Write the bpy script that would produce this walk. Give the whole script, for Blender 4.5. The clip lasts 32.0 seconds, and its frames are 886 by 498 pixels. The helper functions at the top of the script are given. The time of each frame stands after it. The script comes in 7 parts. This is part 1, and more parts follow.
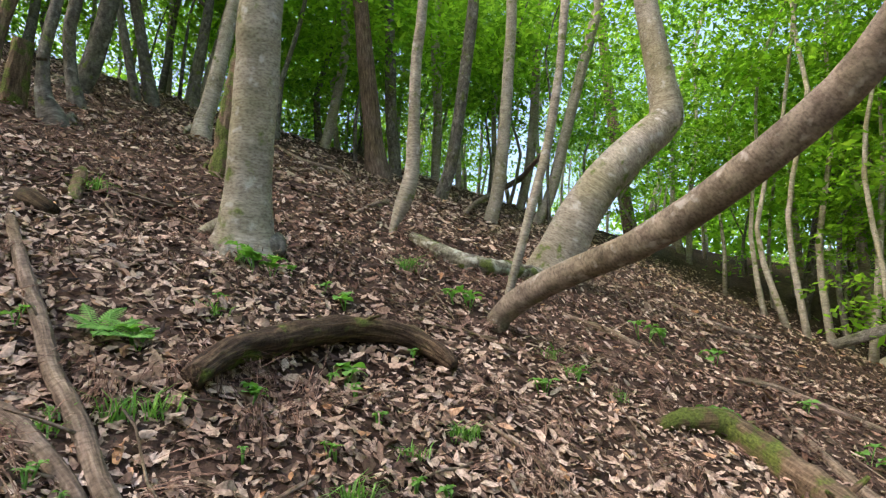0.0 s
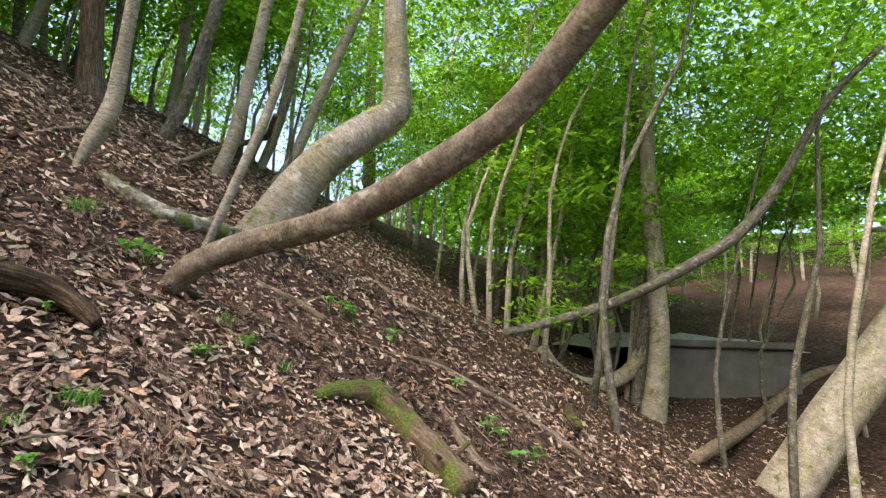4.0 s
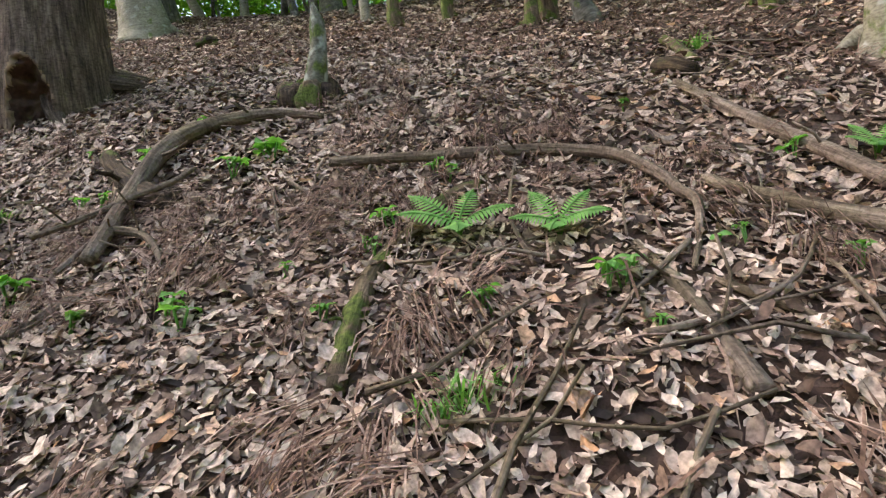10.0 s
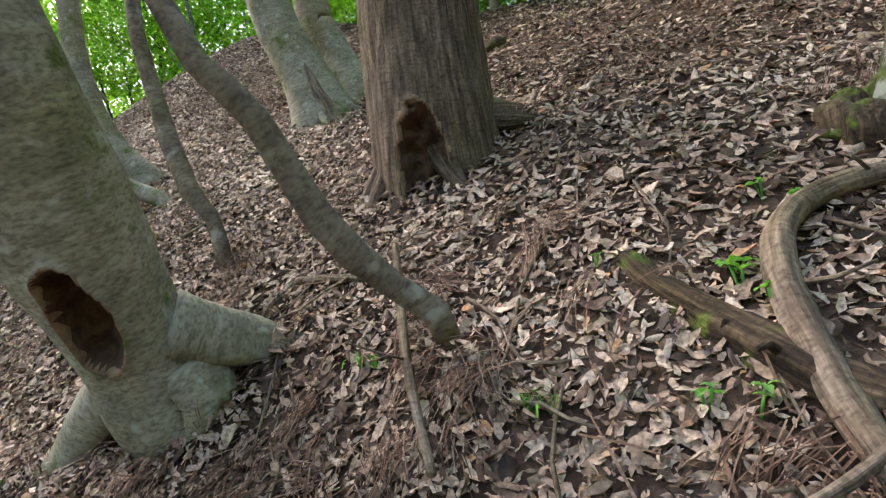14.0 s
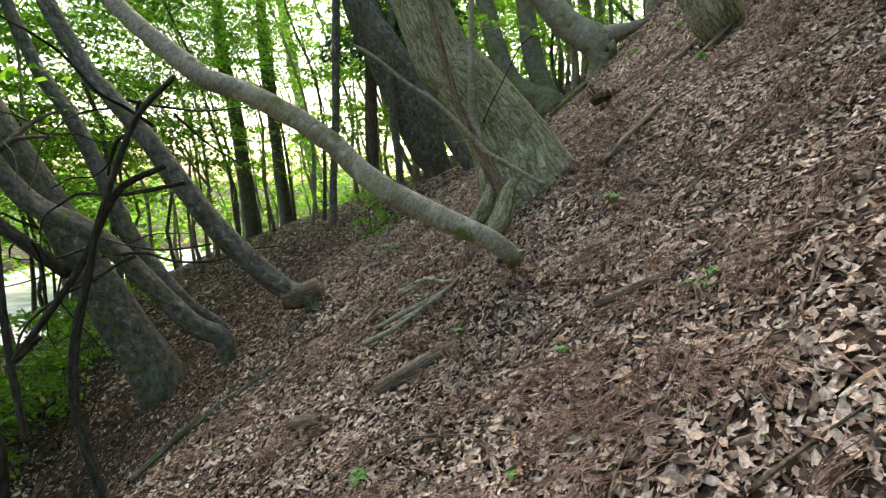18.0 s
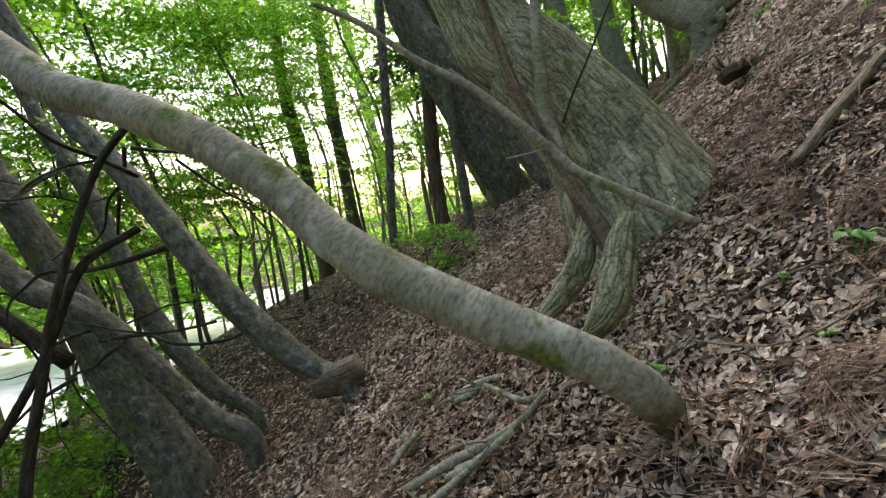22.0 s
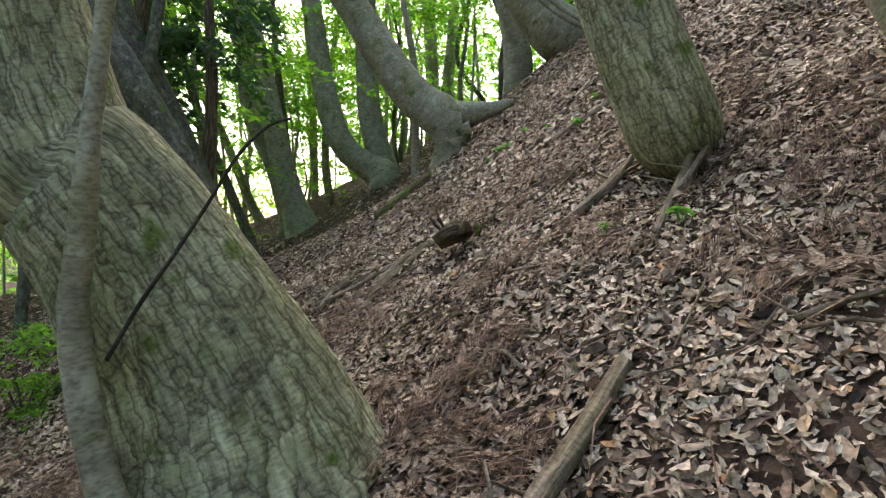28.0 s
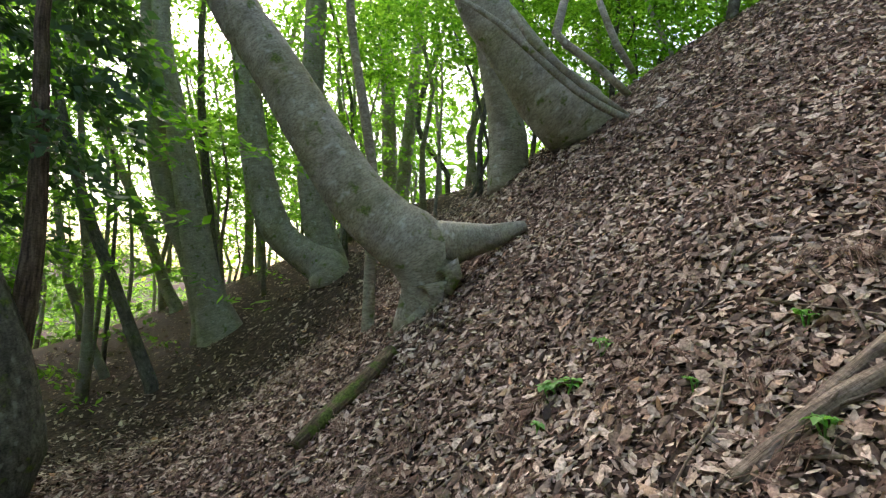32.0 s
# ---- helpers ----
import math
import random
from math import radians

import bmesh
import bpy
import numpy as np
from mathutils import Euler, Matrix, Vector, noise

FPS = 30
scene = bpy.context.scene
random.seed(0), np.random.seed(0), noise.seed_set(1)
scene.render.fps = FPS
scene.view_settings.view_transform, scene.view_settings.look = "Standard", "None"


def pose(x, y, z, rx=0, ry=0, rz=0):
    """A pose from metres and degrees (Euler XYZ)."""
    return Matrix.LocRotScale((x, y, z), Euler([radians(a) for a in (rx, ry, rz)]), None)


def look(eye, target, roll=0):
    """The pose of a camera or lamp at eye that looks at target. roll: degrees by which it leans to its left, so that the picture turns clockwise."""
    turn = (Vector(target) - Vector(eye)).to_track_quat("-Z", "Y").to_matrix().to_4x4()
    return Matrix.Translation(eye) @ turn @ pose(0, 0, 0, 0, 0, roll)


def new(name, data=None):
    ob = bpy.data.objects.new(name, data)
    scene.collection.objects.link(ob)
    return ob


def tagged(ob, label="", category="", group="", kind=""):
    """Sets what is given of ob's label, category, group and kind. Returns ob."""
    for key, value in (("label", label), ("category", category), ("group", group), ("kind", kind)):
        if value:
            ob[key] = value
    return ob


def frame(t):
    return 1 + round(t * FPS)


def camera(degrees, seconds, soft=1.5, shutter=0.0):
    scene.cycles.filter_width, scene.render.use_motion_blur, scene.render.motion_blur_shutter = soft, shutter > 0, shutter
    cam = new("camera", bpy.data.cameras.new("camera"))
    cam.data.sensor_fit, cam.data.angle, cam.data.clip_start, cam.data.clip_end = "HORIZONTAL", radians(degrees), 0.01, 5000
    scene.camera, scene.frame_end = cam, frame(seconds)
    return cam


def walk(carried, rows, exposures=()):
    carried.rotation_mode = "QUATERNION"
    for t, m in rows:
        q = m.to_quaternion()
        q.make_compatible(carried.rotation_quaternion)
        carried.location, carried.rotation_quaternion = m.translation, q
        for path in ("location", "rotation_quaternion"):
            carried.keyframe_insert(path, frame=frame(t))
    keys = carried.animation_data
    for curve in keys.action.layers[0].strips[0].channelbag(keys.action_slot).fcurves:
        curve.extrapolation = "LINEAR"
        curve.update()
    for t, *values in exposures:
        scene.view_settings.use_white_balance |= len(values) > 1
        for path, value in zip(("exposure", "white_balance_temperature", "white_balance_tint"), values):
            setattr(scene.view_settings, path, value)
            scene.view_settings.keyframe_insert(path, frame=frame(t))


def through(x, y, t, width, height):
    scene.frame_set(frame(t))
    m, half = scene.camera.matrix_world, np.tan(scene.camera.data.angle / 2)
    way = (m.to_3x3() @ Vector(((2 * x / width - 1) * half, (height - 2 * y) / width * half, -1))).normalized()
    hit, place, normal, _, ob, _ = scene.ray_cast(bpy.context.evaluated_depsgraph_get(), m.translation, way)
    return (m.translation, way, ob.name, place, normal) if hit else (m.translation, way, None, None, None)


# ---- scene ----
cam = camera(75.25, 32.0, soft=1.3)
PATH = [
    (0, (-0.0, 0.0, 1.162), (1.772, 0.77, 1.678), -0.79),
    (0.5, (0.067, -0.055, 1.103), (1.879, 0.663, 1.555), -0.07),
    (1, (0.064, -0.115, 1.126), (1.927, 0.48, 1.546), 0.88),
    (1.5, (0.054, -0.168, 1.144), (1.956, 0.293, 1.557), 1.49),
    (2, (0.051, -0.189, 1.163), (1.982, 0.135, 1.57), 2.02),
    (2.5, (0.058, -0.218, 1.174), (2.005, -0.009, 1.581), 2.29),
    (3, (0.006, -0.319, 1.182), (1.962, -0.239, 1.595), 2.11),
    (3.5, (0.005, -0.36, 1.17), (1.959, -0.42, 1.588), 1.84),
    (5.5, (-0.144, -0.101, 1.28), (1.808, -0.185, 1.705), 2.76),
    (6, (-0.173, 0.024, 1.286), (1.74, 0.439, 1.696), -0.06),
    (6.5, (-0.18, 0.048, 1.27), (1.604, 0.848, 1.689), -2.41),
    (7, (-0.177, 0.037, 1.22), (1.487, 1.059, 1.652), -3.93),
    (7.5, (-0.224, 0.185, 1.143), (1.319, 1.384, 1.567), -4.74),
    (8, (-0.351, 0.381, 1.106), (0.986, 1.822, 1.475), -4.65),
    (8.5, (-0.546, 0.72, 1.131), (0.548, 2.358, 1.479), -5.13),
    (9, (-0.433, 0.694, 1.135), (0.494, 2.444, 1.416), -4.95),
    (9.5, (-0.406, 0.641, 1.174), (0.444, 2.434, 1.421), -4.86),
    (10, (-0.586, 0.932, 1.047), (0.172, 2.77, 1.255), -5.07),
    (10.5, (-0.673, 1.086, 1.403), (0.01, 2.955, 1.606), -4.89),
    (11, (-0.633, 1.135, 1.322), (0.048, 3.006, 1.51), -3.75),
    (11.5, (-0.799, 1.209, 1.43), (-0.147, 3.092, 1.601), -3.39),
    (12, (-0.87, 1.332, 1.371), (-0.376, 3.262, 1.554), -3.83),
    (12.5, (-0.946, 1.609, 1.31), (-0.559, 3.563, 1.483), -4.44),
    (13, (-1.079, 1.9, 1.577), (-0.807, 3.875, 1.739), -4.67),
    (13.5, (-1.445, 2.177, 1.747), (-1.295, 4.163, 1.925), -4.76),
    (14, (-1.661, 2.375, 1.851), (-1.574, 4.363, 2.054), -4.82),
    (14.5, (-2.006, 2.692, 1.822), (-2.008, 4.681, 2.033), -4.40),
    (16.5, (-2.754, 3.371, 1.81), (-3.469, 5.238, 1.868), -0.23),
    (17, (-3.0, 3.303, 1.795), (-3.875, 5.102, 1.806), 0.19),
    (17.5, (-3.132, 3.095, 1.781), (-4.284, 4.726, 1.668), 1.58),
    (18, (-3.167, 3.021, 1.815), (-4.623, 4.373, 1.588), 0.61),
    (18.5, (-3.261, 3.116, 1.658), (-4.823, 4.322, 1.336), 0.11),
    (19, (-3.414, 3.418, 1.606), (-5.011, 4.554, 1.208), -0.32),
    (19.5, (-3.551, 3.52, 1.758), (-5.176, 4.629, 1.4), -2.04),
    (20, (-3.692, 3.824, 1.905), (-5.362, 4.879, 1.59), -4.28),
    (20.5, (-3.826, 4.176, 1.974), (-5.497, 5.234, 1.678), -4.72),
    (21, (-3.924, 4.327, 2.164), (-5.6, 5.388, 1.914), -4.72),
    (21.5, (-4.168, 4.467, 2.061), (-5.823, 5.577, 1.888), -3.86),
    (22, (-4.493, 4.404, 1.94), (-6.141, 5.529, 1.794), -4.62),
    (22.5, (-4.579, 4.575, 2.057), (-6.232, 5.691, 1.915), -4.70),
    (23, (-4.661, 4.688, 1.955), (-6.288, 5.842, 1.813), -4.62),
    (23.5, (-4.585, 4.583, 1.976), (-6.149, 5.822, 1.839), -3.63),
    (24, (-4.611, 4.538, 1.95), (-6.105, 5.86, 1.812), -3.28),
    (24.5, (-4.581, 4.532, 2.022), (-6.057, 5.872, 1.864), -3.52),
    (26.5, (-5.102, 5.606, 2.281), (-6.344, 7.17, 2.173), 6.80),
    (27, (-5.165, 5.869, 2.125), (-6.348, 7.48, 2.046), 6.67),
    (27.5, (-4.955, 6.074, 2.406), (-6.032, 7.759, 2.367), 7.10),
    (28, (-5.166, 5.955, 2.793), (-6.202, 7.665, 2.774), 5.89),
    (28.5, (-5.154, 6.029, 2.883), (-6.2, 7.733, 2.891), 5.93),
    (29, (-5.582, 6.262, 2.936), (-6.595, 7.986, 2.986), 5.87),
    (29.5, (-5.885, 6.542, 3.198), (-6.883, 8.273, 3.279), 5.57),
    (30, (-6.015, 7.204, 3.407), (-7.006, 8.938, 3.509), 5.22),
    (30.5, (-6.387, 7.775, 3.76), (-7.379, 9.508, 3.873), 5.43),
    (31, (-6.674, 8.22, 4.101), (-7.651, 9.962, 4.218), 5.74),
    (31.5, (-6.829, 8.344, 4.285), (-7.72, 10.127, 4.451), 6.47),
    (32, (-7.036, 8.397, 4.124), (-7.936, 10.174, 4.305), 6.82),
]
walk(cam, [(t, look(eye, target, roll)) for t, eye, target, roll in PATH], exposures=[(0, 2.05, 6800, 18), (8, 2.15, 6700, 20), (14.5, 2.4, 6700, 15), (17, 2.25, 6800, 15), (20, 2.2, 6900, 15), (23, 2.1, 6800, 17), (28, 2.3, 6700, 14), (32, 2.2, 6700, 17)])

# ---- light ----
world = bpy.data.worlds.new("sky")
scene.world = world
world.use_nodes = True
wn = world.node_tree
sky = wn.nodes.new("ShaderNodeTexSky")
sky.sky_type = "NISHITA"
sky.sun_disc = False
sky.sun_elevation = radians(44)
sky.sun_rotation = radians(305)
sky.air_density, sky.dust_density, sky.ozone_density = 1.0, 4.0, 1.0
wn.nodes["Background"].inputs["Strength"].default_value = 0.15
wn.links.new(sky.outputs["Color"], wn.nodes["Background"].inputs["Color"])
sun = new("sun", bpy.data.lights.new("sun", "SUN"))
sun.data.energy, sun.data.angle, sun.data.color = 0.5, radians(25), (1.0, 0.98, 0.95)
sun.matrix_world = look((0, 0, 20), (-math.sin(radians(305)) * 10, -math.cos(radians(305)) * 10, 20 - 9.66))


# ---- materials ----
def material(name):
    m = bpy.data.materials.new(name)
    m.use_nodes = True
    n = m.node_tree.nodes
    return m, n, m.node_tree.links, n["Principled BSDF"]


def ramp(n, stops):
    r = n.new("ShaderNodeValToRGB")
    e = r.color_ramp.elements
    while len(e) < len(stops):
        e.new(0.5)
    for k, (p, c) in zip(e, stops):
        k.position, k.color = p, (*c, 1)
    return r


def texture(n, l, kind, scale, vec=None, detail=4.0, stretch=None):
    t = n.new(kind)
    t.inputs["Scale"].default_value = scale
    if kind == "ShaderNodeTexNoise":
        t.inputs["Detail"].default_value = detail
    co = n.new("ShaderNodeTexCoord").outputs["Object"] if vec is None else vec
    if stretch:
        mp = n.new("ShaderNodeMapping")
        mp.inputs["Scale"].default_value = stretch
        l.new(co, mp.inputs["Vector"])
        co = mp.outputs["Vector"]
    l.new(co, t.inputs["Vector"])
    return t


def mixed(n, l, fac, a, b, blend="MIX"):
    m = n.new("ShaderNodeMix")
    m.data_type, m.blend_type = "RGBA", blend
    for s, v in (("Factor", fac), ("A", a), ("B", b)):
        sock = [k for k in m.inputs if k.name == s and k.type == ("VALUE" if s == "Factor" else "RGBA")][0]
        if isinstance(v, (int, float)):
            sock.default_value = v
        elif isinstance(v, tuple):
            sock.default_value = (*v, 1)
        else:
            l.new(v, sock)
    return [k for k in m.outputs if k.type == "RGBA"][0]


def bumped(n, l, bsdf, height, strength, distance):
    b = n.new("ShaderNodeBump")
    b.inputs["Strength"].default_value, b.inputs["Distance"].default_value = strength, distance
    l.new(height, b.inputs["Height"])
    l.new(b.outputs["Normal"], bsdf.inputs["Normal"])


def bark_material(name, dark, mid, pale, patch=None, patch_at=0.55, scale=9.0, furrow=(1, 1, 1), bump=0.5, moss=0.0, plates=None):
    """Bark: grain along the stem, blotches, lichen spots and moss. The stem attribute runs round the stem and along it, in metres."""
    m, n, l, b = material(name)
    at = n.new("ShaderNodeAttribute")
    at.attribute_name = "stem"
    stem = at.outputs["Vector"]
    grain = texture(n, l, "ShaderNodeTexNoise", scale, stem, 7.0, furrow)
    grain.inputs["Roughness"].default_value = 0.62
    blot = texture(n, l, "ShaderNodeTexNoise", 5.0, stem, 8.0, (1.4, 1.4, 1))
    col = ramp(n, [(0.32, dark), (0.5, mid), (0.7, pale)])
    l.new(grain.outputs["Fac"], col.inputs["Fac"])
    shade = ramp(n, [(0.35, (0.74, 0.74, 0.71)), (0.62, (1.06, 1.06, 1.05))])
    l.new(blot.outputs["Fac"], shade.inputs["Fac"])
    out = mixed(n, l, 1.0, col.outputs["Color"], shade.outputs["Color"], "MULTIPLY")
    fleck = texture(n, l, "ShaderNodeTexNoise", 55.0, stem, 5.0, (1.0, 1.0, 1.6))
    fine = ramp(n, [(0.34, (0.62, 0.61, 0.58)), (0.5, (0.98, 0.98, 0.97)), (0.68, (1.2, 1.2, 1.18))])
    l.new(fleck.outputs["Fac"], fine.inputs["Fac"])
    out = mixed(n, l, 1.0, out, fine.outputs["Color"], "MULTIPLY")
    film = texture(n, l, "ShaderNodeTexNoise", 1.7, None, 5.0)
    olive = ramp(n, [(0.45, (1.03, 1.02, 1.0)), (0.66, (0.9, 0.89, 0.7))])
    l.new(film.outputs["Fac"], olive.inputs["Fac"])
    out = mixed(n, l, 1.0, out, olive.outputs["Color"], "MULTIPLY")
    relief = grain.outputs["Fac"]
    if plates:
        warp = texture(n, l, "ShaderNodeTexNoise", 13.0, stem, 5.0)
        moved = n.new("ShaderNodeVectorMath")
        moved.operation = "MULTIPLY_ADD"
        l.new(warp.outputs["Color"], moved.inputs[0])
        moved.inputs[1].default_value = (0.045, 0.045, 0.13)
        l.new(stem, moved.inputs[2])
        cell = texture(n, l, "ShaderNodeTexVoronoi", 1.0, moved.outputs["Vector"], 0, plates)
        cell.feature = "DISTANCE_TO_EDGE"
        crack = ramp(n, [(0.0, (0.4, 0.38, 0.34)), (0.05, (0.78, 0.76, 0.72)), (0.12, (1.0, 1.0, 0.97)), (0.4, (1.1, 1.1, 1.06))])
        l.new(cell.outputs["Distance"], crack.inputs["Fac"])
        out = mixed(n, l, 1.0, out, crack.outputs["Color"], "MULTIPLY")
        lift = n.new("ShaderNodeMath")
        lift.operation = "MULTIPLY_ADD"
        l.new(grain.outputs["Fac"], lift.inputs[0])
        lift.inputs[1].default_value = 0.5
        edge = n.new("ShaderNodeMath")
        edge.operation = "MINIMUM"
        l.new(cell.outputs["Distance"], edge.inputs[0])
        edge.inputs[1].default_value = 0.25
        big = n.new("ShaderNodeMath")
        big.operation = "MULTIPLY"
        big.inputs[1].default_value = 1.3
        flake = texture(n, l, "ShaderNodeTexVoronoi", 1.0, moved.outputs["Vector"], 0, plates)
        tall = n.new("ShaderNodeMath")
        tall.operation = "MULTIPLY_ADD"
        l.new(flake.outputs["Color"], tall.inputs[0])
        tall.inputs[1].default_value = 0.08
        l.new(edge.outputs["Value"], tall.inputs[2])
        l.new(tall.outputs["Value"], big.inputs[0])
        tint = ramp(n, [(0.0, (0.72, 0.72, 0.68)), (1.0, (1.18, 1.17, 1.12))])
        l.new(flake.outputs["Color"], tint.inputs["Fac"])
        out = mixed(n, l, 1.0, out, tint.outputs["Color"], "MULTIPLY")
        l.new(big.outputs["Value"], lift.inputs[2])
        relief = lift.outputs["Value"]
    if patch:
        spots = texture(n, l, "ShaderNodeTexNoise", 15.0, stem, 9.0, (1, 1, 0.8))
        cut = ramp(n, [(patch_at, (0, 0, 0)), (patch_at + 0.09, (0.7, 0.7, 0.7))])
        l.new(spots.outputs["Fac"], cut.inputs["Fac"])
        out = mixed(n, l, cut.outputs["Color"], out, patch)
    if moss:
        green = texture(n, l, "ShaderNodeTexNoise", 7.0, None, 9.0)
        cut = ramp(n, [(0.62 - moss * 0.3, (0, 0, 0)), (0.7 - moss * 0.3, (0.9, 0.9, 0.9))])
        l.new(green.outputs["Fac"], cut.inputs["Fac"])
        fine = texture(n, l, "ShaderNodeTexNoise", 70.0, None, 3.0)
        hue = ramp(n, [(0.3, (0.04, 0.06, 0.01)), (0.55, (0.105, 0.145, 0.025)), (0.75, (0.19, 0.23, 0.045))])
        l.new(fine.outputs["Fac"], hue.inputs["Fac"])
        out = mixed(n, l, cut.outputs["Color"], out, hue.outputs["Color"])
    l.new(out, b.inputs["Base Color"])
    b.inputs["Roughness"].default_value, b.inputs["Specular IOR Level"].default_value = 0.85, 0.25
    bumped(n, l, b, relief, bump, 0.025)
    return m


BARK = {
    "BEECH": bark_material("beech_bark", (0.225, 0.205, 0.163), (0.3, 0.278, 0.23), (0.385, 0.36, 0.31), (0.46, 0.45, 0.4), 0.6, 15.0, (0.7, 0.7, 2.0), 0.4, 0.05),
    "SMOOTH": bark_material("smooth_bark", (0.1, 0.08, 0.064), (0.18, 0.15, 0.123), (0.28, 0.24, 0.2), (0.37, 0.35, 0.31), 0.6, 11.0, (1.5, 1.5, 0.9), 0.4),
    "CEDAR": bark_material("cedar_bark", (0.045, 0.03, 0.023), (0.14, 0.1, 0.078), (0.27, 0.21, 0.165), None, 0.6, 6.0, (9, 9, 0.8), 1.0),
    "DARK": bark_material("dark_bark", (0.05, 0.047, 0.04), (0.12, 0.114, 0.098), (0.21, 0.2, 0.175), (0.28, 0.28, 0.245), 0.6, 12.0, (2, 2, 0.9), 0.6, 0.06),
    "PLATE": bark_material("flaking_bark", (0.17, 0.162, 0.118), (0.34, 0.33, 0.25), (0.5, 0.49, 0.4), (0.33, 0.34, 0.2), 0.6, 11.0, (7, 7, 0.6), 0.9, 0.08, (34, 34, 4.5)),
    "MOSSY": bark_material("mossy_wood", (0.06, 0.042, 0.028), (0.15, 0.105, 0.07), (0.27, 0.2, 0.14), None, 0.6, 8.0, (6, 6, 0.8), 1.0, 0.47),
    "LICHEN": bark_material("lichen_wood", (0.07, 0.062, 0.046), (0.18, 0.175, 0.14), (0.33, 0.33, 0.28), (0.46, 0.48, 0.41), 0.52, 10.0, (2, 2, 1.5), 0.9, 0.3),
    "ROTTEN": bark_material("rotten_wood", (0.018, 0.012, 0.009), (0.07, 0.046, 0.031), (0.19, 0.135, 0.092), None, 0.6, 8.0, (7, 7, 0.8), 1.0, 0.2),
    "VINE": bark_material("vine_bark", (0.018, 0.015, 0.012), (0.045, 0.038, 0.03), (0.1, 0.09, 0.075), None, 0.6, 10.0, (3, 3, 0.8), 0.6),
    "WOOD": bark_material("dead_wood", (0.08, 0.057, 0.043), (0.2, 0.15, 0.118), (0.37, 0.3, 0.25), (0.12, 0.09, 0.066), 0.6, 8.0, (7, 7, 0.7), 0.8),
}


def litter_material(name, stops, rough=0.8):
    m, n, l, b = material(name)
    r = ramp(n, stops)
    l.new(n.new("ShaderNodeNewGeometry").outputs["Random Per Island"], r.inputs["Fac"])
    grain = texture(n, l, "ShaderNodeTexNoise", 80.0, None, 5.0)
    sh = ramp(n, [(0.32, (0.45, 0.43, 0.42)), (0.66, (1.22, 1.22, 1.22))])
    l.new(grain.outputs["Fac"], sh.inputs["Fac"])
    damp = texture(n, l, "ShaderNodeTexNoise", 0.9, None, 4.0)
    dk = ramp(n, [(0.35, (0.66, 0.62, 0.6)), (0.62, (1.1, 1.1, 1.1))])
    l.new(damp.outputs["Fac"], dk.inputs["Fac"])
    tone = mixed(n, l, 1.0, r.outputs["Color"], sh.outputs["Color"], "MULTIPLY")
    l.new(mixed(n, l, 1.0, tone, dk.outputs["Color"], "MULTIPLY"), b.inputs["Base Color"])
    b.inputs["Roughness"].default_value, b.inputs["Specular IOR Level"].default_value = rough, 0.2
    return m


LITTER = litter_material("dead_leaves", [(0.0, (0.025, 0.016, 0.011)), (0.13, (0.11, 0.068, 0.048)), (0.33, (0.29, 0.195, 0.14)), (0.58, (0.5, 0.375, 0.285)), (0.94, (0.66, 0.53, 0.425)), (1.0, (0.46, 0.24, 0.11))], 0.55)
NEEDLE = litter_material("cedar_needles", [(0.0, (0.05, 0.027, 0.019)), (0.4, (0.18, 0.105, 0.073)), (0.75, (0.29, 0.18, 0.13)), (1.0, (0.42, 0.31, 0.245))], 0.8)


def leaf_material(name, stops, through):
    """Green leaves: daylight shines through them."""
    m, n, l, b = material(name)
    r = ramp(n, stops)
    l.new(n.new("ShaderNodeNewGeometry").outputs["Random Per Island"], r.inputs["Fac"])
    l.new(r.outputs["Color"], b.inputs["Base Color"])
    b.inputs["Roughness"].default_value = 0.55
    t = n.new("ShaderNodeBsdfTranslucent")
    bright = mixed(n, l, 1.0, r.outputs["Color"], (2.2, 2.55, 1.25), "MULTIPLY")
    l.new(bright, t.inputs["Color"])
    mx = n.new("ShaderNodeMixShader")
    mx.inputs["Fac"].default_value = through
    l.new(b.outputs["BSDF"], mx.inputs[1])
    l.new(t.outputs["BSDF"], mx.inputs[2])
    l.new(mx.outputs["Shader"], n["Material Output"].inputs["Surface"])
    return m


LEAF = leaf_material("green_leaves", [(0.0, (0.05, 0.11, 0.013)), (0.5, (0.11, 0.21, 0.022)), (1.0, (0.19, 0.3, 0.042))], 0.62)
CONIFER = leaf_material("conifer_needles", [(0.0, (0.02, 0.05, 0.015)), (1.0, (0.05, 0.11, 0.03))], 0.3)
HERB = leaf_material("herb_leaves", [(0.0, (0.07, 0.17, 0.03)), (0.6, (0.12, 0.28, 0.06)), (1.0, (0.2, 0.37, 0.1))], 0.3)
FERN = leaf_material("fern_leaves", [(0.0, (0.11, 0.28, 0.055)), (1.0, (0.19, 0.39, 0.10))], 0.35)


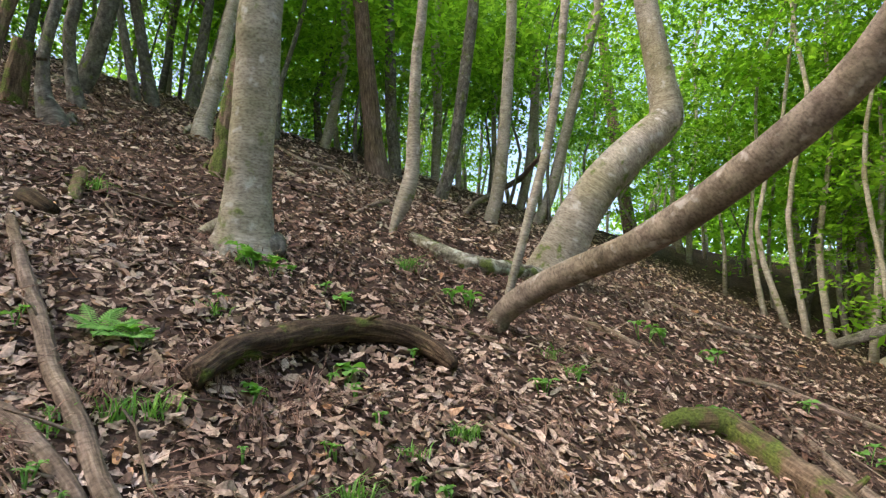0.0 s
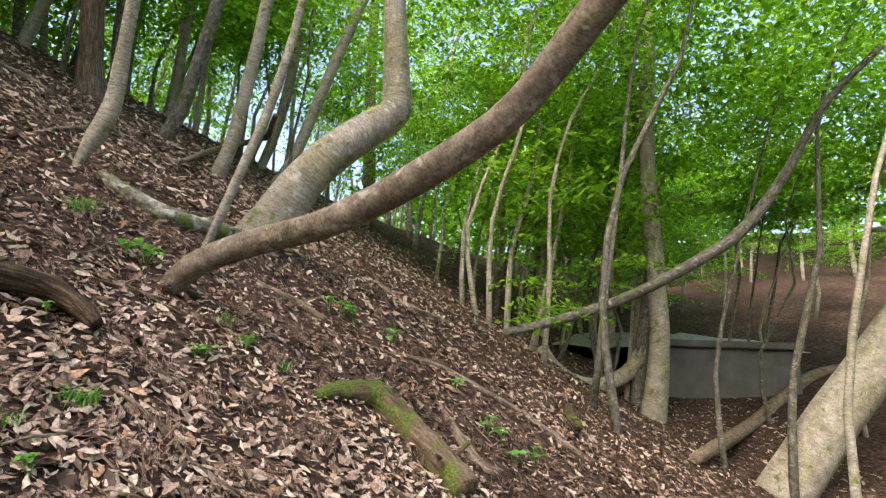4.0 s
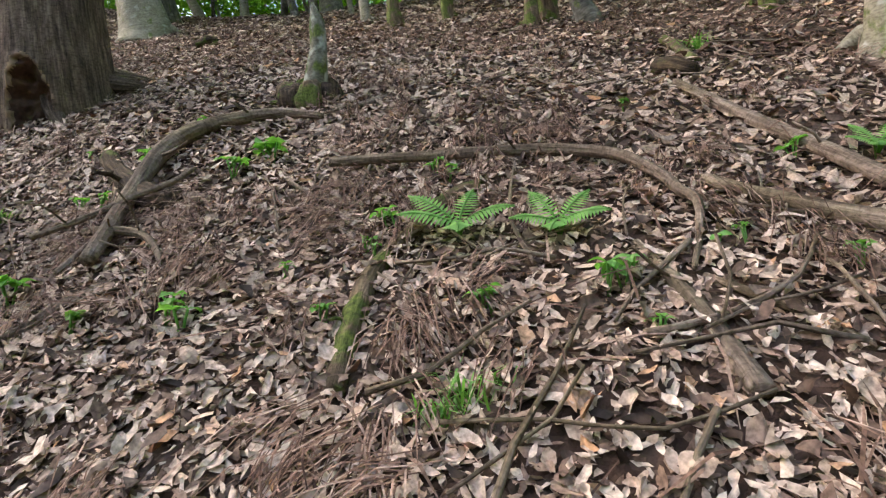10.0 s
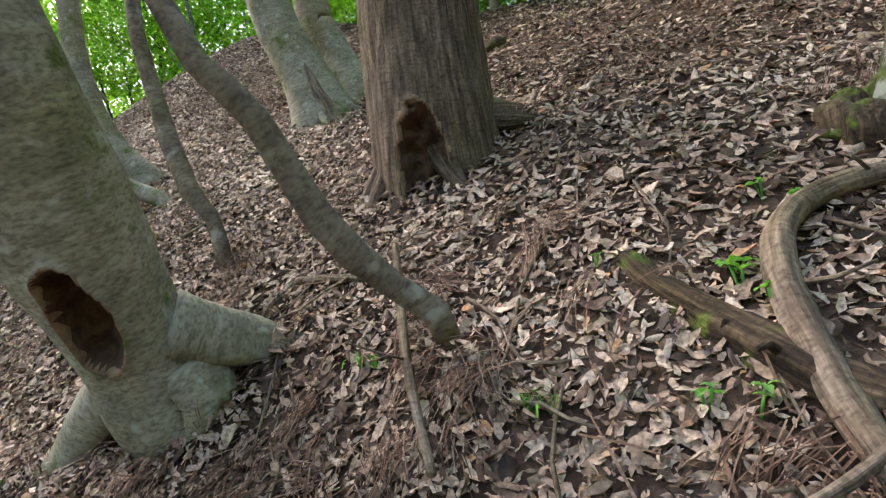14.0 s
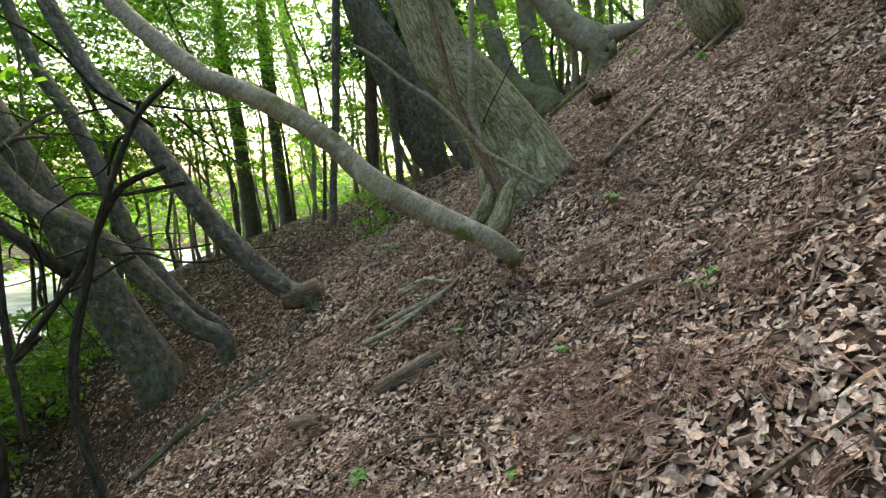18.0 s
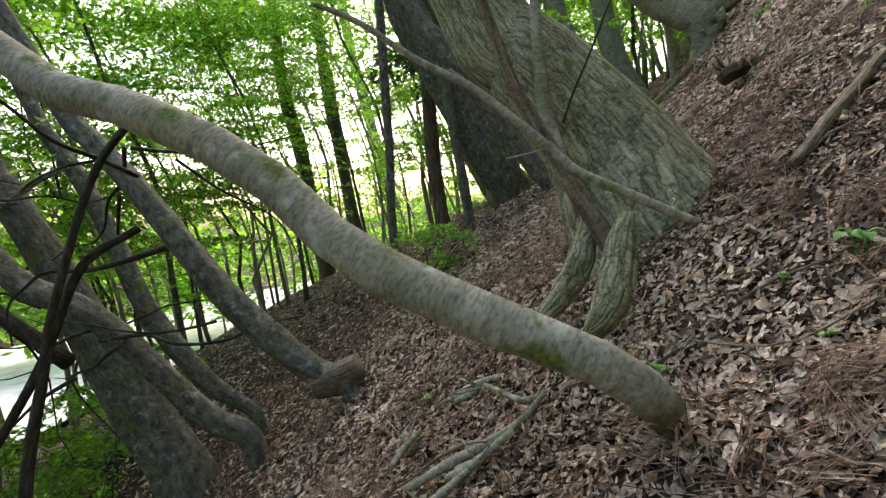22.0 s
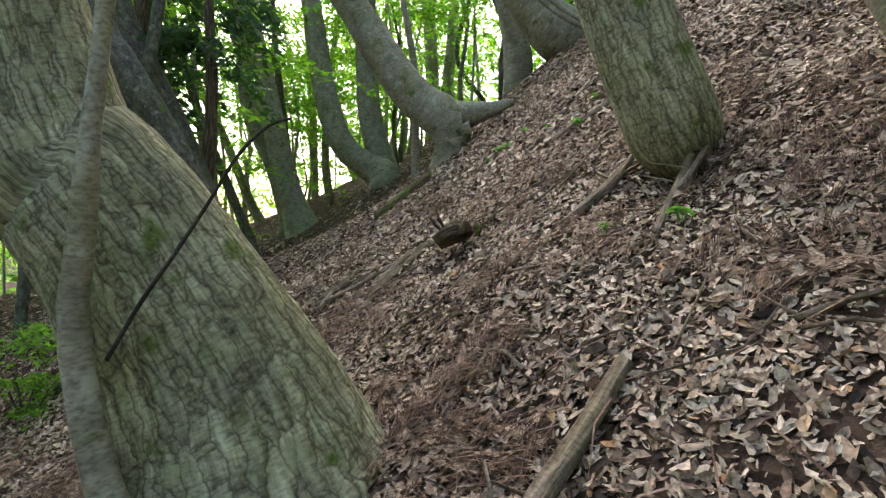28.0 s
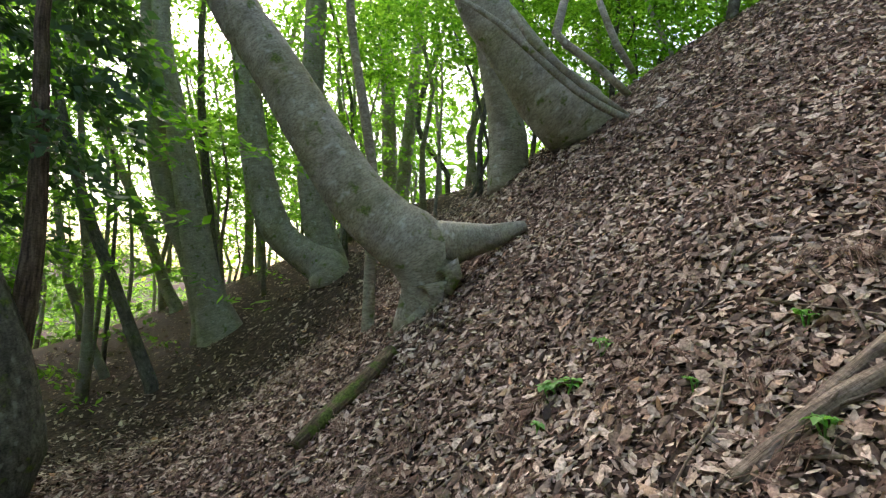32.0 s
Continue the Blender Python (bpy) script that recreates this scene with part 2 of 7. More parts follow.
def soil_material():
    m, n, l, b = material("forest_soil")
    co = n.new("ShaderNodeTexCoord").outputs["Object"]
    big = texture(n, l, "ShaderNodeTexNoise", 0.55, co, 6.0)
    fine = texture(n, l, "ShaderNodeTexNoise", 14.0, co, 8.0)
    cells = texture(n, l, "ShaderNodeTexVoronoi", 16.0, co)
    a = ramp(n, [(0.25, (0.007, 0.005, 0.004)), (0.5, (0.025, 0.016, 0.012)), (0.75, (0.075, 0.05, 0.038))])
    l.new(fine.outputs["Fac"], a.inputs["Fac"])
    leaf = ramp(n, [(0.0, (0.02, 0.012, 0.009)), (0.5, (0.085, 0.054, 0.04)), (1.0, (0.22, 0.155, 0.12))])
    l.new(cells.outputs["Color"], leaf.inputs["Fac"])
    c = mixed(n, l, 0.55, a.outputs["Color"], leaf.outputs["Color"])
    s = ramp(n, [(0.35, (0.6, 0.58, 0.56)), (0.65, (1.1, 1.08, 1.05))])
    l.new(big.outputs["Fac"], s.inputs["Fac"])
    l.new(mixed(n, l, 1.0, c, s.outputs["Color"], "MULTIPLY"), b.inputs["Base Color"])
    b.inputs["Roughness"].default_value, b.inputs["Specular IOR Level"].default_value = 0.95, 0.1
    bumped(n, l, b, fine.outputs["Fac"], 1.0, 0.05)
    return m


SOIL = soil_material()


def plain_material(name, colour, rough=0.8, noise_scale=8.0):
    m, n, l, b = material(name)
    t = texture(n, l, "ShaderNodeTexNoise", noise_scale, None, 6.0)
    r = ramp(n, [(0.3, tuple(v * 0.6 for v in colour)), (0.7, tuple(v * 1.2 for v in colour))])
    l.new(t.outputs["Fac"], r.inputs["Fac"])
    l.new(r.outputs["Color"], b.inputs["Base Color"])
    b.inputs["Roughness"].default_value = rough
    bumped(n, l, b, t.outputs["Fac"], 0.5, 0.03)
    return m


CONCRETE = plain_material("wet_concrete", (0.075, 0.075, 0.062), 0.7, 2.0)
GRAVEL = plain_material("river_gravel", (0.3, 0.29, 0.28), 0.9, 5.0)
ROTHOLE = plain_material("dark_rotten_heart", (0.1, 0.056, 0.036), 0.95, 30.0)
TORN = plain_material("torn_bark_edge", (0.27, 0.185, 0.115), 0.9, 26.0)
# river surface: the bright sky reflection is put into a pale matte base colour
RIVER_GLARE = plain_material("river_sky_glare", (0.58, 0.6, 0.59), 0.6, 1.2)

# ---- terrain ----
BUMPS = [
    (-40, 26, 9, -0.29), (-33, 14, 9, -0.236), (-30, 33, 9, -2.727), (-44, 12, 9, 0.307), (24, 4, 9, -0.89),
    (-26, 6, 9, 1.842), (1.7, 1.7, 5, -0.405), (-17.3, 18.2, 5, -1.795), (14.6, -6.3, 5, -0.797), (-6.8, 10.9, 5, 0.047),
    (10.1, 5.9, 5, -0.179), (8.2, -2.5, 5, 0.55), (-5.2, 4.4, 5, -0.539), (-13.3, 13.2, 5, -0.672), (-8.9, 15.7, 5, 1.243),
    (-1.1, 5, 5, 0.523), (5.6, 0.3, 5, -0.03), (-44, 34, 9, -6),
]
HUMMOCKS = [
    (1.7, 1.7, 1.8, 0.059), (-15.6, 19.1, 1.8, 0.282), (-11.5, 5.4, 1.8, -0.137), (-9, 14.1, 1.8, -0.044), (8.2, -2.5, 1.8, -0.41),
    (-4.2, 6, 1.8, -0.001), (-14.1, 11.1, 1.8, 0.137), (-7.7, 9.1, 1.8, -0.326), (-2, 2.7, 1.8, -0.063), (5.6, 0.3, 1.8, 0.008),
    (-13.5, 14.5, 1.8, -0.881), (-6.9, 11.8, 1.8, 0.273), (0, -0.4, 1.8, 0.15), (-9.5, 11.5, 1.8, -0.596), (-9.3, 6.5, 1.8, 0.126),
    (4.7, 2.6, 1.8, 0.122), (-1.1, 5, 1.8, 0.333), (-6.6, 6.2, 1.8, -0.07), (3.5, 0.2, 1.8, -0.072), (-5.3, 7.8, 1.8, 0.149),
    (-2.8, 3.4, 0.8, -0.223), (-5.2, 5.9, 0.8, -0.252),
    (-8.6, 5.7, 1.3, -0.3), (-12, 6.7, 1.8, -0.3), (-11.5, 14.2, 1.6, -0.2), (-15.2, 16.4, 1.8, -0.15),
    (-5.5, 18, 2.6, 1.1), (-5.7, 9.12, 0.17, -0.16), (-7.02, 9.1, 0.09, -0.2), (-5.5, 5.72, 0.2, 0.3), (-10.6, 3.0, 1.3, -1.2), (1.88, 1.53, 0.14, -0.09), (2.22, 1.5, 0.14, -0.09),
]
UP, ALONG = (0.498, 0.867), (0.867, -0.498)


def height(x, y):
    """The hillside: a slope of 33 to 43 degrees with hummocks, a crest above and a valley floor below."""
    x, y = np.asarray(x, float), np.asarray(y, float)
    u, v = UP[0] * x + UP[1] * y, ALONG[0] * x + ALONG[1] * y
    z = 0.321 * x + 0.559 * y - 0.198
    for bx, by, s, a in BUMPS + HUMMOCKS:
        z = z + a * np.exp(-((x - bx) ** 2 + (y - by) ** 2) / (2 * s * s))
    k = np.maximum(u - 12.5, 0)
    z = z - np.where(k < 9, 0.06 * k * k, 4.86 + (k - 9) * 1.08)
    low = -5.2 + 0.525 * np.logaddexp(0, (v - 2) / 1.5)
    low = low + np.clip((v - 4) / 6, 0, 1) * np.maximum(-u - 13, 0) * 0.5
    return low + 0.6 * np.logaddexp(0, (z - low) / 0.6)


def valley_side(x, y):
    """The wooded far side of the valley, to the east."""
    x, y = np.asarray(x, float), np.asarray(y, float)
    away, turned = np.hypot(x, y), np.abs(np.arctan2(y, x) + 0.2)
    return -9 + np.clip((away - 34) * 0.5, 0, 30) * np.clip((1.3 - turned) / 0.5, 0, 1)


def rough(x, y):
    """Small unevenness of the ground."""
    x, y = np.asarray(x, float), np.asarray(y, float)
    return 0.02 * np.sin(3.1 * x + 1.7 * y) * np.sin(2.3 * y - 1.1 * x + 1) + 0.012 * np.sin(7.3 * x - 2.9 * y) * np.sin(6.1 * y + 3.7 * x + 2)


def ground_z(x, y):
    return float(height(x, y) + rough(x, y))


def mesh_object(name, verts, faces, mat, parent=None, label="", uvs=None, smooth=True):
    me = bpy.data.meshes.new(name)
    me.from_pydata([tuple(v) for v in verts], [], faces)
    me.materials.append(mat)
    if uvs is not None:
        me.attributes.new("stem", "FLOAT_VECTOR", "POINT").data.foreach_set("vector", np.asarray(uvs, np.float32).ravel())
    if smooth:
        me.polygons.foreach_set("use_smooth", np.ones(len(me.polygons), bool))
    me.update()
    ob = new(name, me)
    if parent is not None:
        ob.parent = parent
    if label:
        ob["label"] = label
    return ob


def quads_object(name, co, per, mat, label="", category="", smooth=False):
    """One mesh from an array of loose polygons, each of per corners: co has shape (count * per, 3)."""
    co = np.asarray(co, np.float32).reshape(-1, 3)
    n = len(co) // per
    me = bpy.data.meshes.new(name)
    me.vertices.add(len(co))
    me.vertices.foreach_set("co", co.ravel())
    me.loops.add(len(co))
    me.loops.foreach_set("vertex_index", np.arange(len(co), dtype=np.int32))
    me.polygons.add(n)
    me.polygons.foreach_set("loop_start", np.arange(0, len(co), per, dtype=np.int32))
    me.materials.append(mat)
    me.update(calc_edges=True)
    ob = new(name, me)
    if category:
        tagged(ob, label, category, kind="stuff")
    return ob


def axis(lo, a, b, hi, fine, growth=1.25):
    """Positions along one side of the ground: fine between a and b, ever wider towards lo and hi."""
    mid = list(np.arange(a, b, fine))
    left, step = [a], fine
    while left[-1] > lo:
        step *= growth
        left.append(left[-1] - step)
    right, step = [b], fine
    while right[-1] < hi:
        step *= growth
        right.append(right[-1] + step)
    return np.array(left[:0:-1] + mid + right)


gx, gy = axis(-900, -14, 8, 900, 0.1), axis(-900, -4, 18, 900, 0.1)
GX, GY = np.meshgrid(gx, gy)
GZ = height(GX, GY) + rough(GX, GY)
far = np.hypot(GX, GY)
GZ = np.where(far > 60, np.minimum(GZ, -3 + (far - 60) * 0.06), GZ)
GZ = np.maximum(GZ, valley_side(GX, GY))
gi = np.arange(GX.size).reshape(GX.shape)
gf = np.stack([gi[:-1, :-1], gi[:-1, 1:], gi[1:, 1:], gi[1:, :-1]], -1).reshape(-1, 4)
gme = bpy.data.meshes.new("ground")
gme.vertices.add(GX.size)
gme.vertices.foreach_set("co", np.stack([GX, GY, GZ], -1).astype(np.float32).ravel())
gme.loops.add(gf.size)
gme.loops.foreach_set("vertex_index", gf.astype(np.int32).ravel())
gme.polygons.add(len(gf))
gme.polygons.foreach_set("loop_start", np.arange(0, gf.size, 4, dtype=np.int32))
gme.polygons.foreach_set("use_smooth", np.ones(len(gf), bool))
gme.materials.append(SOIL)
gme.update(calc_edges=True)
tagged(new("ground", gme), "steep forest slope of brown soil and rotting leaves", "ground", kind="structure")


# ---- stems ----
def resample(points, step):
    """A smooth curve through points (x, y, z, r), with rings about step metres apart."""
    p = np.array(points, float)
    q = np.vstack([2 * p[0] - p[1], p, 2 * p[-1] - p[-2]])
    out = []
    for i in range(1, len(q) - 2):
        a, b, c, d = q[i - 1], q[i], q[i + 1], q[i + 2]
        n = max(1, min(40, int(np.linalg.norm(c[:3] - b[:3]) / step)))
        for k in range(n):
            t = k / n
            out.append(0.5 * (2 * b + (c - a) * t + (2 * a - 5 * b + 4 * c - d) * t * t + (3 * b - a - 3 * c + d) * t ** 3))
    out.append(p[-1])
    out = np.array(out)
    out[:, 3] = np.maximum(out[:, 3], 0.004)
    return out


def tube(points, sides, step, wobble=0.06, seed=0, cap=True, relief=None):
    """Rings of vertices round a curve, uneven like bark. Returns verts, faces and each vertex's place on the stem in metres."""
    c = resample(points, step)
    rng = np.random.RandomState(seed)
    d = np.gradient(c[:, :3], axis=0)
    d /= np.linalg.norm(d, axis=1)[:, None] + 1e-9
    ref = np.array([1.0, 0.0, 0.0]) if abs(d[0][0]) < 0.8 else np.array([0.0, 1.0, 0.0])
    ph = rng.uniform(0, 6.28, 6)
    ang = np.linspace(0, 2 * np.pi, sides, endpoint=False)
    mean = float(c[:, 3].mean())
    verts, stem, run = [], [], 0.0
    for i in range(len(c)):
        a = ref - d[i] * (ref @ d[i])
        a /= np.linalg.norm(a)
        ref = a
        b = np.cross(d[i], a)
        if i:
            run += np.linalg.norm(c[i, :3] - c[i - 1, :3])
        w = 1 + wobble * (np.sin(2 * ang + ph[0] + run * 0.9) + 0.8 * np.sin(3 * ang + ph[1] - run * 1.3) + 0.5 * np.sin(5 * ang + ph[2] + run * 0.7) + 0.6 * np.sin(run * 2.3 + ph[3]) * np.sin(ang + ph[4] + run))
        r = c[i, 3] * w
        st = np.stack([mean * np.cos(ang), mean * np.sin(ang), np.full(sides, run)], 1) + (seed * 3.7 % 50, seed * 1.3 % 31, 0)
        if relief:
            amp, fu, fv = relief
            for k in range(sides):
                q = Vector((st[k][0] * fu, st[k][1] * fu, st[k][2] * fv))
                h = noise.noise(q) + 0.5 * noise.noise(q * 2.3)
                r[k] += amp * (h if fu == fv else 0.6 - 1.6 * abs(h))
        verts.append(c[i, :3] + np.outer(r * np.cos(ang), a) + np.outer(r * np.sin(ang), b))
        stem.append(st)
    verts = np.concatenate(verts)
    n = len(c)
    ring = np.arange(n - 1)[:, None] * sides
    k, k2 = np.arange(sides), (np.arange(sides) + 1) % sides
    faces = np.stack([ring + k, ring + k2, ring + sides + k2, ring + sides + k], -1).reshape(-1, 4).tolist()
    if cap:
        faces.append(list(range(sides))[::-1])
        faces.append([(n - 1) * sides + j for j in range(sides)])
    return verts, faces, np.concatenate(stem)


STEMS = {}
RELIEF = {"BEECH": (0.006, 4, 4), "SMOOTH": (0.004, 6, 6), "CEDAR": (0.012, 14, 2.2), "PLATE": (0.008, 11, 5), "DARK": (0.007, 9, 3), "MOSSY": (0.016, 9, 9), "ROTTEN": (0.018, 10, 4), "WOOD": (0.007, 14, 3), "VINE": (0.004, 10, 10), "LICHEN": (0.012, 8, 8)}
CROWNS = []
_seed = [10]


def nextseed():
    _seed[0] += 1
    return _seed[0]


def empty_at(name, x, y, z):
    ob = new(name)
    ob.location = (x, y, z)
    return ob


def child_mesh(name, verts, faces, mat, parent, label="", uvs=None):
    o = np.array(parent.location)
    return mesh_object(name, np.asarray(verts) - o, faces, mat, parent, label, uvs)


def lump(name, at, r, mat, parent, seed):
    """A rough rounded lump."""
    bm = bmesh.new()
    bmesh.ops.create_icosphere(bm, subdivisions=3, radius=r)
    for vert in bm.verts:
        vert.co *= 1 + 0.45 * noise.noise(vert.co * (2.2 / r) * 0.5 + Vector((seed, 0, 0)))
        vert.co.z *= 1.25
    o = Vector(at) - Vector(parent.location)
    for vert in bm.verts:
        vert.co += o
    me = bpy.data.meshes.new(name)
    bm.to_mesh(me)
    bm.free()
    me.attributes.new("stem", "FLOAT_VECTOR", "POINT").data.foreach_set("vector", np.array([tuple(v.co) for v in me.vertices], np.float32).ravel())
    me.materials.append(mat)
    me.polygons.foreach_set("use_smooth", np.ones(len(me.polygons), bool))
    ob = new(name, me)
    ob.parent = parent
    return ob


def tree(kind, pts, label, bark="BEECH", top=7.0, crown="leaf", crown_r=2.4, flare=1.0, knot=None, cavity=None):
    """A trunk through pts (from its foot upwards), carried on above them and given a crown."""
    seed = nextseed()
    rng = np.random.RandomState(seed)
    pts = [tuple(p) for p in pts]
    near = min(math.hypot(p[0] + 3, p[1] - 4) for p in pts)
    foot = pts[0]
    under = np.array(foot[:3]) - np.array(pts[1][:3])
    under = under / (np.linalg.norm(under) + 1e-9) * 0.5 + np.array([0.04 * UP[0], 0.04 * UP[1], -0.6])
    while kind not in ("leaning_tree", "hollow_tree", "dead_sapling", "ball_tree") and foot[2] > ground_z(foot[0], foot[1]) - 0.12 and len(pts) < 24:
        foot = (*(np.array(foot[:3]) + under * 0.12), foot[3] * 1.02)
        pts.insert(0, foot)
    if kind == "leaning_tree" and foot[0] < -8 and foot[2] > ground_z(foot[0], foot[1]) - 0.05:
        x, y = foot[0] + UP[0] * 0.1, foot[1] + UP[1] * 0.1
        foot = (x, y, ground_z(x, y) - 0.25, foot[3] * 1.15)
        pts.insert(0, foot)
    if kind in ("young_tree", "valley_tree", "old_tree") and foot[3] < 0.3:
        foot = (foot[0] + UP[0] * foot[3] * 2.5, foot[1] + UP[1] * foot[3] * 2.5, foot[2], foot[3] * 1.35)
        pts.insert(0, foot)
    if flare > 1:
        pts[0] = (*foot[:3], foot[3] * flare)
    seen_top = pts[-1]
    if top > 0:
        a, b = np.array(pts[-2][:3]), np.array(pts[-1][:3])
        d = (b - a) / (np.linalg.norm(b - a) + 1e-9)
        p, r = b.copy(), pts[-1][3]
        rise = max(top, 3.0)
        for k in range(4):
            d = d * 0.75 + np.array([rng.normal(0, 0.05), rng.normal(0, 0.05), 0.4])
            d /= np.linalg.norm(d)
            p = p + d * rise / 4
            r *= 0.8
            pts.append((*p, r))
    root = empty_at(kind, *foot[:3])
    tagged(root, label, "stump" if "stump" in kind or "snag" in kind else "tree")
    big = max(p[3] for p in pts)
    thick = near < 9 and big > 0.12
    sides = 44 if thick else 16 if near < 14 else 9
    step = 0.05 if thick else 0.15
    relief = RELIEF.get(bark, (0.008, 5, 5)) if near < 10 else None
    if cavity:
        sides, step = 150, 0.011
    v, f, uv = tube(pts, sides, step, 0.035 if bark in ("BEECH", "SMOOTH") else 0.05, seed, True, relief)
    inside = []
    if cavity:
        centre, out, half, wide, deep = [np.array(c) if isinstance(c, tuple) else c for c in cavity]
        stem = np.array(pts[3][:3]) - np.array(pts[2][:3])
        stem /= np.linalg.norm(stem)
        out = out - stem * (out @ stem)
        out /= np.linalg.norm(out)
        side = np.cross(stem, out)
        rel = v - centre
        al, ac, ou = rel @ stem, rel @ side, rel @ out
        torn = np.array([0.35 * noise.noise(Vector(tuple(p * 13))) + 0.07 * noise.noise(Vector(tuple(p * 45))) for p in rel])
        q = (al / half) ** 2 + (ac / wide) ** 2 + torn
        sunk = (q < 1) & (ou > -0.12)
        lip = np.exp(-((q - 1.15) / 0.25) ** 2) * (ou > -0.12) * 0.018
        v = v + np.outer(lip, out)
        lumps = np.array([0.03 * noise.noise(Vector(tuple(p * 22))) + 0.012 * noise.noise(Vector(tuple(p * 60))) for p in rel[sunk]])
        v[sunk] -= np.outer(deep * np.minimum(1, 1.3 * (1 - q[sunk])) ** 0.7 + lumps, out)
        rim = (q >= 1) & (q < 1.3) & (ou > -0.12)
        edge = [i for i, fc in enumerate(f) if all(rim[k] or sunk[k] for k in fc) and any(rim[k] for k in fc)]
        inside = [i for i, fc in enumerate(f) if sum(sunk[k] for k in fc) >= 3]
    ob = child_mesh("trunk", v, f, BARK[bark], root, "", uv)
    if inside:
        ob.data.materials.append(ROTHOLE)
        ob.data.materials.append(TORN)
        for i in edge:
            ob.data.polygons[i].material_index = 2
        for i in inside:
            ob.data.polygons[i].material_index = 1
    STEMS[kind] = root
    if knot:
        lump("knot", knot, 0.085 if kind == "beech_tree" else 0.03, BARK["DARK" if kind == "beech_tree" else "BEECH"], root, seed)
    if near < 9 and big > 0.07 and top > 0 and kind not in ("hollow_tree", "dead_sapling", "leaning_tree", "maple_tree", "ball_tree"):
        count = 8 if foot[3] > 0.2 else 4
        for k in range(count):
            ang = k * 6.28 / count + rng.uniform(-0.4, 0.4)
            r0, reach = min(0.11, foot[3] * 0.28), min(0.4, foot[3] * rng.uniform(0.7, 1.3))
            q = []
            for t in (0.45, 0.8, 1.2, 1.8, 2.6, 3.4):
                d = foot[3] * 0.5 + reach * (t - 0.45) / 3
                x, y = foot[0] + math.cos(ang + 0.1 * t) * d, foot[1] + math.sin(ang + 0.1 * t) * d
                q.append((x, y, ground_z(x, y) + r0 * (1.6 - t * 0.55), max(0.006, r0 * (1.15 - 0.3 * t))))
            v, f, uv = tube(q, 10, 0.06, 0.08, seed + k)
            child_mesh("root", v, f, BARK[bark], root, "", uv)
    if top > 0 and not crown:
        for k in range(2):
            a = np.array(pts[-2 - k][:3])
            out = rng.normal(0, 0.5, 3) + (0, 0, 0.5)
            q = [(*a, pts[-2 - k][3] * 0.5), (*(a + out * 0.4), pts[-2 - k][3] * 0.35), (*(a + out + (0, 0, 0.1)), 0.005)]
            v, f, uv = tube(q, 7, 0.1, 0.05, seed + k)
            child_mesh("limb", v, f, BARK[bark], root, "", uv)
    if top > 0 and crown:
        for k in range(rng.randint(3, 6)):
            i = rng.randint(len(pts) - 4, len(pts) - 1)
            a = np.array(pts[i][:3])
            ang = rng.uniform(0, 6.28)
            out = np.array([math.cos(ang), math.sin(ang), rng.uniform(0.1, 0.6)]) * rng.uniform(0.9, 1.8)
            q = [(*a, pts[i][3] * 0.45), (*(a + out * 0.5 + (0, 0, 0.1)), pts[i][3] * 0.3), (*(a + out), pts[i][3] * 0.12 + 0.004)]
            v, f, uv = tube(q, 6, 0.3, 0.05, seed + k)
            child_mesh("limb", v, f, BARK[bark], root, "", uv)
        CROWNS.append((root, np.array(pts[-4:]), crown, crown_r, seed))
        if crown == "needle" and big < 0.2:
            CROWNS.append((root, np.array([0.45 * np.array(foot) + 0.55 * np.array(seen_top)] * 3 + [seen_top]), crown, crown_r, seed + 1))
    return root


def log(kind, pts, label, bark="WOOD", part_of=None):
    """A branch, log, root or vine through pts."""
    seed = nextseed()
    gap = min(p[2] - p[3] - ground_z(p[0], p[1]) for p in pts)
    if gap > 0.05 and pts[0][0] < -7 and kind not in ("vine", "root", "cut_root", "dead_branch", "mossy_stump"):
        pts = [(p[0], p[1], p[2] - gap, p[3]) for p in pts]
    if not part_of and kind in ("hooked_branch", "fallen_log", "grey_snag", "fallen_branch") and pts[0][1] < 4.5 and abs(pts[0][0]) < 2:
        pts = [(p[0], p[1], p[2] + 0.022, p[3]) for p in pts]
    mid = pts[len(pts) // 2]
    near = math.hypot(mid[0] + 3, mid[1] - 4) < 9
    big = max(p[3] for p in pts)
    v, f, uv = tube(pts, 18 if near and big > 0.03 else 8, 0.035 if near else 0.2, 0.07, seed, True, tuple(a * b for a, b in zip(RELIEF[bark], (min(1, big / 0.06), 1.3, 1.3))) if near and big > 0.02 else None)
    if part_of:
        return child_mesh(kind, v, f, BARK[bark if bark != "WOOD" or kind == "cut_root" else "BEECH"], STEMS[part_of], label, uv)
    root = empty_at(kind, *pts[0][:3])
    tagged(root, label, "vine" if kind == "vine" else "log" if "log" in kind else "branch")
    child_mesh("wood", v, f, BARK[bark], root, "", uv)
    rng = np.random.RandomState(seed)
    if near and big > 0.012 and kind not in ("vine", "peg", "stub", "white_stick", "cut_stump"):
        for k in range(rng.randint(1, 4)):
            i = rng.randint(1, len(pts) - 1) if len(pts) > 2 else 0
            a = np.array(pts[i][:3])
            d = rng.normal(0, 1, 3) * (1, 1, 0.3) + (0, 0, 0.5)
            d *= rng.uniform(0.06, 0.22) / np.linalg.norm(d)
            r = max(0.003, pts[i][3] * 0.22)
            v, f, uv = tube([(*a, r), (*(a + d * 0.6 + rng.normal(0, 0.01, 3)), r * 0.8), (*(a + d), r * 0.5)], 6, 0.05, 0.08, seed + k)
            child_mesh("twig", v, f, BARK[bark], root, "", uv)
    return root


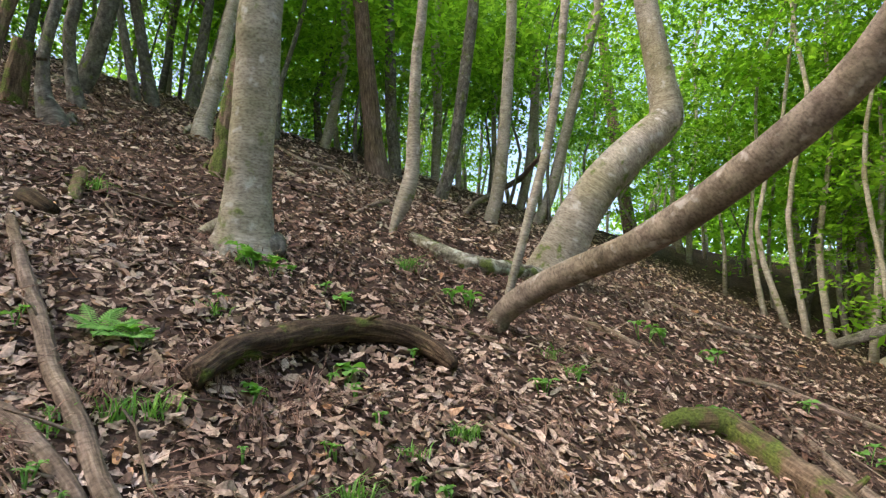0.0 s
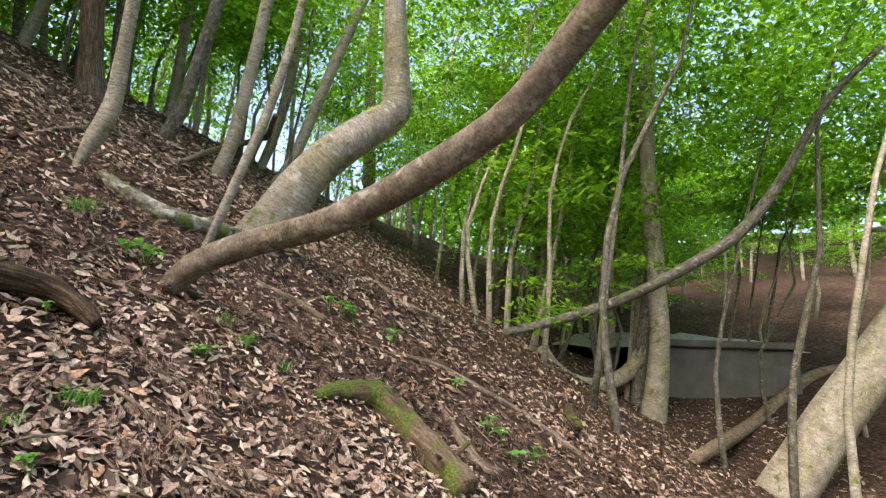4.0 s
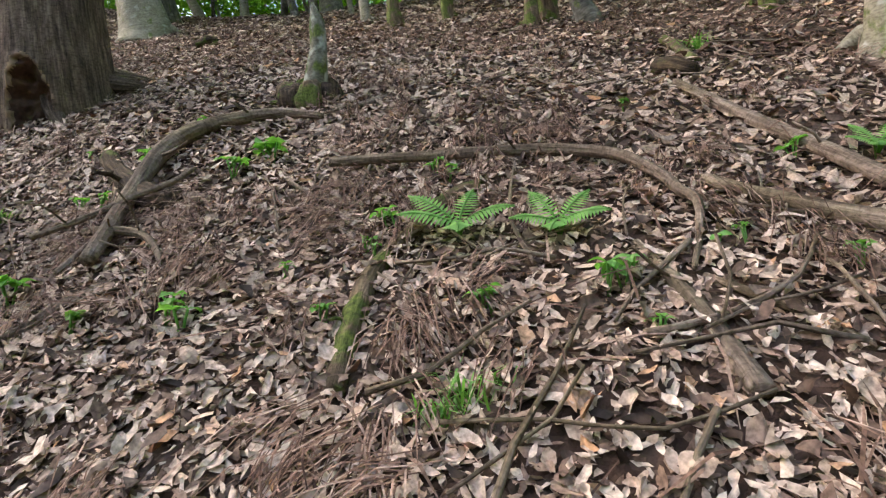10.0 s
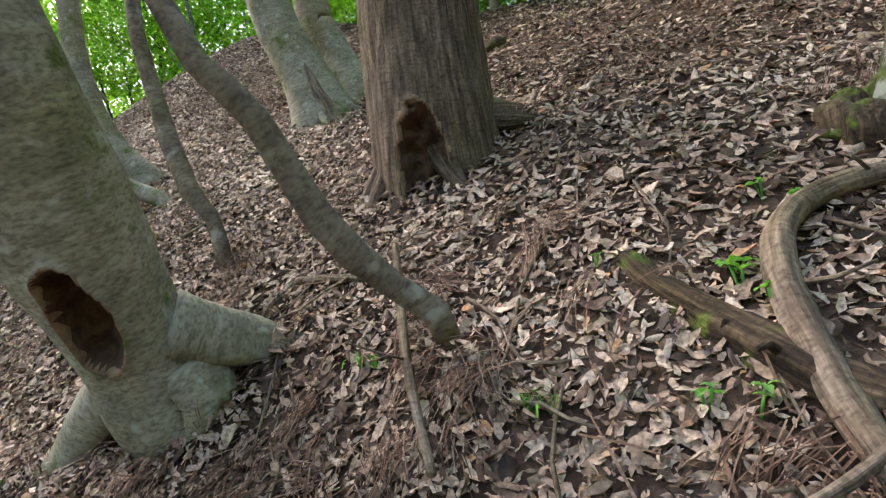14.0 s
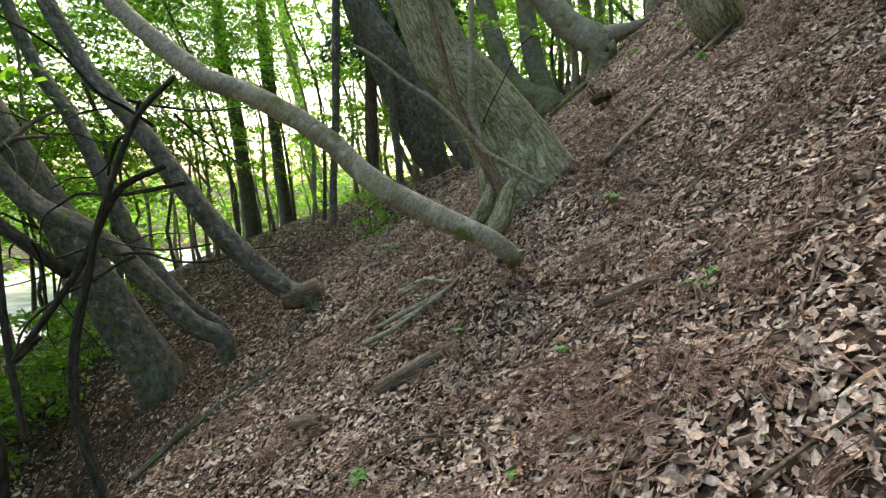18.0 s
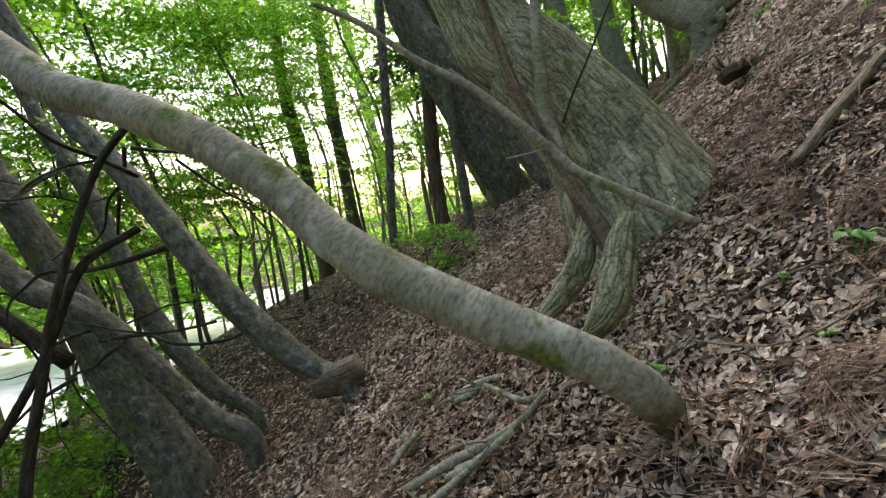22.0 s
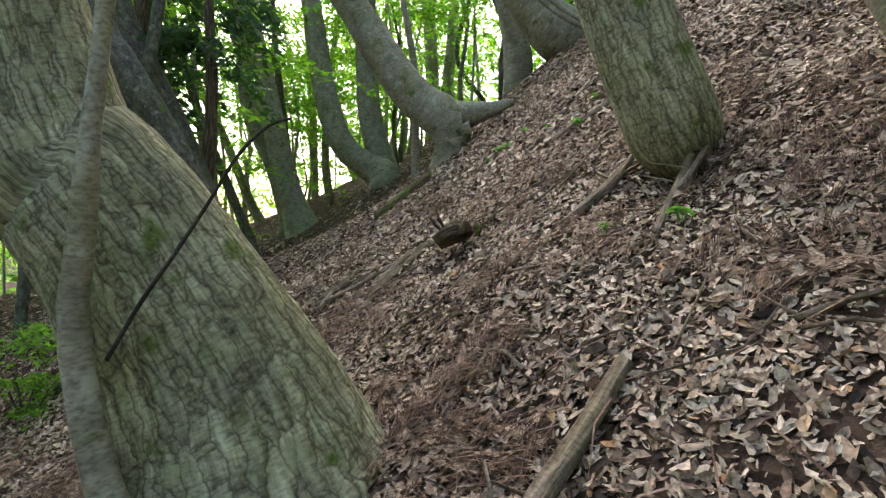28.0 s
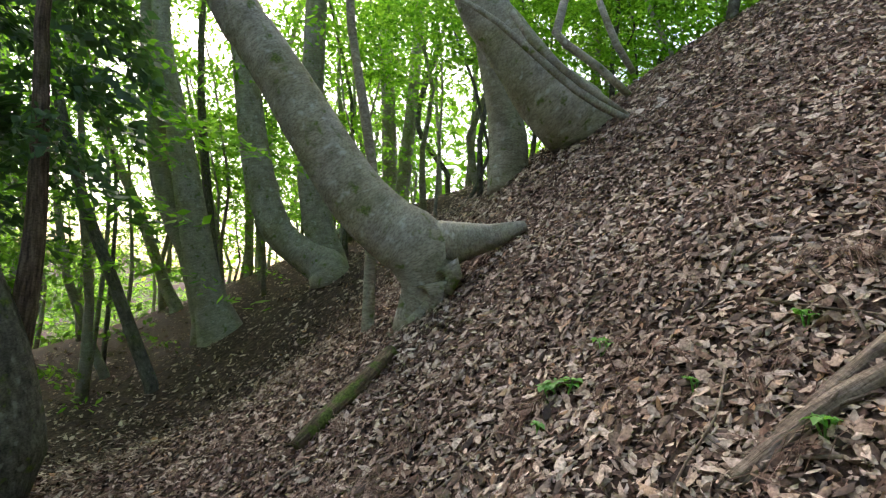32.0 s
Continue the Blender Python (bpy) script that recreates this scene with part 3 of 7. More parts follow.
def leaf_shape(name, length, width, fold, mat, teeth=0):
    """One leaf along +x from the origin, folded along its midrib and arched."""
    n = 7
    verts, faces = [], []
    for i in range(n):
        t = i / (n - 1)
        w = width * math.sin(math.pi * min(1, t * 0.93 + 0.05)) ** 0.8
        if teeth and i % 2:
            w *= 0.78
        z = length * 0.22 * math.sin(math.pi * t) * 0.8
        verts += [(t * length, -w, z + fold * w), (t * length, 0, z), (t * length, w, z + fold * w)]
    for i in range(n - 1):
        for k in (0, 1):
            faces.append((3 * i + k, 3 * i + k + 1, 3 * i + k + 4, 3 * i + k + 3))
    me = bpy.data.meshes.new(name)
    me.from_pydata(verts, [], faces)
    me.materials.append(mat)
    return me


HERB_LEAF = [leaf_shape("leaf", 1.0, 0.33, 0.2, HERB), leaf_shape("leaf", 1.0, 0.42, 0.1, HERB), leaf_shape("leaf", 1.0, 0.3, 0.3, HERB, 1)]


def herb(x, y, size):
    """A low green plant: a few stems, each with leaves at its top."""
    seed = nextseed()
    rng = np.random.RandomState(seed)
    z = ground_z(x, y)
    size = max(0.03, min(size, 0.22))
    root = empty_at("herb", x, y, z)
    tagged(root, "small fresh green seedling growing through dead leaves", "plant", "small plants on the slope")
    for k in range(rng.randint(2, 4)):
        ang = rng.uniform(0, 6.28)
        top = np.array([math.cos(ang) * size * 0.25, math.sin(ang) * size * 0.25, 0.03 + size * rng.uniform(0.2, 0.5)])
        v, f, uv = tube([(0, 0, -0.02, 0.002), (*(top * 0.6), 0.0018), (*top, 0.0015)], 4, 0.05, 0, seed)
        mesh_object("stem", v, f, HERB, root, "", uv)
        for j in range(rng.randint(3, 5)):
            ob = new("leaf", HERB_LEAF[seed % 3])
            ob.parent = root
            s = size * rng.uniform(0.3, 0.5)
            ob.location, ob.scale = top, (s, s, s)
            ob.rotation_euler = (rng.normal(0, 0.25), rng.uniform(-0.2, 0.35), ang + j * 6.28 / 4 + rng.normal(0, 0.3))
    return root


def fern(x, y, size):
    """A fern: arching fronds with two rows of leaflets."""
    seed = nextseed()
    rng = np.random.RandomState(seed)
    z = ground_z(x, y)
    root = empty_at("fern", x, y, z)
    tagged(root, "bright green fern with feathery fronds", "fern")
    tilt = Vector((ground_z(x - 0.1, y) - ground_z(x + 0.1, y), ground_z(x, y - 0.1) - ground_z(x, y + 0.1), 0.2))
    root.rotation_euler = Vector((0, 0, 1)).rotation_difference(tilt).to_euler()
    base = rng.uniform(0, 6.28)
    for k in range(5):
        ang = base + k * 1.25 + rng.normal(0, 0.15)
        L = size * rng.uniform(0.75, 1.15)
        verts, faces = [], []
        steps = 15
        for i in range(steps):
            t = (i + 1) / steps
            c = Vector((math.cos(ang) * L * t, math.sin(ang) * L * t, 0.05 + L * (0.75 * t - 0.42 * t * t)))
            w = L * 0.3 * math.sin(math.pi * min(1, 0.12 + 0.88 * t)) * (1.05 - 0.2 * t)
            for sgn in (-1, 1):
                d = Vector((-math.sin(ang) * sgn + math.cos(ang) * 0.45, math.cos(ang) * sgn + math.sin(ang) * 0.45, -0.12))
                e = Vector((math.cos(ang), math.sin(ang), 0)) * L * 0.034
                n0 = len(verts)
                verts += [c - e, c + d * w * 0.5 - e * 0.9, c + d * w, c + d * w * 0.5 + e * 0.9, c + e]
                faces.append((n0, n0 + 1, n0 + 2, n0 + 3, n0 + 4))
        mesh_object("frond", verts, faces, FERN, root, smooth=False)
        st = [(0, 0, 0, 0.003)] + [(math.cos(ang) * L * t, math.sin(ang) * L * t, 0.05 + L * (0.75 * t - 0.42 * t * t), 0.0025) for t in (0.15, 0.4, 0.7, 1.0)]
        v, f, uv = tube(st, 4, 0.1, 0, seed)
        mesh_object("stalk", v, f, HERB, root, "", uv)
    return root


def grass(x, y, size):
    """A tuft of grass blades."""
    seed = nextseed()
    rng = np.random.RandomState(seed)
    z = ground_z(x, y)
    co = []
    for k in range(45):
        ang, L = rng.uniform(0, 6.28), size * rng.uniform(0.5, 1.1)
        d = Vector((math.cos(ang), math.sin(ang), 0))
        s = Vector((-d.y, d.x, 0)) * 0.003
        o = Vector((x + rng.normal(0, 0.03), y + rng.normal(0, 0.03), z - 0.01))
        m, e = o + d * L * 0.25 + Vector((0, 0, L * 0.5)), o + d * L * 0.8 + Vector((0, 0, L * rng.uniform(0.3, 0.75)))
        co += [o - s, o + s, m + s, m - s, m - s, m + s, e + s * 0.2, e - s * 0.2]
    return quads_object("grass_tuft", np.array([tuple(c) for c in co]), 4, HERB, "tuft of fine green grass in the leaf litter", "grass")


def bare_shrub(x, y, tall):
    """A tangle of thin dark leafless stems."""
    seed = nextseed()
    rng = np.random.RandomState(seed)
    root = empty_at("bare_shrub", x, y, ground_z(x, y))
    tagged(root, "tangle of thin dark leafless stems at the slope edge", "shrub")
    for k in range(9):
        ang, lean = rng.uniform(0, 6.28), rng.uniform(0.2, 0.9)
        p, d = np.array([rng.normal(0, 0.15), rng.normal(0, 0.15), -0.4]), np.array([math.cos(ang) * lean, math.sin(ang) * lean, 1.0])
        q, r0 = [], rng.uniform(0.008, 0.02)
        for j in range(8):
            q.append((*p, r0 * (1.05 - 0.11 * j)))
            p = p + d / np.linalg.norm(d) * tall / 7
            d = d + rng.normal(0, 0.35, 3) + (0, 0, -0.1)
        v, f, st = tube(q, 6, 0.1, 0.06, seed + k)
        stem = mesh_object("stem", v, f, BARK["VINE"], root, "", st)
        for j in (3, 5):
            a = np.array(q[j][:3])
            e = rng.normal(0, 0.3, 3) + (0, 0, 0.1)
            v, f, st = tube([(*a, q[j][3] * 0.6), (*(a + e * 0.5 + rng.normal(0, 0.04, 3)), q[j][3] * 0.4), (*(a + e * 1.2), 0.003)], 5, 0.1, 0.05, seed + j)
            mesh_object("twig", v, f, BARK["VINE"], stem, "", st)
    return root



# east side of the slope
tree('beech_tree', [(2.85, 2.71, 1.79, 0.245), (2.83, 2.67, 2.1, 0.245), (2.82, 2.65, 2.19, 0.22), (2.79, 2.62, 2.3, 0.18), (2.74, 2.58, 2.55, 0.149), (2.66, 2.51, 2.91, 0.141), (2.57, 2.42, 3.38, 0.137), (2.49, 2.36, 3.74, 0.134)], 'tall pale grey beech with a dark knot at its foot', bark='BEECH', flare=1.0, knot=(2.92, 2.48, 2.16))
tree('cedar_tree', [(10.18, 5.94, 5.54, 0.331), (10.14, 5.93, 5.86, 0.331), (9.95, 5.92, 6.55, 0.221), (9.59, 5.88, 7.86, 0.184), (9.19, 5.84, 9.28, 0.16), (9.09, 5.83, 9.64, 0.16)], 'straight reddish-brown cedar trunk on the slope', bark='CEDAR', crown='needle')
tree('young_tree', [(4.76, 2.65, 2.53, 0.044), (4.76, 2.59, 2.85, 0.044), (4.74, 2.49, 3.03, 0.083), (4.71, 2.37, 3.33, 0.078), (4.6, 2.29, 3.81, 0.061), (4.46, 2.19, 4.45, 0.056), (4.36, 2.07, 4.99, 0.05)], 'slender greenish-grey tree with a bent foot', bark='BEECH')
tree('young_tree', [(9.89, 4.4, 4.73, 0.135), (9.88, 4.35, 5.05, 0.135), (9.8, 4.06, 5.75, 0.124), (9.62, 3.76, 6.83, 0.124), (9.4, 3.46, 8.02, 0.124), (9.23, 3.27, 8.89, 0.112)], 'slender grey young tree rising from the slope', bark='DARK')
tree('bent_tree', [(5.91, 1.46, 2.14, 0.252), (5.91, 1.39, 2.44, 0.252), (5.91, 1.22, 2.67, 0.252), (5.9, 0.92, 3.16, 0.228), (5.93, 0.6, 3.53, 0.216), (5.99, 0.26, 3.83, 0.198), (6.03, 0.02, 4.05, 0.186), (5.93, 0.02, 4.39, 0.156), (5.78, 0.05, 4.85, 0.132), (5.65, 0.08, 5.26, 0.12)], 'pale mottled tree bent like an elbow over the slope', bark='BEECH')
tree('leaning_tree', [(3.73, 1.3, 1.44, 0.082), (3.69, 1.2, 1.7, 0.082), (3.57, 0.94, 1.84, 0.087), (3.43, 0.6, 1.93, 0.085), (3.3, 0.25, 2.0, 0.086), (3.14, -0.09, 2.13, 0.09), (2.96, -0.43, 2.3, 0.09), (2.79, -0.72, 2.47, 0.087), (2.63, -0.92, 2.66, 0.086), (2.44, -1.1, 2.88, 0.089), (2.29, -1.24, 3.04, 0.088), (2.17, -1.33, 3.17, 0.085)], 'smooth brown trunk leaning low out over the valley', bark='SMOOTH', top=5.0, crown_r=2.0)
tree('young_tree', [(4.57, 1.41, 1.9, 0.038), (4.56, 1.39, 2.02, 0.038), (4.52, 1.27, 2.35, 0.038), (4.46, 1.1, 2.81, 0.038), (4.4, 0.94, 3.26, 0.038), (4.29, 0.78, 3.85, 0.033), (4.18, 0.67, 4.4, 0.033)], 'thin grey stem leaning beside the bent tree', bark='BEECH')
tree('young_tree', [(9.43, 3.19, 3.99, 0.132), (9.41, 3.15, 4.31, 0.132), (9.32, 2.94, 4.91, 0.122), (9.13, 2.73, 5.9, 0.112), (8.9, 2.53, 6.98, 0.102), (8.64, 2.34, 8.16, 0.092)], 'slender grey young tree rising from the slope', bark='BEECH')
tree('cedar_tree', [(25.02, 2.01, 7.59, 0.339), (24.98, 2.02, 7.91, 0.339), (24.46, 2.11, 9.55, 0.291), (23.54, 2.19, 12.6, 0.242), (22.72, 2.19, 15.42, 0.218), (22.04, 2.17, 17.76, 0.194)], 'dark cedar with drooping green branches', bark='CEDAR', crown='needle')
tree('young_tree', [(14.05, 3.5, 5.32, 0.132), (14.04, 3.44, 5.63, 0.132), (14.01, 3.01, 6.41, 0.147), (13.74, 2.3, 8.38, 0.147), (13.51, 1.69, 10.08, 0.132), (13.35, 1.29, 11.21, 0.132)], 'slender grey young tree rising from the slope', bark='BEECH')
tree('young_tree', [(16.93, 4.7, 6.77, 0.144), (16.91, 4.66, 7.09, 0.144), (16.73, 4.26, 8.3, 0.144), (16.38, 3.89, 10.04, 0.144), (15.62, 3.31, 13.51, 0.126)], 'slender grey young tree rising from the slope', bark='BEECH')
tree('young_tree', [(11.59, 6.26, 6.23, 0.138), (11.56, 6.26, 6.55, 0.138), (11.16, 6.18, 8.02, 0.138), (10.71, 5.99, 9.88, 0.124), (10.5, 5.92, 10.68, 0.124)], 'slender grey young tree rising from the slope', bark='DARK')
tree('young_tree', [(11.31, 8.23, 7.26, 0.131), (11.3, 8.19, 7.57, 0.131), (11.18, 7.89, 8.41, 0.131), (10.96, 7.45, 9.82, 0.117), (10.64, 7.26, 11.23, 0.117)], 'slender grey young tree rising from the slope', bark='BEECH')
tree('young_tree', [(14.74, 6.64, 7.28, 0.136), (14.71, 6.62, 7.6, 0.136), (14.28, 6.31, 9.56, 0.136), (13.77, 6.15, 11.53, 0.136), (13.49, 5.92, 12.84, 0.119)], 'slender grey young tree rising from the slope', bark='BEECH')
tree('tree_stump', [(3.14, 6.21, 3.89, 0.128), (3.12, 6.18, 4.21, 0.128), (3.07, 6.1, 4.5, 0.117), (3.02, 6.0, 4.83, 0.099)], 'mossy broken tree stump on the slope', bark='MOSSY', crown='', top=0)
tree('young_tree', [(4.09, 6.66, 4.42, 0.097), (4.06, 6.66, 4.74, 0.097), (3.93, 6.67, 5.14, 0.07), (3.81, 6.64, 5.61, 0.07), (3.75, 6.5, 6.02, 0.07)], 'dark crooked young trunk on the slope', bark='DARK')
tree('young_tree', [(4.92, 8.14, 5.47, 0.153), (4.92, 8.08, 5.78, 0.153), (4.91, 7.88, 6.11, 0.145), (4.84, 7.61, 6.76, 0.136), (4.79, 7.49, 7.09, 0.128)], 'slender grey young tree rising from the slope', bark='DARK')
tree('young_tree', [(6.39, 8.35, 6.0, 0.14), (6.36, 8.35, 6.32, 0.14), (6.19, 8.38, 6.87, 0.11), (5.99, 8.39, 7.55, 0.09), (5.81, 8.41, 8.13, 0.09)], 'slender grey young tree rising from the slope', bark='DARK')
tree('young_tree', [(9.27, 10.28, 7.88, 0.247), (9.25, 10.23, 8.19, 0.247), (9.15, 9.95, 8.96, 0.206), (9.04, 9.59, 9.88, 0.192), (8.93, 9.31, 10.67, 0.178)], 'pale grey beech trunk with lichen patches on the leaf-covered slope', bark='BEECH')
tree('valley_tree', [(14.66, -6.26, -0.33, 0.354), (14.64, -6.27, -0.01, 0.354), (14.42, -6.36, 1.11, 0.278), (14.16, -6.38, 2.35, 0.24), (13.79, -6.19, 3.95, 0.215), (13.41, -5.94, 5.55, 0.202), (13.07, -5.79, 7.03, 0.19), (12.75, -5.72, 8.51, 0.177), (12.54, -5.7, 9.5, 0.164)], 'tall grey tree standing at the foot of the slope', bark='BEECH')
tree('valley_tree', [(15.39, -6.3, 1.3, 0.191), (15.37, -6.31, 1.62, 0.191), (15.06, -6.48, 3.23, 0.191), (14.73, -6.57, 4.84, 0.205), (14.32, -6.3, 6.56, 0.191), (14.05, -6.03, 7.62, 0.164), (13.64, -5.56, 9.21, 0.137), (13.41, -5.36, 10.14, 0.123)], 'dark leaning tree beside the stream bed', bark='DARK')
tree('young_tree', [(19.16, -4.42, 2.67, 0.16), (19.14, -4.43, 2.99, 0.16), (18.74, -4.48, 4.94, 0.142), (18.31, -4.56, 7.04, 0.125), (17.86, -4.74, 9.31, 0.107)], 'slender grey young tree rising from the slope', bark='BEECH')
tree('young_tree', [(19.15, -2.92, 3.4, 0.164), (19.13, -2.95, 3.72, 0.164), (18.97, -3.31, 4.8, 0.164), (18.75, -3.58, 6.06, 0.127), (18.65, -3.94, 6.78, 0.109), (18.43, -4.65, 8.41, 0.091)], 'forked dark young tree by the dam', bark='DARK')
tree('young_tree', [(20.48, -6.64, 2.87, 0.15), (20.46, -6.65, 3.19, 0.15), (19.97, -6.74, 5.58, 0.15), (19.44, -6.59, 7.96, 0.15), (18.84, -6.45, 10.71, 0.131)], 'slender grey young tree rising from the slope', bark='BEECH')
tree('young_tree', [(18.69, -6.68, 2.03, 0.135), (18.66, -6.67, 2.35, 0.135), (18.11, -6.5, 4.82, 0.135), (17.58, -6.41, 7.3, 0.135), (17.1, -6.66, 9.78, 0.118)], 'slender grey young tree rising from the slope', bark='BEECH')
tree('curled_tree', [(14.7, -3.56, 1.85, 0.135), (14.72, -3.58, 1.89, 0.135), (14.88, -3.86, 1.47, 0.176), (15.07, -4.36, 1.13, 0.204), (15.26, -5.15, 1.02, 0.204), (15.36, -5.9, 1.31, 0.218), (15.35, -6.32, 1.86, 0.205), (15.19, -6.44, 2.97, 0.192), (14.96, -6.55, 4.47, 0.166)], 'grey trunk curled along the ground before rising', bark='BEECH', top=5.0)
log('dead_pole', [(11.27, -2.03, 1.97, 0.078), (11.1, -3.06, 2.27, 0.1), (10.88, -4.23, 2.69, 0.11), (10.53, -5.68, 3.49, 0.109), (10.3, -6.48, 4.11, 0.109), (9.97, -7.13, 5.1, 0.086), (9.58, -7.75, 6.36, 0.075), (9.22, -8.66, 7.4, 0.064)], 'long dark dead pole leaning over the stream bed', bark='DARK')
tree('leaning_tree', [(11.27, -7.36, -1.11, 0.518), (11.25, -7.42, -0.81, 0.518), (11.06, -7.87, -0.04, 0.475), (10.83, -8.46, 0.93, 0.443), (10.58, -9.13, 1.92, 0.432), (10.31, -9.85, 3.01, 0.41)], 'grey trunk leaning from below the slope', bark='BEECH', top=5.0)
log('fallen_branch', [(10.41, -5.32, -0.13, 0.119), (14.51, -8.7, 0.18, 0.169), (16.2, -10.91, 1.02, 0.177), (17.28, -12.57, 1.61, 0.147), (17.57, -14.27, 1.97, 0.105)], 'pale fallen branch on the lower slope')
log('mossy_log', [(4.81, 2.42, 2.72, 0.056), (4.71, 2.18, 2.57, 0.076), (4.7, 1.9, 2.41, 0.087), (4.82, 1.67, 2.33, 0.096), (5.31, 1.5, 2.37, 0.093), (5.63, 1.38, 2.39, 0.073)], 'lichen-covered mossy log half sunk in leaf litter', bark='LICHEN')
log('arched_log', [(1.53, 1.62, 1.26, 0.04), (1.75, 1.68, 1.36, 0.055), (1.96, 1.68, 1.42, 0.062), (2.19, 1.65, 1.48, 0.066), (2.46, 1.58, 1.53, 0.066), (2.68, 1.44, 1.52, 0.06), (2.76, 1.29, 1.45, 0.05), (2.73, 1.13, 1.34, 0.03)], 'rotten arched log with moss on its top', bark='ROTTEN')
log('mossy_log', [(3.49, 0.25, 1.02, 0.039), (3.75, 0.09, 1.04, 0.078), (3.92, -0.11, 0.99, 0.099), (3.75, -0.35, 0.8, 0.098), (3.58, -0.53, 0.65, 0.097), (3.43, -0.66, 0.53, 0.097)], 'decayed log with green moss on its top', bark='MOSSY')
log('stub', [(8.38, -2.53, 0.79, 0.057), (7.73, -2.39, 0.72, 0.064), (6.99, -2.3, 0.63, 0.062)], 'small dark rotten stub on the slope', bark='ROTTEN')
log('fallen_branch', [(5.15, -0.14, 1.33, 0.025), (5.61, -0.55, 1.24, 0.036), (5.86, -1.03, 1.02, 0.036), (6.01, -1.51, 0.77, 0.036), (5.76, -2.05, 0.41, 0.034)], 'thin grey branch lying down the slope')
log('fallen_branch', [(4.63, -0.52, 0.95, 0.029), (4.27, -0.66, 0.76, 0.033), (4.0, -0.81, 0.59, 0.033), (4.09, -0.96, 0.53, 0.027)], 'crooked brown branch lying on the slope')
log('fallen_branch', [(4.72, 0.99, 1.85, 0.02), (4.82, 0.71, 1.72, 0.028), (4.85, 0.42, 1.57, 0.028)], 'short grey branch below the leaning trunk')
log('fallen_branch', [(7.26, 2.83, 3.75, 0.033), (11.92, 4.2, 5.7, 0.065), (17.7, 4.89, 8.39, 0.097), (6.0, 1.34, 3.9, 0.027)], 'curved pale dead branch propped on the slope')
log('fallen_branch', [(7.57, 6.56, 5.66, 0.046), (7.23, 5.62, 5.06, 0.051), (7.66, 5.33, 5.02, 0.053), (7.46, 4.78, 4.67, 0.051)], 'fallen branch on the upper slope')
log('fallen_branch', [(4.83, 3.09, 3.07, 0.023), (5.66, 3.36, 3.46, 0.038), (6.34, 3.56, 3.75, 0.048)], 'short dark log on the slope')
log('fallen_branch', [(8.16, 0.29, 2.41, 0.041), (8.1, -0.18, 2.09, 0.047), (9.07, -0.86, 1.92, 0.051)], 'dark branch lying across the slope')
log('fallen_branch', [(4.68, 0.96, 1.82, 0.023), (4.82, 0.67, 1.71, 0.031), (4.82, 0.42, 1.56, 0.03)], 'dark branch under the leaning trunk')

# slope straight uphill
log('fallen_log', [(1.63, 3.05, 2.05, 0.025), (1.46, 2.57, 1.71, 0.028), (1.32, 2.17, 1.44, 0.028), (1.22, 1.91, 1.26, 0.027), (1.18, 1.75, 1.16, 0.028), (1.15, 1.61, 1.06, 0.027), (1.09, 1.44, 0.95, 0.026), (1.05, 1.25, 0.83, 0.024), (1.02, 1.1, 0.74, 0.02)], 'long barkless grey log lying down the slope', bark='WOOD')
log('fallen_log', [(0.9, 2.29, 1.37, 0.017), (0.92, 2.15, 1.29, 0.023), (0.95, 2.0, 1.22, 0.025), (1.01, 1.87, 1.16, 0.026), (1.04, 1.76, 1.11, 0.026), (1.04, 1.62, 1.03, 0.025), (1.04, 1.5, 0.96, 0.023), (1.03, 1.42, 0.91, 0.021)], 'brown fallen branch beside the long log', bark='WOOD')
log('hooked_branch', [(-0.1, 3.25, 1.67, 0.021), (0.09, 3.15, 1.66, 0.022), (0.29, 3.01, 1.64, 0.022), (0.55, 2.85, 1.62, 0.021), (0.7, 2.73, 1.59, 0.022), (0.79, 2.55, 1.52, 0.022), (0.79, 2.37, 1.41, 0.018), (0.76, 2.25, 1.32, 0.016), (0.74, 2.18, 1.28, 0.014), (0.64, 2.09, 1.18, 0.01), (0.49, 1.98, 1.07, 0.007)], 'long hooked dead branch on the leaf litter', bark='WOOD')
log('mossy_log', [(-0.35, 2.19, 0.89, 0.024), (-0.25, 2.37, 1.04, 0.028), (-0.16, 2.51, 1.155, 0.027), (-0.0, 2.64, 1.285, 0.03), (0.19, 2.76, 1.425, 0.03), (0.45, 2.81, 1.53, 0.024)], 'narrow rotten log with bright green moss', bark='MOSSY')
log('loop_branch', [(-0.02, 3.75, 2.07, 0.014), (-0.14, 3.89, 2.13, 0.024), (-0.33, 3.96, 2.13, 0.031), (-0.52, 3.97, 2.08, 0.037), (-0.68, 3.89, 1.98, 0.042), (-0.78, 3.74, 1.84, 0.041), (-0.85, 3.53, 1.65, 0.036), (-0.9, 3.31, 1.48, 0.03), (-0.95, 3.11, 1.31, 0.025)], 'thick grey branch curving over a hollow in the slope', bark='WOOD')
log('grey_snag', [(0.49, 2.17, 1.16, 0.012), (0.44, 2.0, 1.05, 0.018), (0.38, 1.83, 0.93, 0.021), (0.31, 1.69, 0.83, 0.024)], 'split weathered grey branch on the litter', bark='WOOD')
log('fallen_branch', [(0.51, 1.97, 1.05, 0.01), (0.53, 1.86, 1.0, 0.012), (0.57, 1.75, 0.94, 0.011), (0.58, 1.65, 0.88, 0.01)], 'short brown stick on the leaf litter', bark='WOOD')
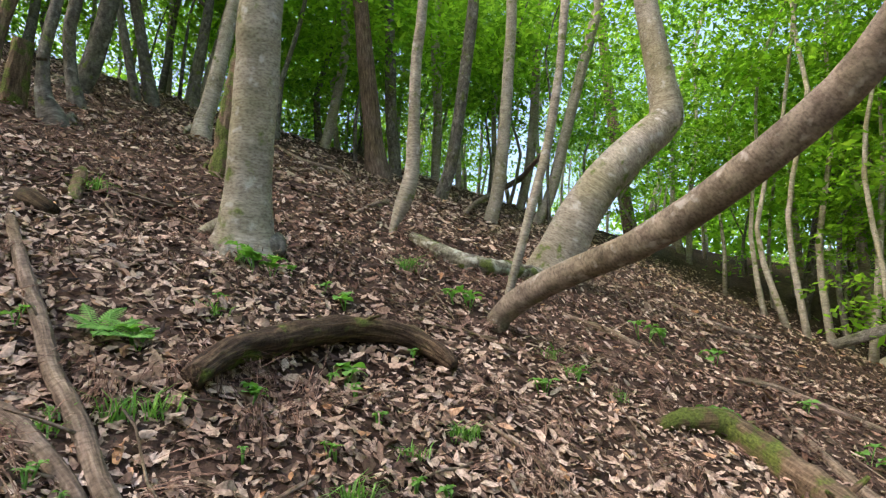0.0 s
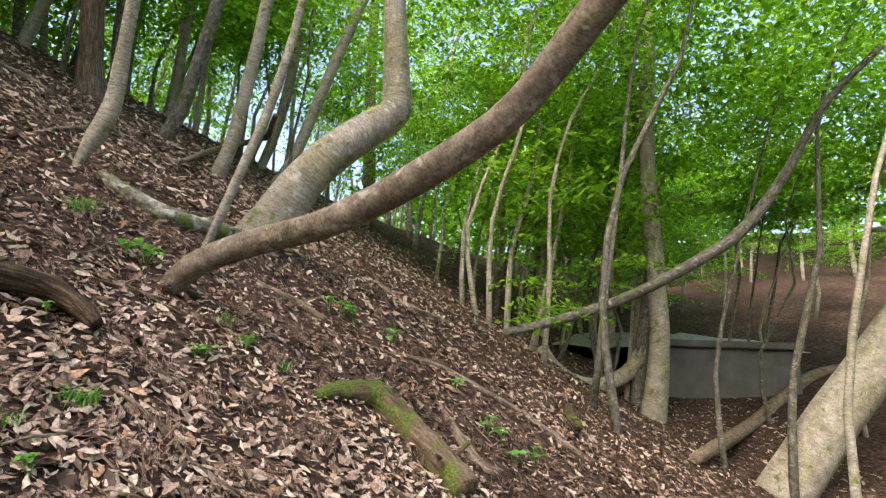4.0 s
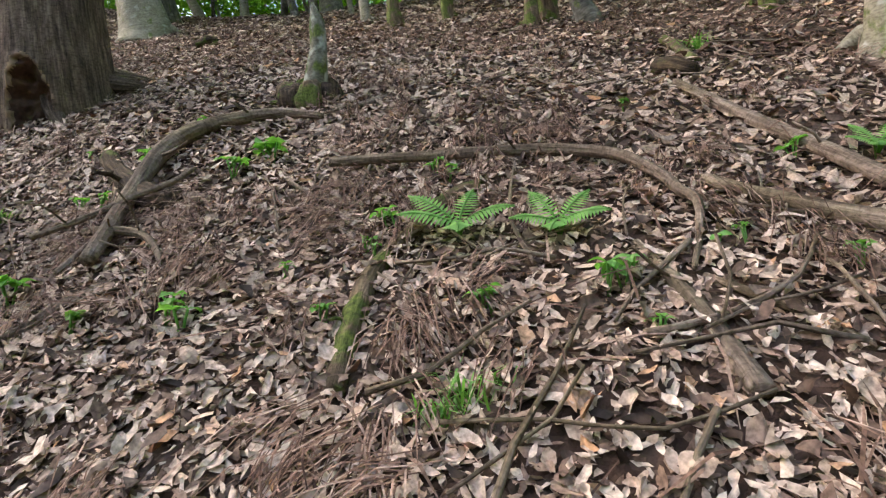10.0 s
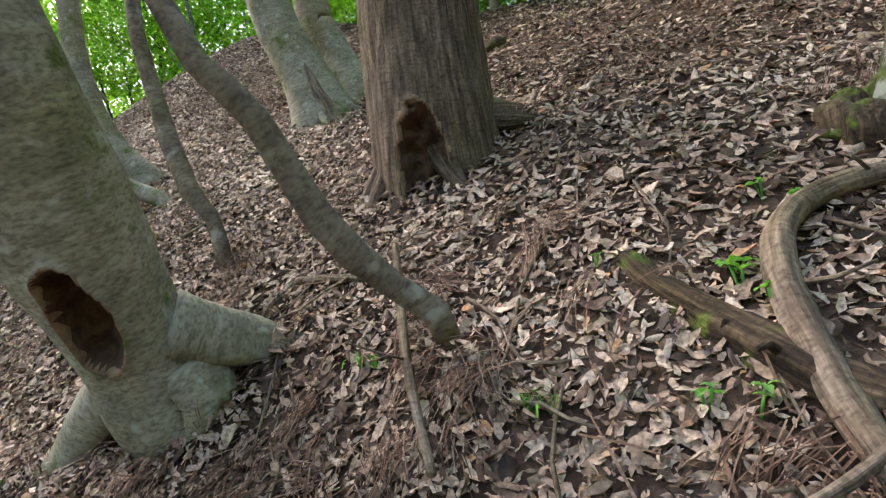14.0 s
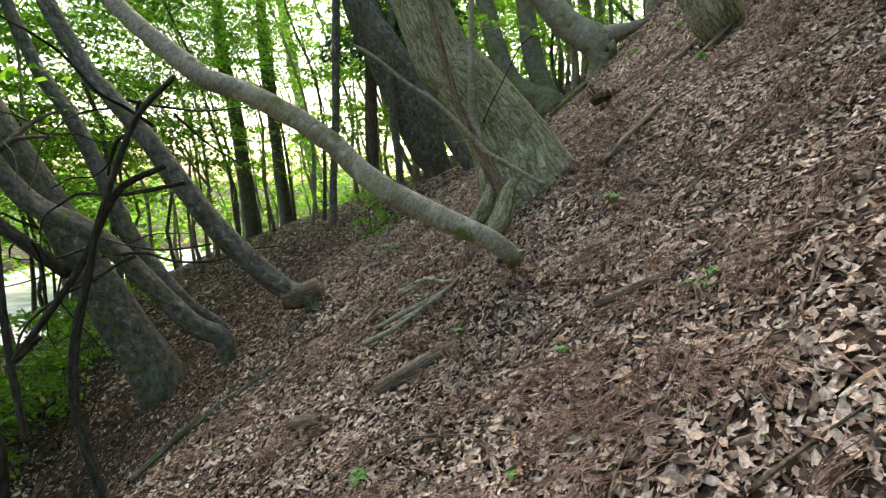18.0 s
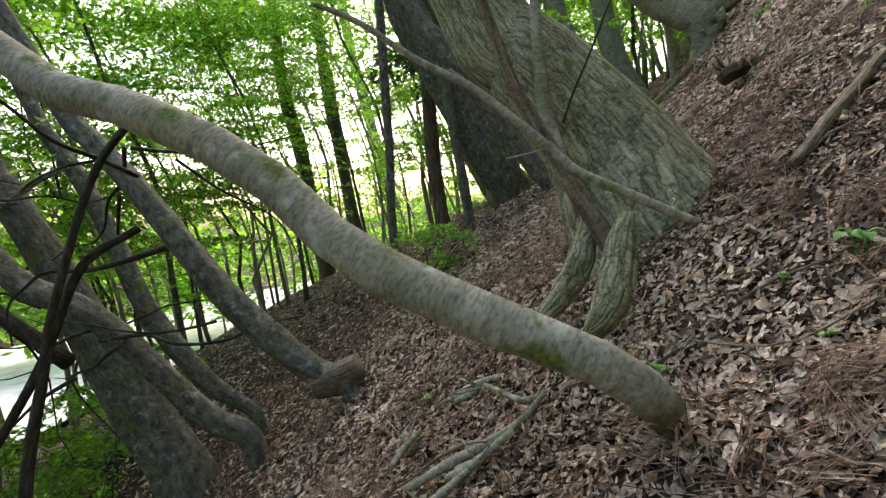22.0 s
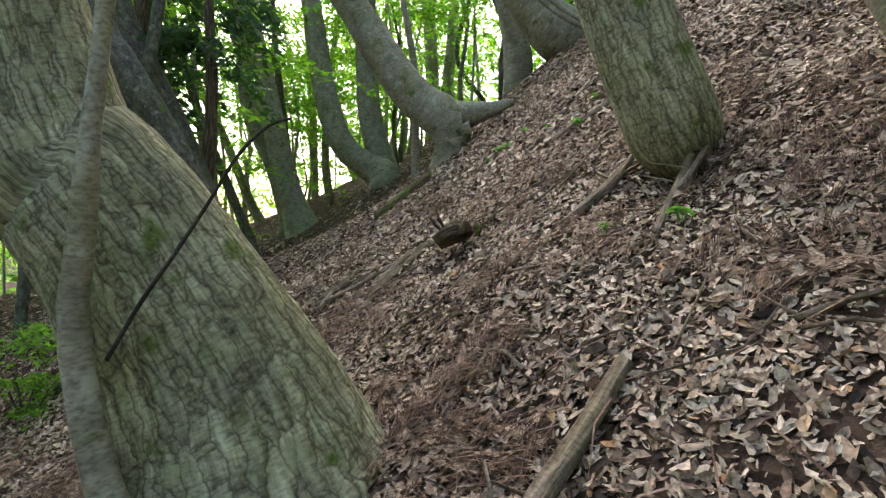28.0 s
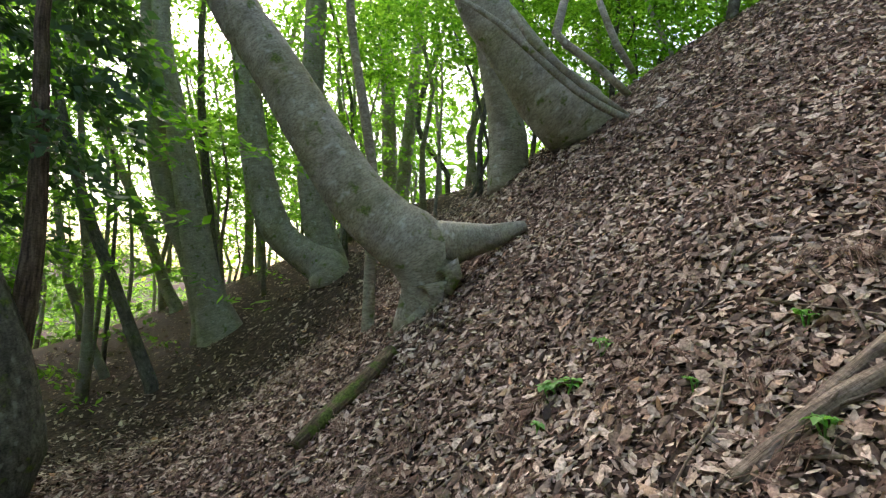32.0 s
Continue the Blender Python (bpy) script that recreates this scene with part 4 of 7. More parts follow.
tree('cedar_tree', [(-1.47, 5.66, 2.28, 0.44), (-1.48, 5.58, 2.48, 0.4), (-1.5, 5.52, 2.66, 0.365), (-1.52, 5.47, 2.95, 0.345), (-1.55, 5.42, 3.4, 0.325), (-1.57, 5.4, 3.75, 0.315)], 'thick old cedar with a dark hollow at its foot', bark='CEDAR', flare=1.1, crown='needle', cavity=((-1.6, 5.18, 2.52), (-0.15, -0.97, -0.2), 0.34, 0.13, 0.17))
tree('old_tree', [(-1.43, 14.06, 7.27, 0.589), (-1.44, 14.05, 7.59, 0.589), (-1.47, 14.0, 8.14, 0.466), (-1.52, 13.94, 8.88, 0.417)], 'thick grey trunk near the crest', bark='DARK', flare=1.3)
tree('mossy_snag', [(0.03, 4.3, 2.04, 0.085), (0.05, 4.28, 2.36, 0.085), (0.07, 4.25, 2.51, 0.072), (0.09, 4.23, 2.67, 0.056), (0.08, 4.21, 2.82, 0.046), (0.06, 4.21, 2.94, 0.01)], 'jagged broken snag with moss and rust-brown rot', bark='LICHEN', crown='', top=0)
tree('tree_stump', [(1.89, 7.88, 4.52, 0.124), (1.88, 7.87, 4.85, 0.124), (1.85, 7.84, 5.13, 0.085), (1.84, 7.79, 5.45, 0.07)], 'slim broken stump near the crest', bark='MOSSY', crown='', top=0)
tree('young_tree', [(2.65, 7.85, 4.7, 0.097), (2.64, 7.83, 5.03, 0.097), (2.61, 7.78, 5.46, 0.082), (2.58, 7.72, 5.88, 0.078)], 'grey-brown trunk standing near the crest of the slope', crown_r=3.4, bark='MOSSY')
tree('young_tree', [(2.75, 5.97, 3.66, 0.083), (2.75, 5.95, 3.98, 0.083), (2.73, 5.89, 4.39, 0.07), (2.72, 5.83, 4.8, 0.066)], 'grey-brown trunk standing near the crest of the slope', crown_r=3.4, bark='MOSSY')
tree('young_tree', [(5.47, 6.11, 4.49, 0.141), (5.47, 6.09, 4.81, 0.141), (5.46, 6.05, 5.14, 0.12), (5.48, 5.98, 5.46, 0.113)], 'grey-brown trunk standing near the crest of the slope', crown_r=3.4, bark='BEECH')
tree('young_tree', [(4.0, 4.18, 3.04, 0.096), (4.0, 4.16, 3.36, 0.096), (3.98, 4.11, 3.69, 0.081), (3.96, 4.07, 4.02, 0.076)], 'grey-brown trunk standing near the crest of the slope', crown_r=3.4, bark='MOSSY')
tree('young_tree', [(1.87, 9.17, 5.26, 0.089), (1.86, 9.16, 5.58, 0.089), (1.82, 9.1, 6.04, 0.076), (1.81, 9.04, 6.5, 0.072)], 'grey-brown trunk standing near the crest of the slope', crown_r=3.4, bark='BEECH')
tree('young_tree', [(2.1, 12.47, 7.21, 0.267), (2.09, 12.45, 7.54, 0.267), (2.05, 12.4, 8.01, 0.227), (2.02, 12.34, 8.48, 0.214)], 'grey-brown trunk standing near the crest of the slope', crown_r=3.4, bark='DARK')
tree('young_tree', [(1.75, 12.61, 7.2, 0.109), (1.74, 12.59, 7.52, 0.109), (1.71, 12.53, 8.0, 0.093), (1.7, 12.46, 8.48, 0.087)], 'grey-brown trunk standing near the crest of the slope', crown_r=3.4, bark='DARK')
tree('young_tree', [(1.39, 12.73, 7.18, 0.096), (1.37, 12.72, 7.5, 0.096), (1.25, 12.7, 8.0, 0.082), (1.13, 12.69, 8.5, 0.077)], 'grey-brown trunk standing near the crest of the slope', crown_r=3.4, bark='DARK')
tree('young_tree', [(5.26, 11.73, 7.64, 0.104), (5.25, 11.72, 7.96, 0.104), (5.23, 11.67, 8.34, 0.088), (5.23, 11.6, 8.71, 0.083)], 'grey-brown trunk standing near the crest of the slope', crown_r=3.4, bark='DARK')
tree('young_tree', [(4.11, 12.0, 7.49, 0.165), (4.1, 11.99, 7.81, 0.165), (4.06, 11.95, 8.22, 0.14), (4.05, 11.88, 8.63, 0.132)], 'grey-brown trunk standing near the crest of the slope', crown_r=3.4, bark='DARK')
tree('young_tree', [(6.07, 8.33, 5.9, 0.092), (6.04, 8.33, 6.22, 0.092), (5.93, 8.33, 6.56, 0.078), (5.8, 8.34, 6.91, 0.074)], 'grey-brown trunk standing near the crest of the slope', crown_r=3.4, bark='DARK')
tree('young_tree', [(8.11, 9.36, 7.05, 0.159), (8.09, 9.35, 7.37, 0.159), (8.05, 9.33, 7.65, 0.135), (8.03, 9.29, 7.93, 0.127)], 'grey-brown trunk standing near the crest of the slope', crown_r=3.4, bark='DARK')
tree('young_tree', [(5.84, 11.44, 7.63, 0.117), (5.83, 11.43, 7.95, 0.117), (5.81, 11.38, 8.31, 0.1), (5.79, 11.33, 8.67, 0.094)], 'grey-brown trunk standing near the crest of the slope', crown_r=3.4, bark='DARK')
tree('young_tree', [(-0.41, 15.23, 8.19, 0.135), (-0.46, 15.24, 8.5, 0.135), (-0.7, 15.27, 9.06, 0.115), (-0.93, 15.3, 9.62, 0.108)], 'grey-brown trunk standing near the crest of the slope', crown_r=3.4, bark='BEECH')
tree('young_tree', [(0.5, 14.68, 8.16, 0.108), (0.49, 14.66, 8.49, 0.108), (0.46, 14.6, 8.97, 0.091), (0.44, 14.54, 9.45, 0.086)], 'grey-brown trunk standing near the crest of the slope', crown_r=3.4, bark='BEECH')
tree('young_tree', [(4.02, 12.88, 7.94, 0.135), (4.02, 12.86, 8.27, 0.135), (4.02, 12.79, 8.69, 0.115), (4.0, 12.73, 9.12, 0.108)], 'grey-brown trunk standing near the crest of the slope', crown_r=3.4, bark='DARK')
tree('young_tree', [(7.31, 7.1, 5.53, 0.087), (7.29, 7.09, 5.85, 0.087), (7.22, 7.08, 6.15, 0.074), (7.18, 7.05, 6.44, 0.07)], 'grey-brown trunk standing near the crest of the slope', crown_r=3.4, bark='DARK')
tree('young_tree', [(3.22, 5.53, 3.55, 0.136), (3.17, 5.54, 3.87, 0.136), (3.06, 5.56, 4.11, 0.08), (2.99, 5.54, 4.42, 0.056), (2.97, 5.51, 4.67, 0.056)], 'dark crooked trunk with spread roots on the slope', bark='DARK')
tree('old_tree', [(-1.42, 12.14, 6.14, 0.485), (-1.44, 12.13, 6.46, 0.485), (-1.55, 12.09, 7.05, 0.384), (-1.67, 12.08, 7.57, 0.344)], 'thick pale trunk near the crest', bark='BEECH', flare=1.3)
log('rotten_chunk', [(1.85, 3.37, 2.32, 0.048), (1.85, 3.25, 2.26, 0.058), (1.89, 3.15, 2.2, 0.039)], 'small rust-brown lump of rotten wood', bark='ROTTEN')
log('rotten_chunk', [(2.52, 3.95, 2.83, 0.037), (2.27, 3.58, 2.54, 0.046), (2.11, 3.35, 2.36, 0.037)], 'small mossy lump of rotten wood', bark='MOSSY')
log('fallen_branch', [(0.17, 3.92, 2.16, 0.015), (0.27, 3.93, 2.2, 0.02), (0.4, 3.99, 2.27, 0.024)], 'short dark stick above the hollow', bark='WOOD')
log('fallen_branch', [(-1.19, 2.93, 1.02, 0.018), (-1.09, 2.94, 1.07, 0.017), (-0.99, 2.97, 1.14, 0.016), (-0.89, 3.0, 1.19, 0.013)], 'brown stick lying across the slope', bark='WOOD')
log('fallen_branch', [(-1.17, 3.37, 1.41, 0.012), (-1.05, 3.35, 1.45, 0.013), (-0.94, 3.35, 1.5, 0.013), (-0.83, 3.37, 1.56, 0.012), (-0.71, 3.41, 1.62, 0.013), (-0.62, 3.48, 1.7, 0.011)], 'pale forked stick propped on the litter', bark='WOOD')
log('fallen_branch', [(-1.0, 3.34, 1.42, 0.014), (-0.9, 3.25, 1.41, 0.016), (-0.8, 3.17, 1.38, 0.015), (-0.75, 3.04, 1.32, 0.012), (-0.73, 2.96, 1.27, 0.011), (-0.72, 2.91, 1.23, 0.009)], 'brown curved stick on the leaf litter', bark='WOOD')
log('fallen_branch', [(-1.53, 3.37, 1.16, 0.016), (-1.44, 3.37, 1.21, 0.017), (-1.32, 3.37, 1.26, 0.016)], 'short grey branch end on the litter', bark='WOOD')
log('fallen_branch', [(-1.04, 3.11, 1.25, 0.011), (-0.99, 3.18, 1.32, 0.01), (-0.93, 3.27, 1.41, 0.009)], 'thin grey twig on the litter', bark='WOOD')
log('fallen_branch', [(-1.67, 3.74, 1.45, 0.011), (-1.72, 4.07, 1.69, 0.014), (-1.75, 4.63, 2.09, 0.013)], 'thin upright dead twig leaning on the slope')
log('buried_log', [(-1.02, 4.13, 1.95, 0.037), (-0.98, 3.96, 1.84, 0.042), (-0.92, 3.78, 1.75, 0.053), (-0.86, 3.64, 1.67, 0.062), (-0.79, 3.51, 1.6, 0.063), (-0.7, 3.41, 1.57, 0.057)], 'old grey log half buried beside the hollow', bark='ROTTEN')
log('white_stick', [(-2.19, 4.88, 2.02, 0.016), (-2.04, 4.78, 2.01, 0.019), (-1.85, 4.65, 1.99, 0.016)], 'short bleached stick on the litter', bark='WOOD')
log('root_log', [(-2.29, 6.01, 2.66, 0.023), (-2.11, 5.86, 2.64, 0.032), (-1.96, 5.71, 2.62, 0.036)], 'short brown log at the foot of the cedar', bark='WOOD')
log('rotten_chunk', [(-0.62, 9.33, 5.04, 0.064), (-0.46, 9.39, 5.14, 0.091), (-0.35, 9.53, 5.24, 0.066)], 'small dark log beside the cedar', bark='ROTTEN')
log('mossy_log', [(-0.19, 4.39, 2.37, 0.018), (-0.11, 4.28, 2.33, 0.026), (-0.02, 4.17, 2.28, 0.023)], 'short mossy log under the snag', bark='MOSSY')

# tree with the hole, and the stems round it
tree('hollow_tree', [(-2.499, 4.79, 1.286, 0.25), (-2.568, 4.674, 1.456, 0.215), (-2.632, 4.572, 1.601, 0.2), (-2.672, 4.476, 1.772, 0.192), (-2.722, 4.356, 1.986, 0.205), (-2.782, 4.236, 2.199, 0.235), (-2.841, 4.091, 2.455, 0.24), (-2.911, 3.923, 2.774, 0.235), (-2.981, 3.731, 3.156, 0.19), (-3.1, 3.442, 3.768, 0.18)], 'leaning grey beech with a torn dark hole in its trunk', bark='BEECH', cavity=((-2.701, 4.179, 1.895), (0.11, -0.88, -0.47), 0.2, 0.082, 0.12))
log('root', [(-2.7, 4.5, 1.72, 0.096), (-2.78, 4.54, 1.67, 0.099), (-2.86, 4.59, 1.6, 0.096), (-2.94, 4.63, 1.52, 0.085), (-3.03, 4.68, 1.41, 0.077), (-3.13, 4.72, 1.29, 0.075), (-3.19, 4.76, 1.19, 0.063)], '', part_of='hollow_tree')
log('root', [(-2.55, 4.42, 1.88, 0.118), (-2.42, 4.51, 1.82, 0.107), (-2.3, 4.6, 1.79, 0.089), (-2.21, 4.66, 1.75, 0.065)], '', part_of='hollow_tree')
log('cut_root', [(-2.24, 4.6, 1.77, 0.061), (-2.15, 4.61, 1.74, 0.061), (-2.1, 4.61, 1.73, 0.058)], 'pale sawn end of the root', part_of='hollow_tree', bark='WOOD')
log('root', [(-2.51, 4.47, 1.72, 0.111), (-2.44, 4.48, 1.61, 0.097), (-2.45, 4.5, 1.49, 0.08), (-2.51, 4.51, 1.39, 0.062)], '', part_of='hollow_tree')
tree('dead_sapling', [(-1.59, 4.08, 1.76, 0.04), (-1.62, 4.07, 1.84, 0.04), (-1.73, 4.03, 1.92, 0.042), (-1.84, 3.98, 2.02, 0.046), (-1.92, 3.93, 2.12, 0.045), (-1.99, 3.88, 2.25, 0.042), (-2.05, 3.82, 2.37, 0.039), (-2.11, 3.78, 2.44, 0.036), (-2.17, 3.75, 2.5, 0.033)], 'brown dead stem leaning over the litter', bark='SMOOTH', crown='', top=1.2)
tree('dead_sapling', [(-2.67, 5.46, 2.13, 0.044), (-2.74, 5.45, 2.43, 0.044), (-2.84, 5.43, 2.57, 0.055), (-2.93, 5.4, 2.85, 0.052), (-2.99, 5.37, 3.13, 0.047), (-3.05, 5.34, 3.41, 0.041)], 'curved grey-brown stem beside the hollow tree', bark='SMOOTH', top=2.5)
tree('bent_sapling', [(-3.89, 7.59, 2.94, 0.072), (-3.94, 7.59, 3.04, 0.072), (-4.31, 7.59, 3.21, 0.087), (-4.59, 7.57, 3.52, 0.087), (-4.83, 7.53, 4.05, 0.077), (-5.01, 7.46, 4.73, 0.072), (-5.08, 7.43, 5.09, 0.067)], 'bent trunk curving out from the slope', bark='BEECH')
tree('bent_sapling', [(-4.47, 8.58, 3.38, 0.146), (-4.5, 8.57, 3.49, 0.146), (-4.82, 8.56, 3.81, 0.146), (-5.06, 8.51, 4.32, 0.134), (-5.19, 8.46, 4.94, 0.122), (-5.21, 8.4, 5.49, 0.116)], 'bent pale trunk curving out from the slope', bark='BEECH')
tree('old_tree', [(-2.56, 8.72, 3.77, 0.367), (-2.6, 8.7, 4.09, 0.367), (-2.74, 8.66, 4.49, 0.281), (-2.95, 8.61, 4.94, 0.245), (-3.08, 8.58, 5.25, 0.232)], 'grey trunk beside a split stub on the shoulder', bark='BEECH', flare=1.2)
tree('old_tree', [(-2.25, 9.47, 4.27, 0.345), (-2.3, 9.45, 4.59, 0.345), (-2.47, 9.41, 5.01, 0.248), (-2.65, 9.36, 5.44, 0.221), (-2.73, 9.34, 5.65, 0.214)], 'pale trunk on the shoulder of the slope', bark='BEECH', flare=1.2)
tree('tree_stump', [(-2.51, 8.52, 3.72, 0.166), (-2.55, 8.51, 4.04, 0.166), (-2.64, 8.48, 4.28, 0.118), (-2.76, 8.44, 4.65, 0.035)], 'split pale stub of a broken trunk', bark='WOOD', crown='', top=0)

# west side of the slope
tree('leaning_tree', [(-5.42, 5.73, 1.33, 0.056), (-5.46, 5.68, 1.41, 0.061), (-5.54, 5.61, 1.48, 0.066), (-5.67, 5.53, 1.54, 0.071), (-5.8, 5.44, 1.6, 0.075), (-5.93, 5.35, 1.67, 0.076), (-6.06, 5.25, 1.75, 0.077), (-6.21, 5.15, 1.87, 0.075), (-6.38, 5.05, 2.05, 0.075), (-6.57, 4.91, 2.21, 0.075), (-6.73, 4.77, 2.32, 0.074), (-6.87, 4.66, 2.4, 0.072), (-7.05, 4.49, 2.48, 0.071)], 'mottled grey-green trunk leaning far out downhill', bark='BEECH', top=4.0, knot=(-6.2, 5.15, 1.87))
tree('maple_tree', [(-6.61, 7.55, 1.19, 0.558), (-6.66, 7.51, 1.64, 0.558), (-6.74, 7.45, 1.87, 0.49), (-6.83, 7.39, 2.1, 0.417), (-6.93, 7.31, 2.32, 0.357), (-7.04, 7.23, 2.5, 0.327), (-7.16, 7.14, 2.7, 0.3), (-7.29, 7.04, 2.87, 0.282), (-7.45, 6.92, 3.1, 0.263)], 'massive pale trunk with flaking bark leaning out from the slope', bark='PLATE')
log('root', [(-6.74, 7.47, 1.98, 0.372), (-6.56, 7.53, 1.98, 0.25), (-6.42, 7.57, 1.97, 0.15), (-6.3, 7.6, 1.92, 0.06)], '', part_of='maple_tree', bark='PLATE')
log('root', [(-6.01, 6.38, 1.85, 0.025), (-6.0, 6.32, 1.75, 0.052), (-5.98, 6.26, 1.61, 0.071), (-5.98, 6.19, 1.49, 0.064), (-5.99, 6.11, 1.42, 0.042), (-6.0, 6.06, 1.39, 0.019)], '', part_of='maple_tree', bark='PLATE')
log('root', [(-6.39, 6.57, 1.85, 0.027), (-6.37, 6.51, 1.72, 0.053), (-6.36, 6.4, 1.57, 0.059), (-6.37, 6.27, 1.45, 0.046), (-6.4, 6.16, 1.38, 0.027)], '', part_of='maple_tree', bark='PLATE')
tree('dead_sapling', [(-6.54, 7.05, 1.62, 0.042), (-6.56, 7.04, 1.68, 0.042), (-6.63, 6.99, 1.75, 0.047), (-6.71, 6.93, 1.86, 0.049), (-6.78, 6.89, 2.01, 0.047), (-6.84, 6.86, 2.18, 0.044), (-6.88, 6.83, 2.37, 0.044), (-6.9, 6.82, 2.52, 0.039), (-6.91, 6.83, 2.73, 0.035), (-6.92, 6.83, 2.87, 0.032)], 'thin pale stem rising in front of the massive trunk', bark='BEECH', crown='', top=1.5)
tree('dead_sapling', [(-6.23, 6.56, 1.63, 0.054), (-6.24, 6.55, 1.67, 0.054), (-6.29, 6.5, 1.81, 0.044), (-6.35, 6.45, 1.95, 0.04), (-6.4, 6.4, 2.1, 0.036), (-6.46, 6.35, 2.25, 0.034), (-6.5, 6.31, 2.37, 0.031), (-6.53, 6.27, 2.47, 0.029)], 'brown barkless dead trunk with flaking wood', bark='WOOD', crown='', top=1.5)
log('dead_branch', [(-5.67, 6.32, 1.81, 0.014), (-5.74, 6.25, 1.86, 0.018), (-5.85, 6.15, 1.94, 0.02), (-5.97, 6.04, 2.03, 0.02), (-6.05, 5.98, 2.13, 0.02), (-6.15, 5.89, 2.26, 0.019), (-6.26, 5.8, 2.39, 0.017), (-6.41, 5.66, 2.52, 0.015), (-6.58, 5.5, 2.7, 0.014), (-6.7, 5.38, 2.79, 0.012)], 'long grey dead branch sticking out of the slope', bark='BEECH')
tree('old_tree', [(-12.41, 11.39, 1.73, 0.2), (-12.44, 11.37, 2.05, 0.2), (-12.5, 11.32, 2.33, 0.36), (-12.69, 11.13, 3.0, 0.42), (-12.93, 10.88, 3.73, 0.41), (-13.23, 10.56, 4.56, 0.38), (-13.47, 10.3, 5.19, 0.36), (-13.6, 10.17, 5.71, 0.34)], 'dark grey leaning trunk farther along the slope', bark='DARK')
tree('cedar_tree', [(-14.1, 11.06, 1.03, 0.179), (-14.11, 11.06, 1.35, 0.179), (-14.19, 11.03, 1.97, 0.157), (-14.28, 11.02, 2.99, 0.146), (-14.35, 11.07, 4.22, 0.135), (-14.43, 11.2, 6.12, 0.123)], 'slim reddish cedar trunk with green branches', bark='CEDAR', crown='needle')
tree('young_tree', [(-25.86, 14.92, 0.1, 0.297), (-25.88, 14.91, 0.42, 0.297), (-26.17, 14.76, 2.5, 0.275), (-26.49, 14.62, 5.05, 0.252), (-26.85, 14.47, 8.05, 0.229), (-27.08, 14.49, 10.81, 0.206)], 'slender grey young tree rising from the slope', bark='DARK')
tree('young_tree', [(-25.02, 13.0, -0.1, 0.317), (-25.04, 12.99, 0.22, 0.317), (-25.35, 12.82, 2.36, 0.296), (-25.68, 12.64, 4.72, 0.275), (-26.07, 12.37, 7.08, 0.232), (-26.35, 12.37, 10.27, 0.19)], 'slender grey young tree rising from the slope', bark='DARK')
tree('young_tree', [(-43.68, 27.45, 0.06, 0.442), (-43.7, 27.43, 0.38, 0.442), (-44.52, 26.79, 4.53, 0.487), (-45.35, 26.23, 9.48, 0.442), (-46.17, 25.67, 14.42, 0.398), (-46.73, 25.43, 18.89, 0.398)], 'slender grey young tree rising from the slope', bark='DARK')
tree('young_tree', [(-13.52, 9.51, 1.42, 0.079), (-13.53, 9.52, 1.75, 0.079), (-13.57, 9.61, 2.92, 0.079), (-13.64, 9.67, 4.21, 0.079), (-13.71, 9.74, 5.68, 0.079)], 'slender grey young tree rising from the slope', bark='DARK')
tree('young_tree', [(-12.48, 10.43, 1.99, 0.085), (-12.5, 10.42, 2.31, 0.085), (-12.62, 10.37, 3.27, 0.085), (-12.71, 10.36, 4.32, 0.076), (-12.75, 10.45, 5.46, 0.076)], 'slender grey young tree rising from the slope', bark='DARK')
tree('leaning_tree', [(-11.43, 5.48, -1.31, 0.335), (-11.49, 5.44, -1.0, 0.335), (-11.69, 5.3, -0.61, 0.303), (-11.98, 5.06, -0.1, 0.287), (-12.34, 4.79, 0.57, 0.263), (-12.82, 4.45, 1.51, 0.231), (-13.32, 4.08, 2.45, 0.207), (-13.69, 3.8, 3.16, 0.199), (-13.89, 3.66, 3.55, 0.191)], 'grey trunk leaning downhill over the river', bark='DARK')
tree('leaning_tree', [(-9.28, 6.63, 0.11, 0.12), (-9.35, 6.55, 0.37, 0.12), (-9.57, 6.3, 0.53, 0.133), (-9.83, 6.04, 0.83, 0.146), (-10.15, 5.74, 1.26, 0.14), (-10.47, 5.47, 1.78, 0.126), (-10.83, 5.17, 2.37, 0.113), (-11.14, 4.9, 2.83, 0.106), (-11.4, 4.67, 3.22, 0.1)], 'dark trunk leaning downhill from a cut stump', bark='DARK')
tree('leaning_tree', [(-11.07, 6.22, -0.48, 0.079), (-11.14, 6.14, -0.21, 0.079), (-11.47, 5.79, 0.1, 0.103), (-11.83, 5.47, 0.61, 0.119), (-12.12, 5.24, 1.12, 0.119), (-12.49, 5.02, 1.97, 0.111), (-12.86, 4.76, 2.76, 0.103), (-13.26, 4.46, 3.46, 0.095)], 'slim dark trunk leaning downhill', bark='DARK')
tree('leaning_tree', [(-10.3, 5.92, -0.43, 0.129), (-10.37, 5.83, -0.17, 0.129), (-10.59, 5.55, 0.02, 0.129), (-10.91, 5.16, 0.55, 0.129), (-11.16, 4.86, 0.95, 0.129), (-11.41, 4.54, 1.25, 0.129), (-11.73, 4.13, 1.51, 0.129)], 'grey trunk leaning low over the river', bark='DARK', top=3.0)
log('surface_root', [(-6.66, 5.58, 0.71, 0.019), (-6.52, 5.74, 0.83, 0.023), (-6.4, 5.88, 0.92, 0.021), (-6.32, 5.98, 1.0, 0.014)], 'pale bare root running over the slope', bark='BEECH')
log('surface_root', [(-7.2, 6.24, 0.96, 0.02), (-7.07, 6.32, 1.05, 0.025), (-6.88, 6.37, 1.13, 0.018)], 'pale bare root running over the slope', bark='BEECH')
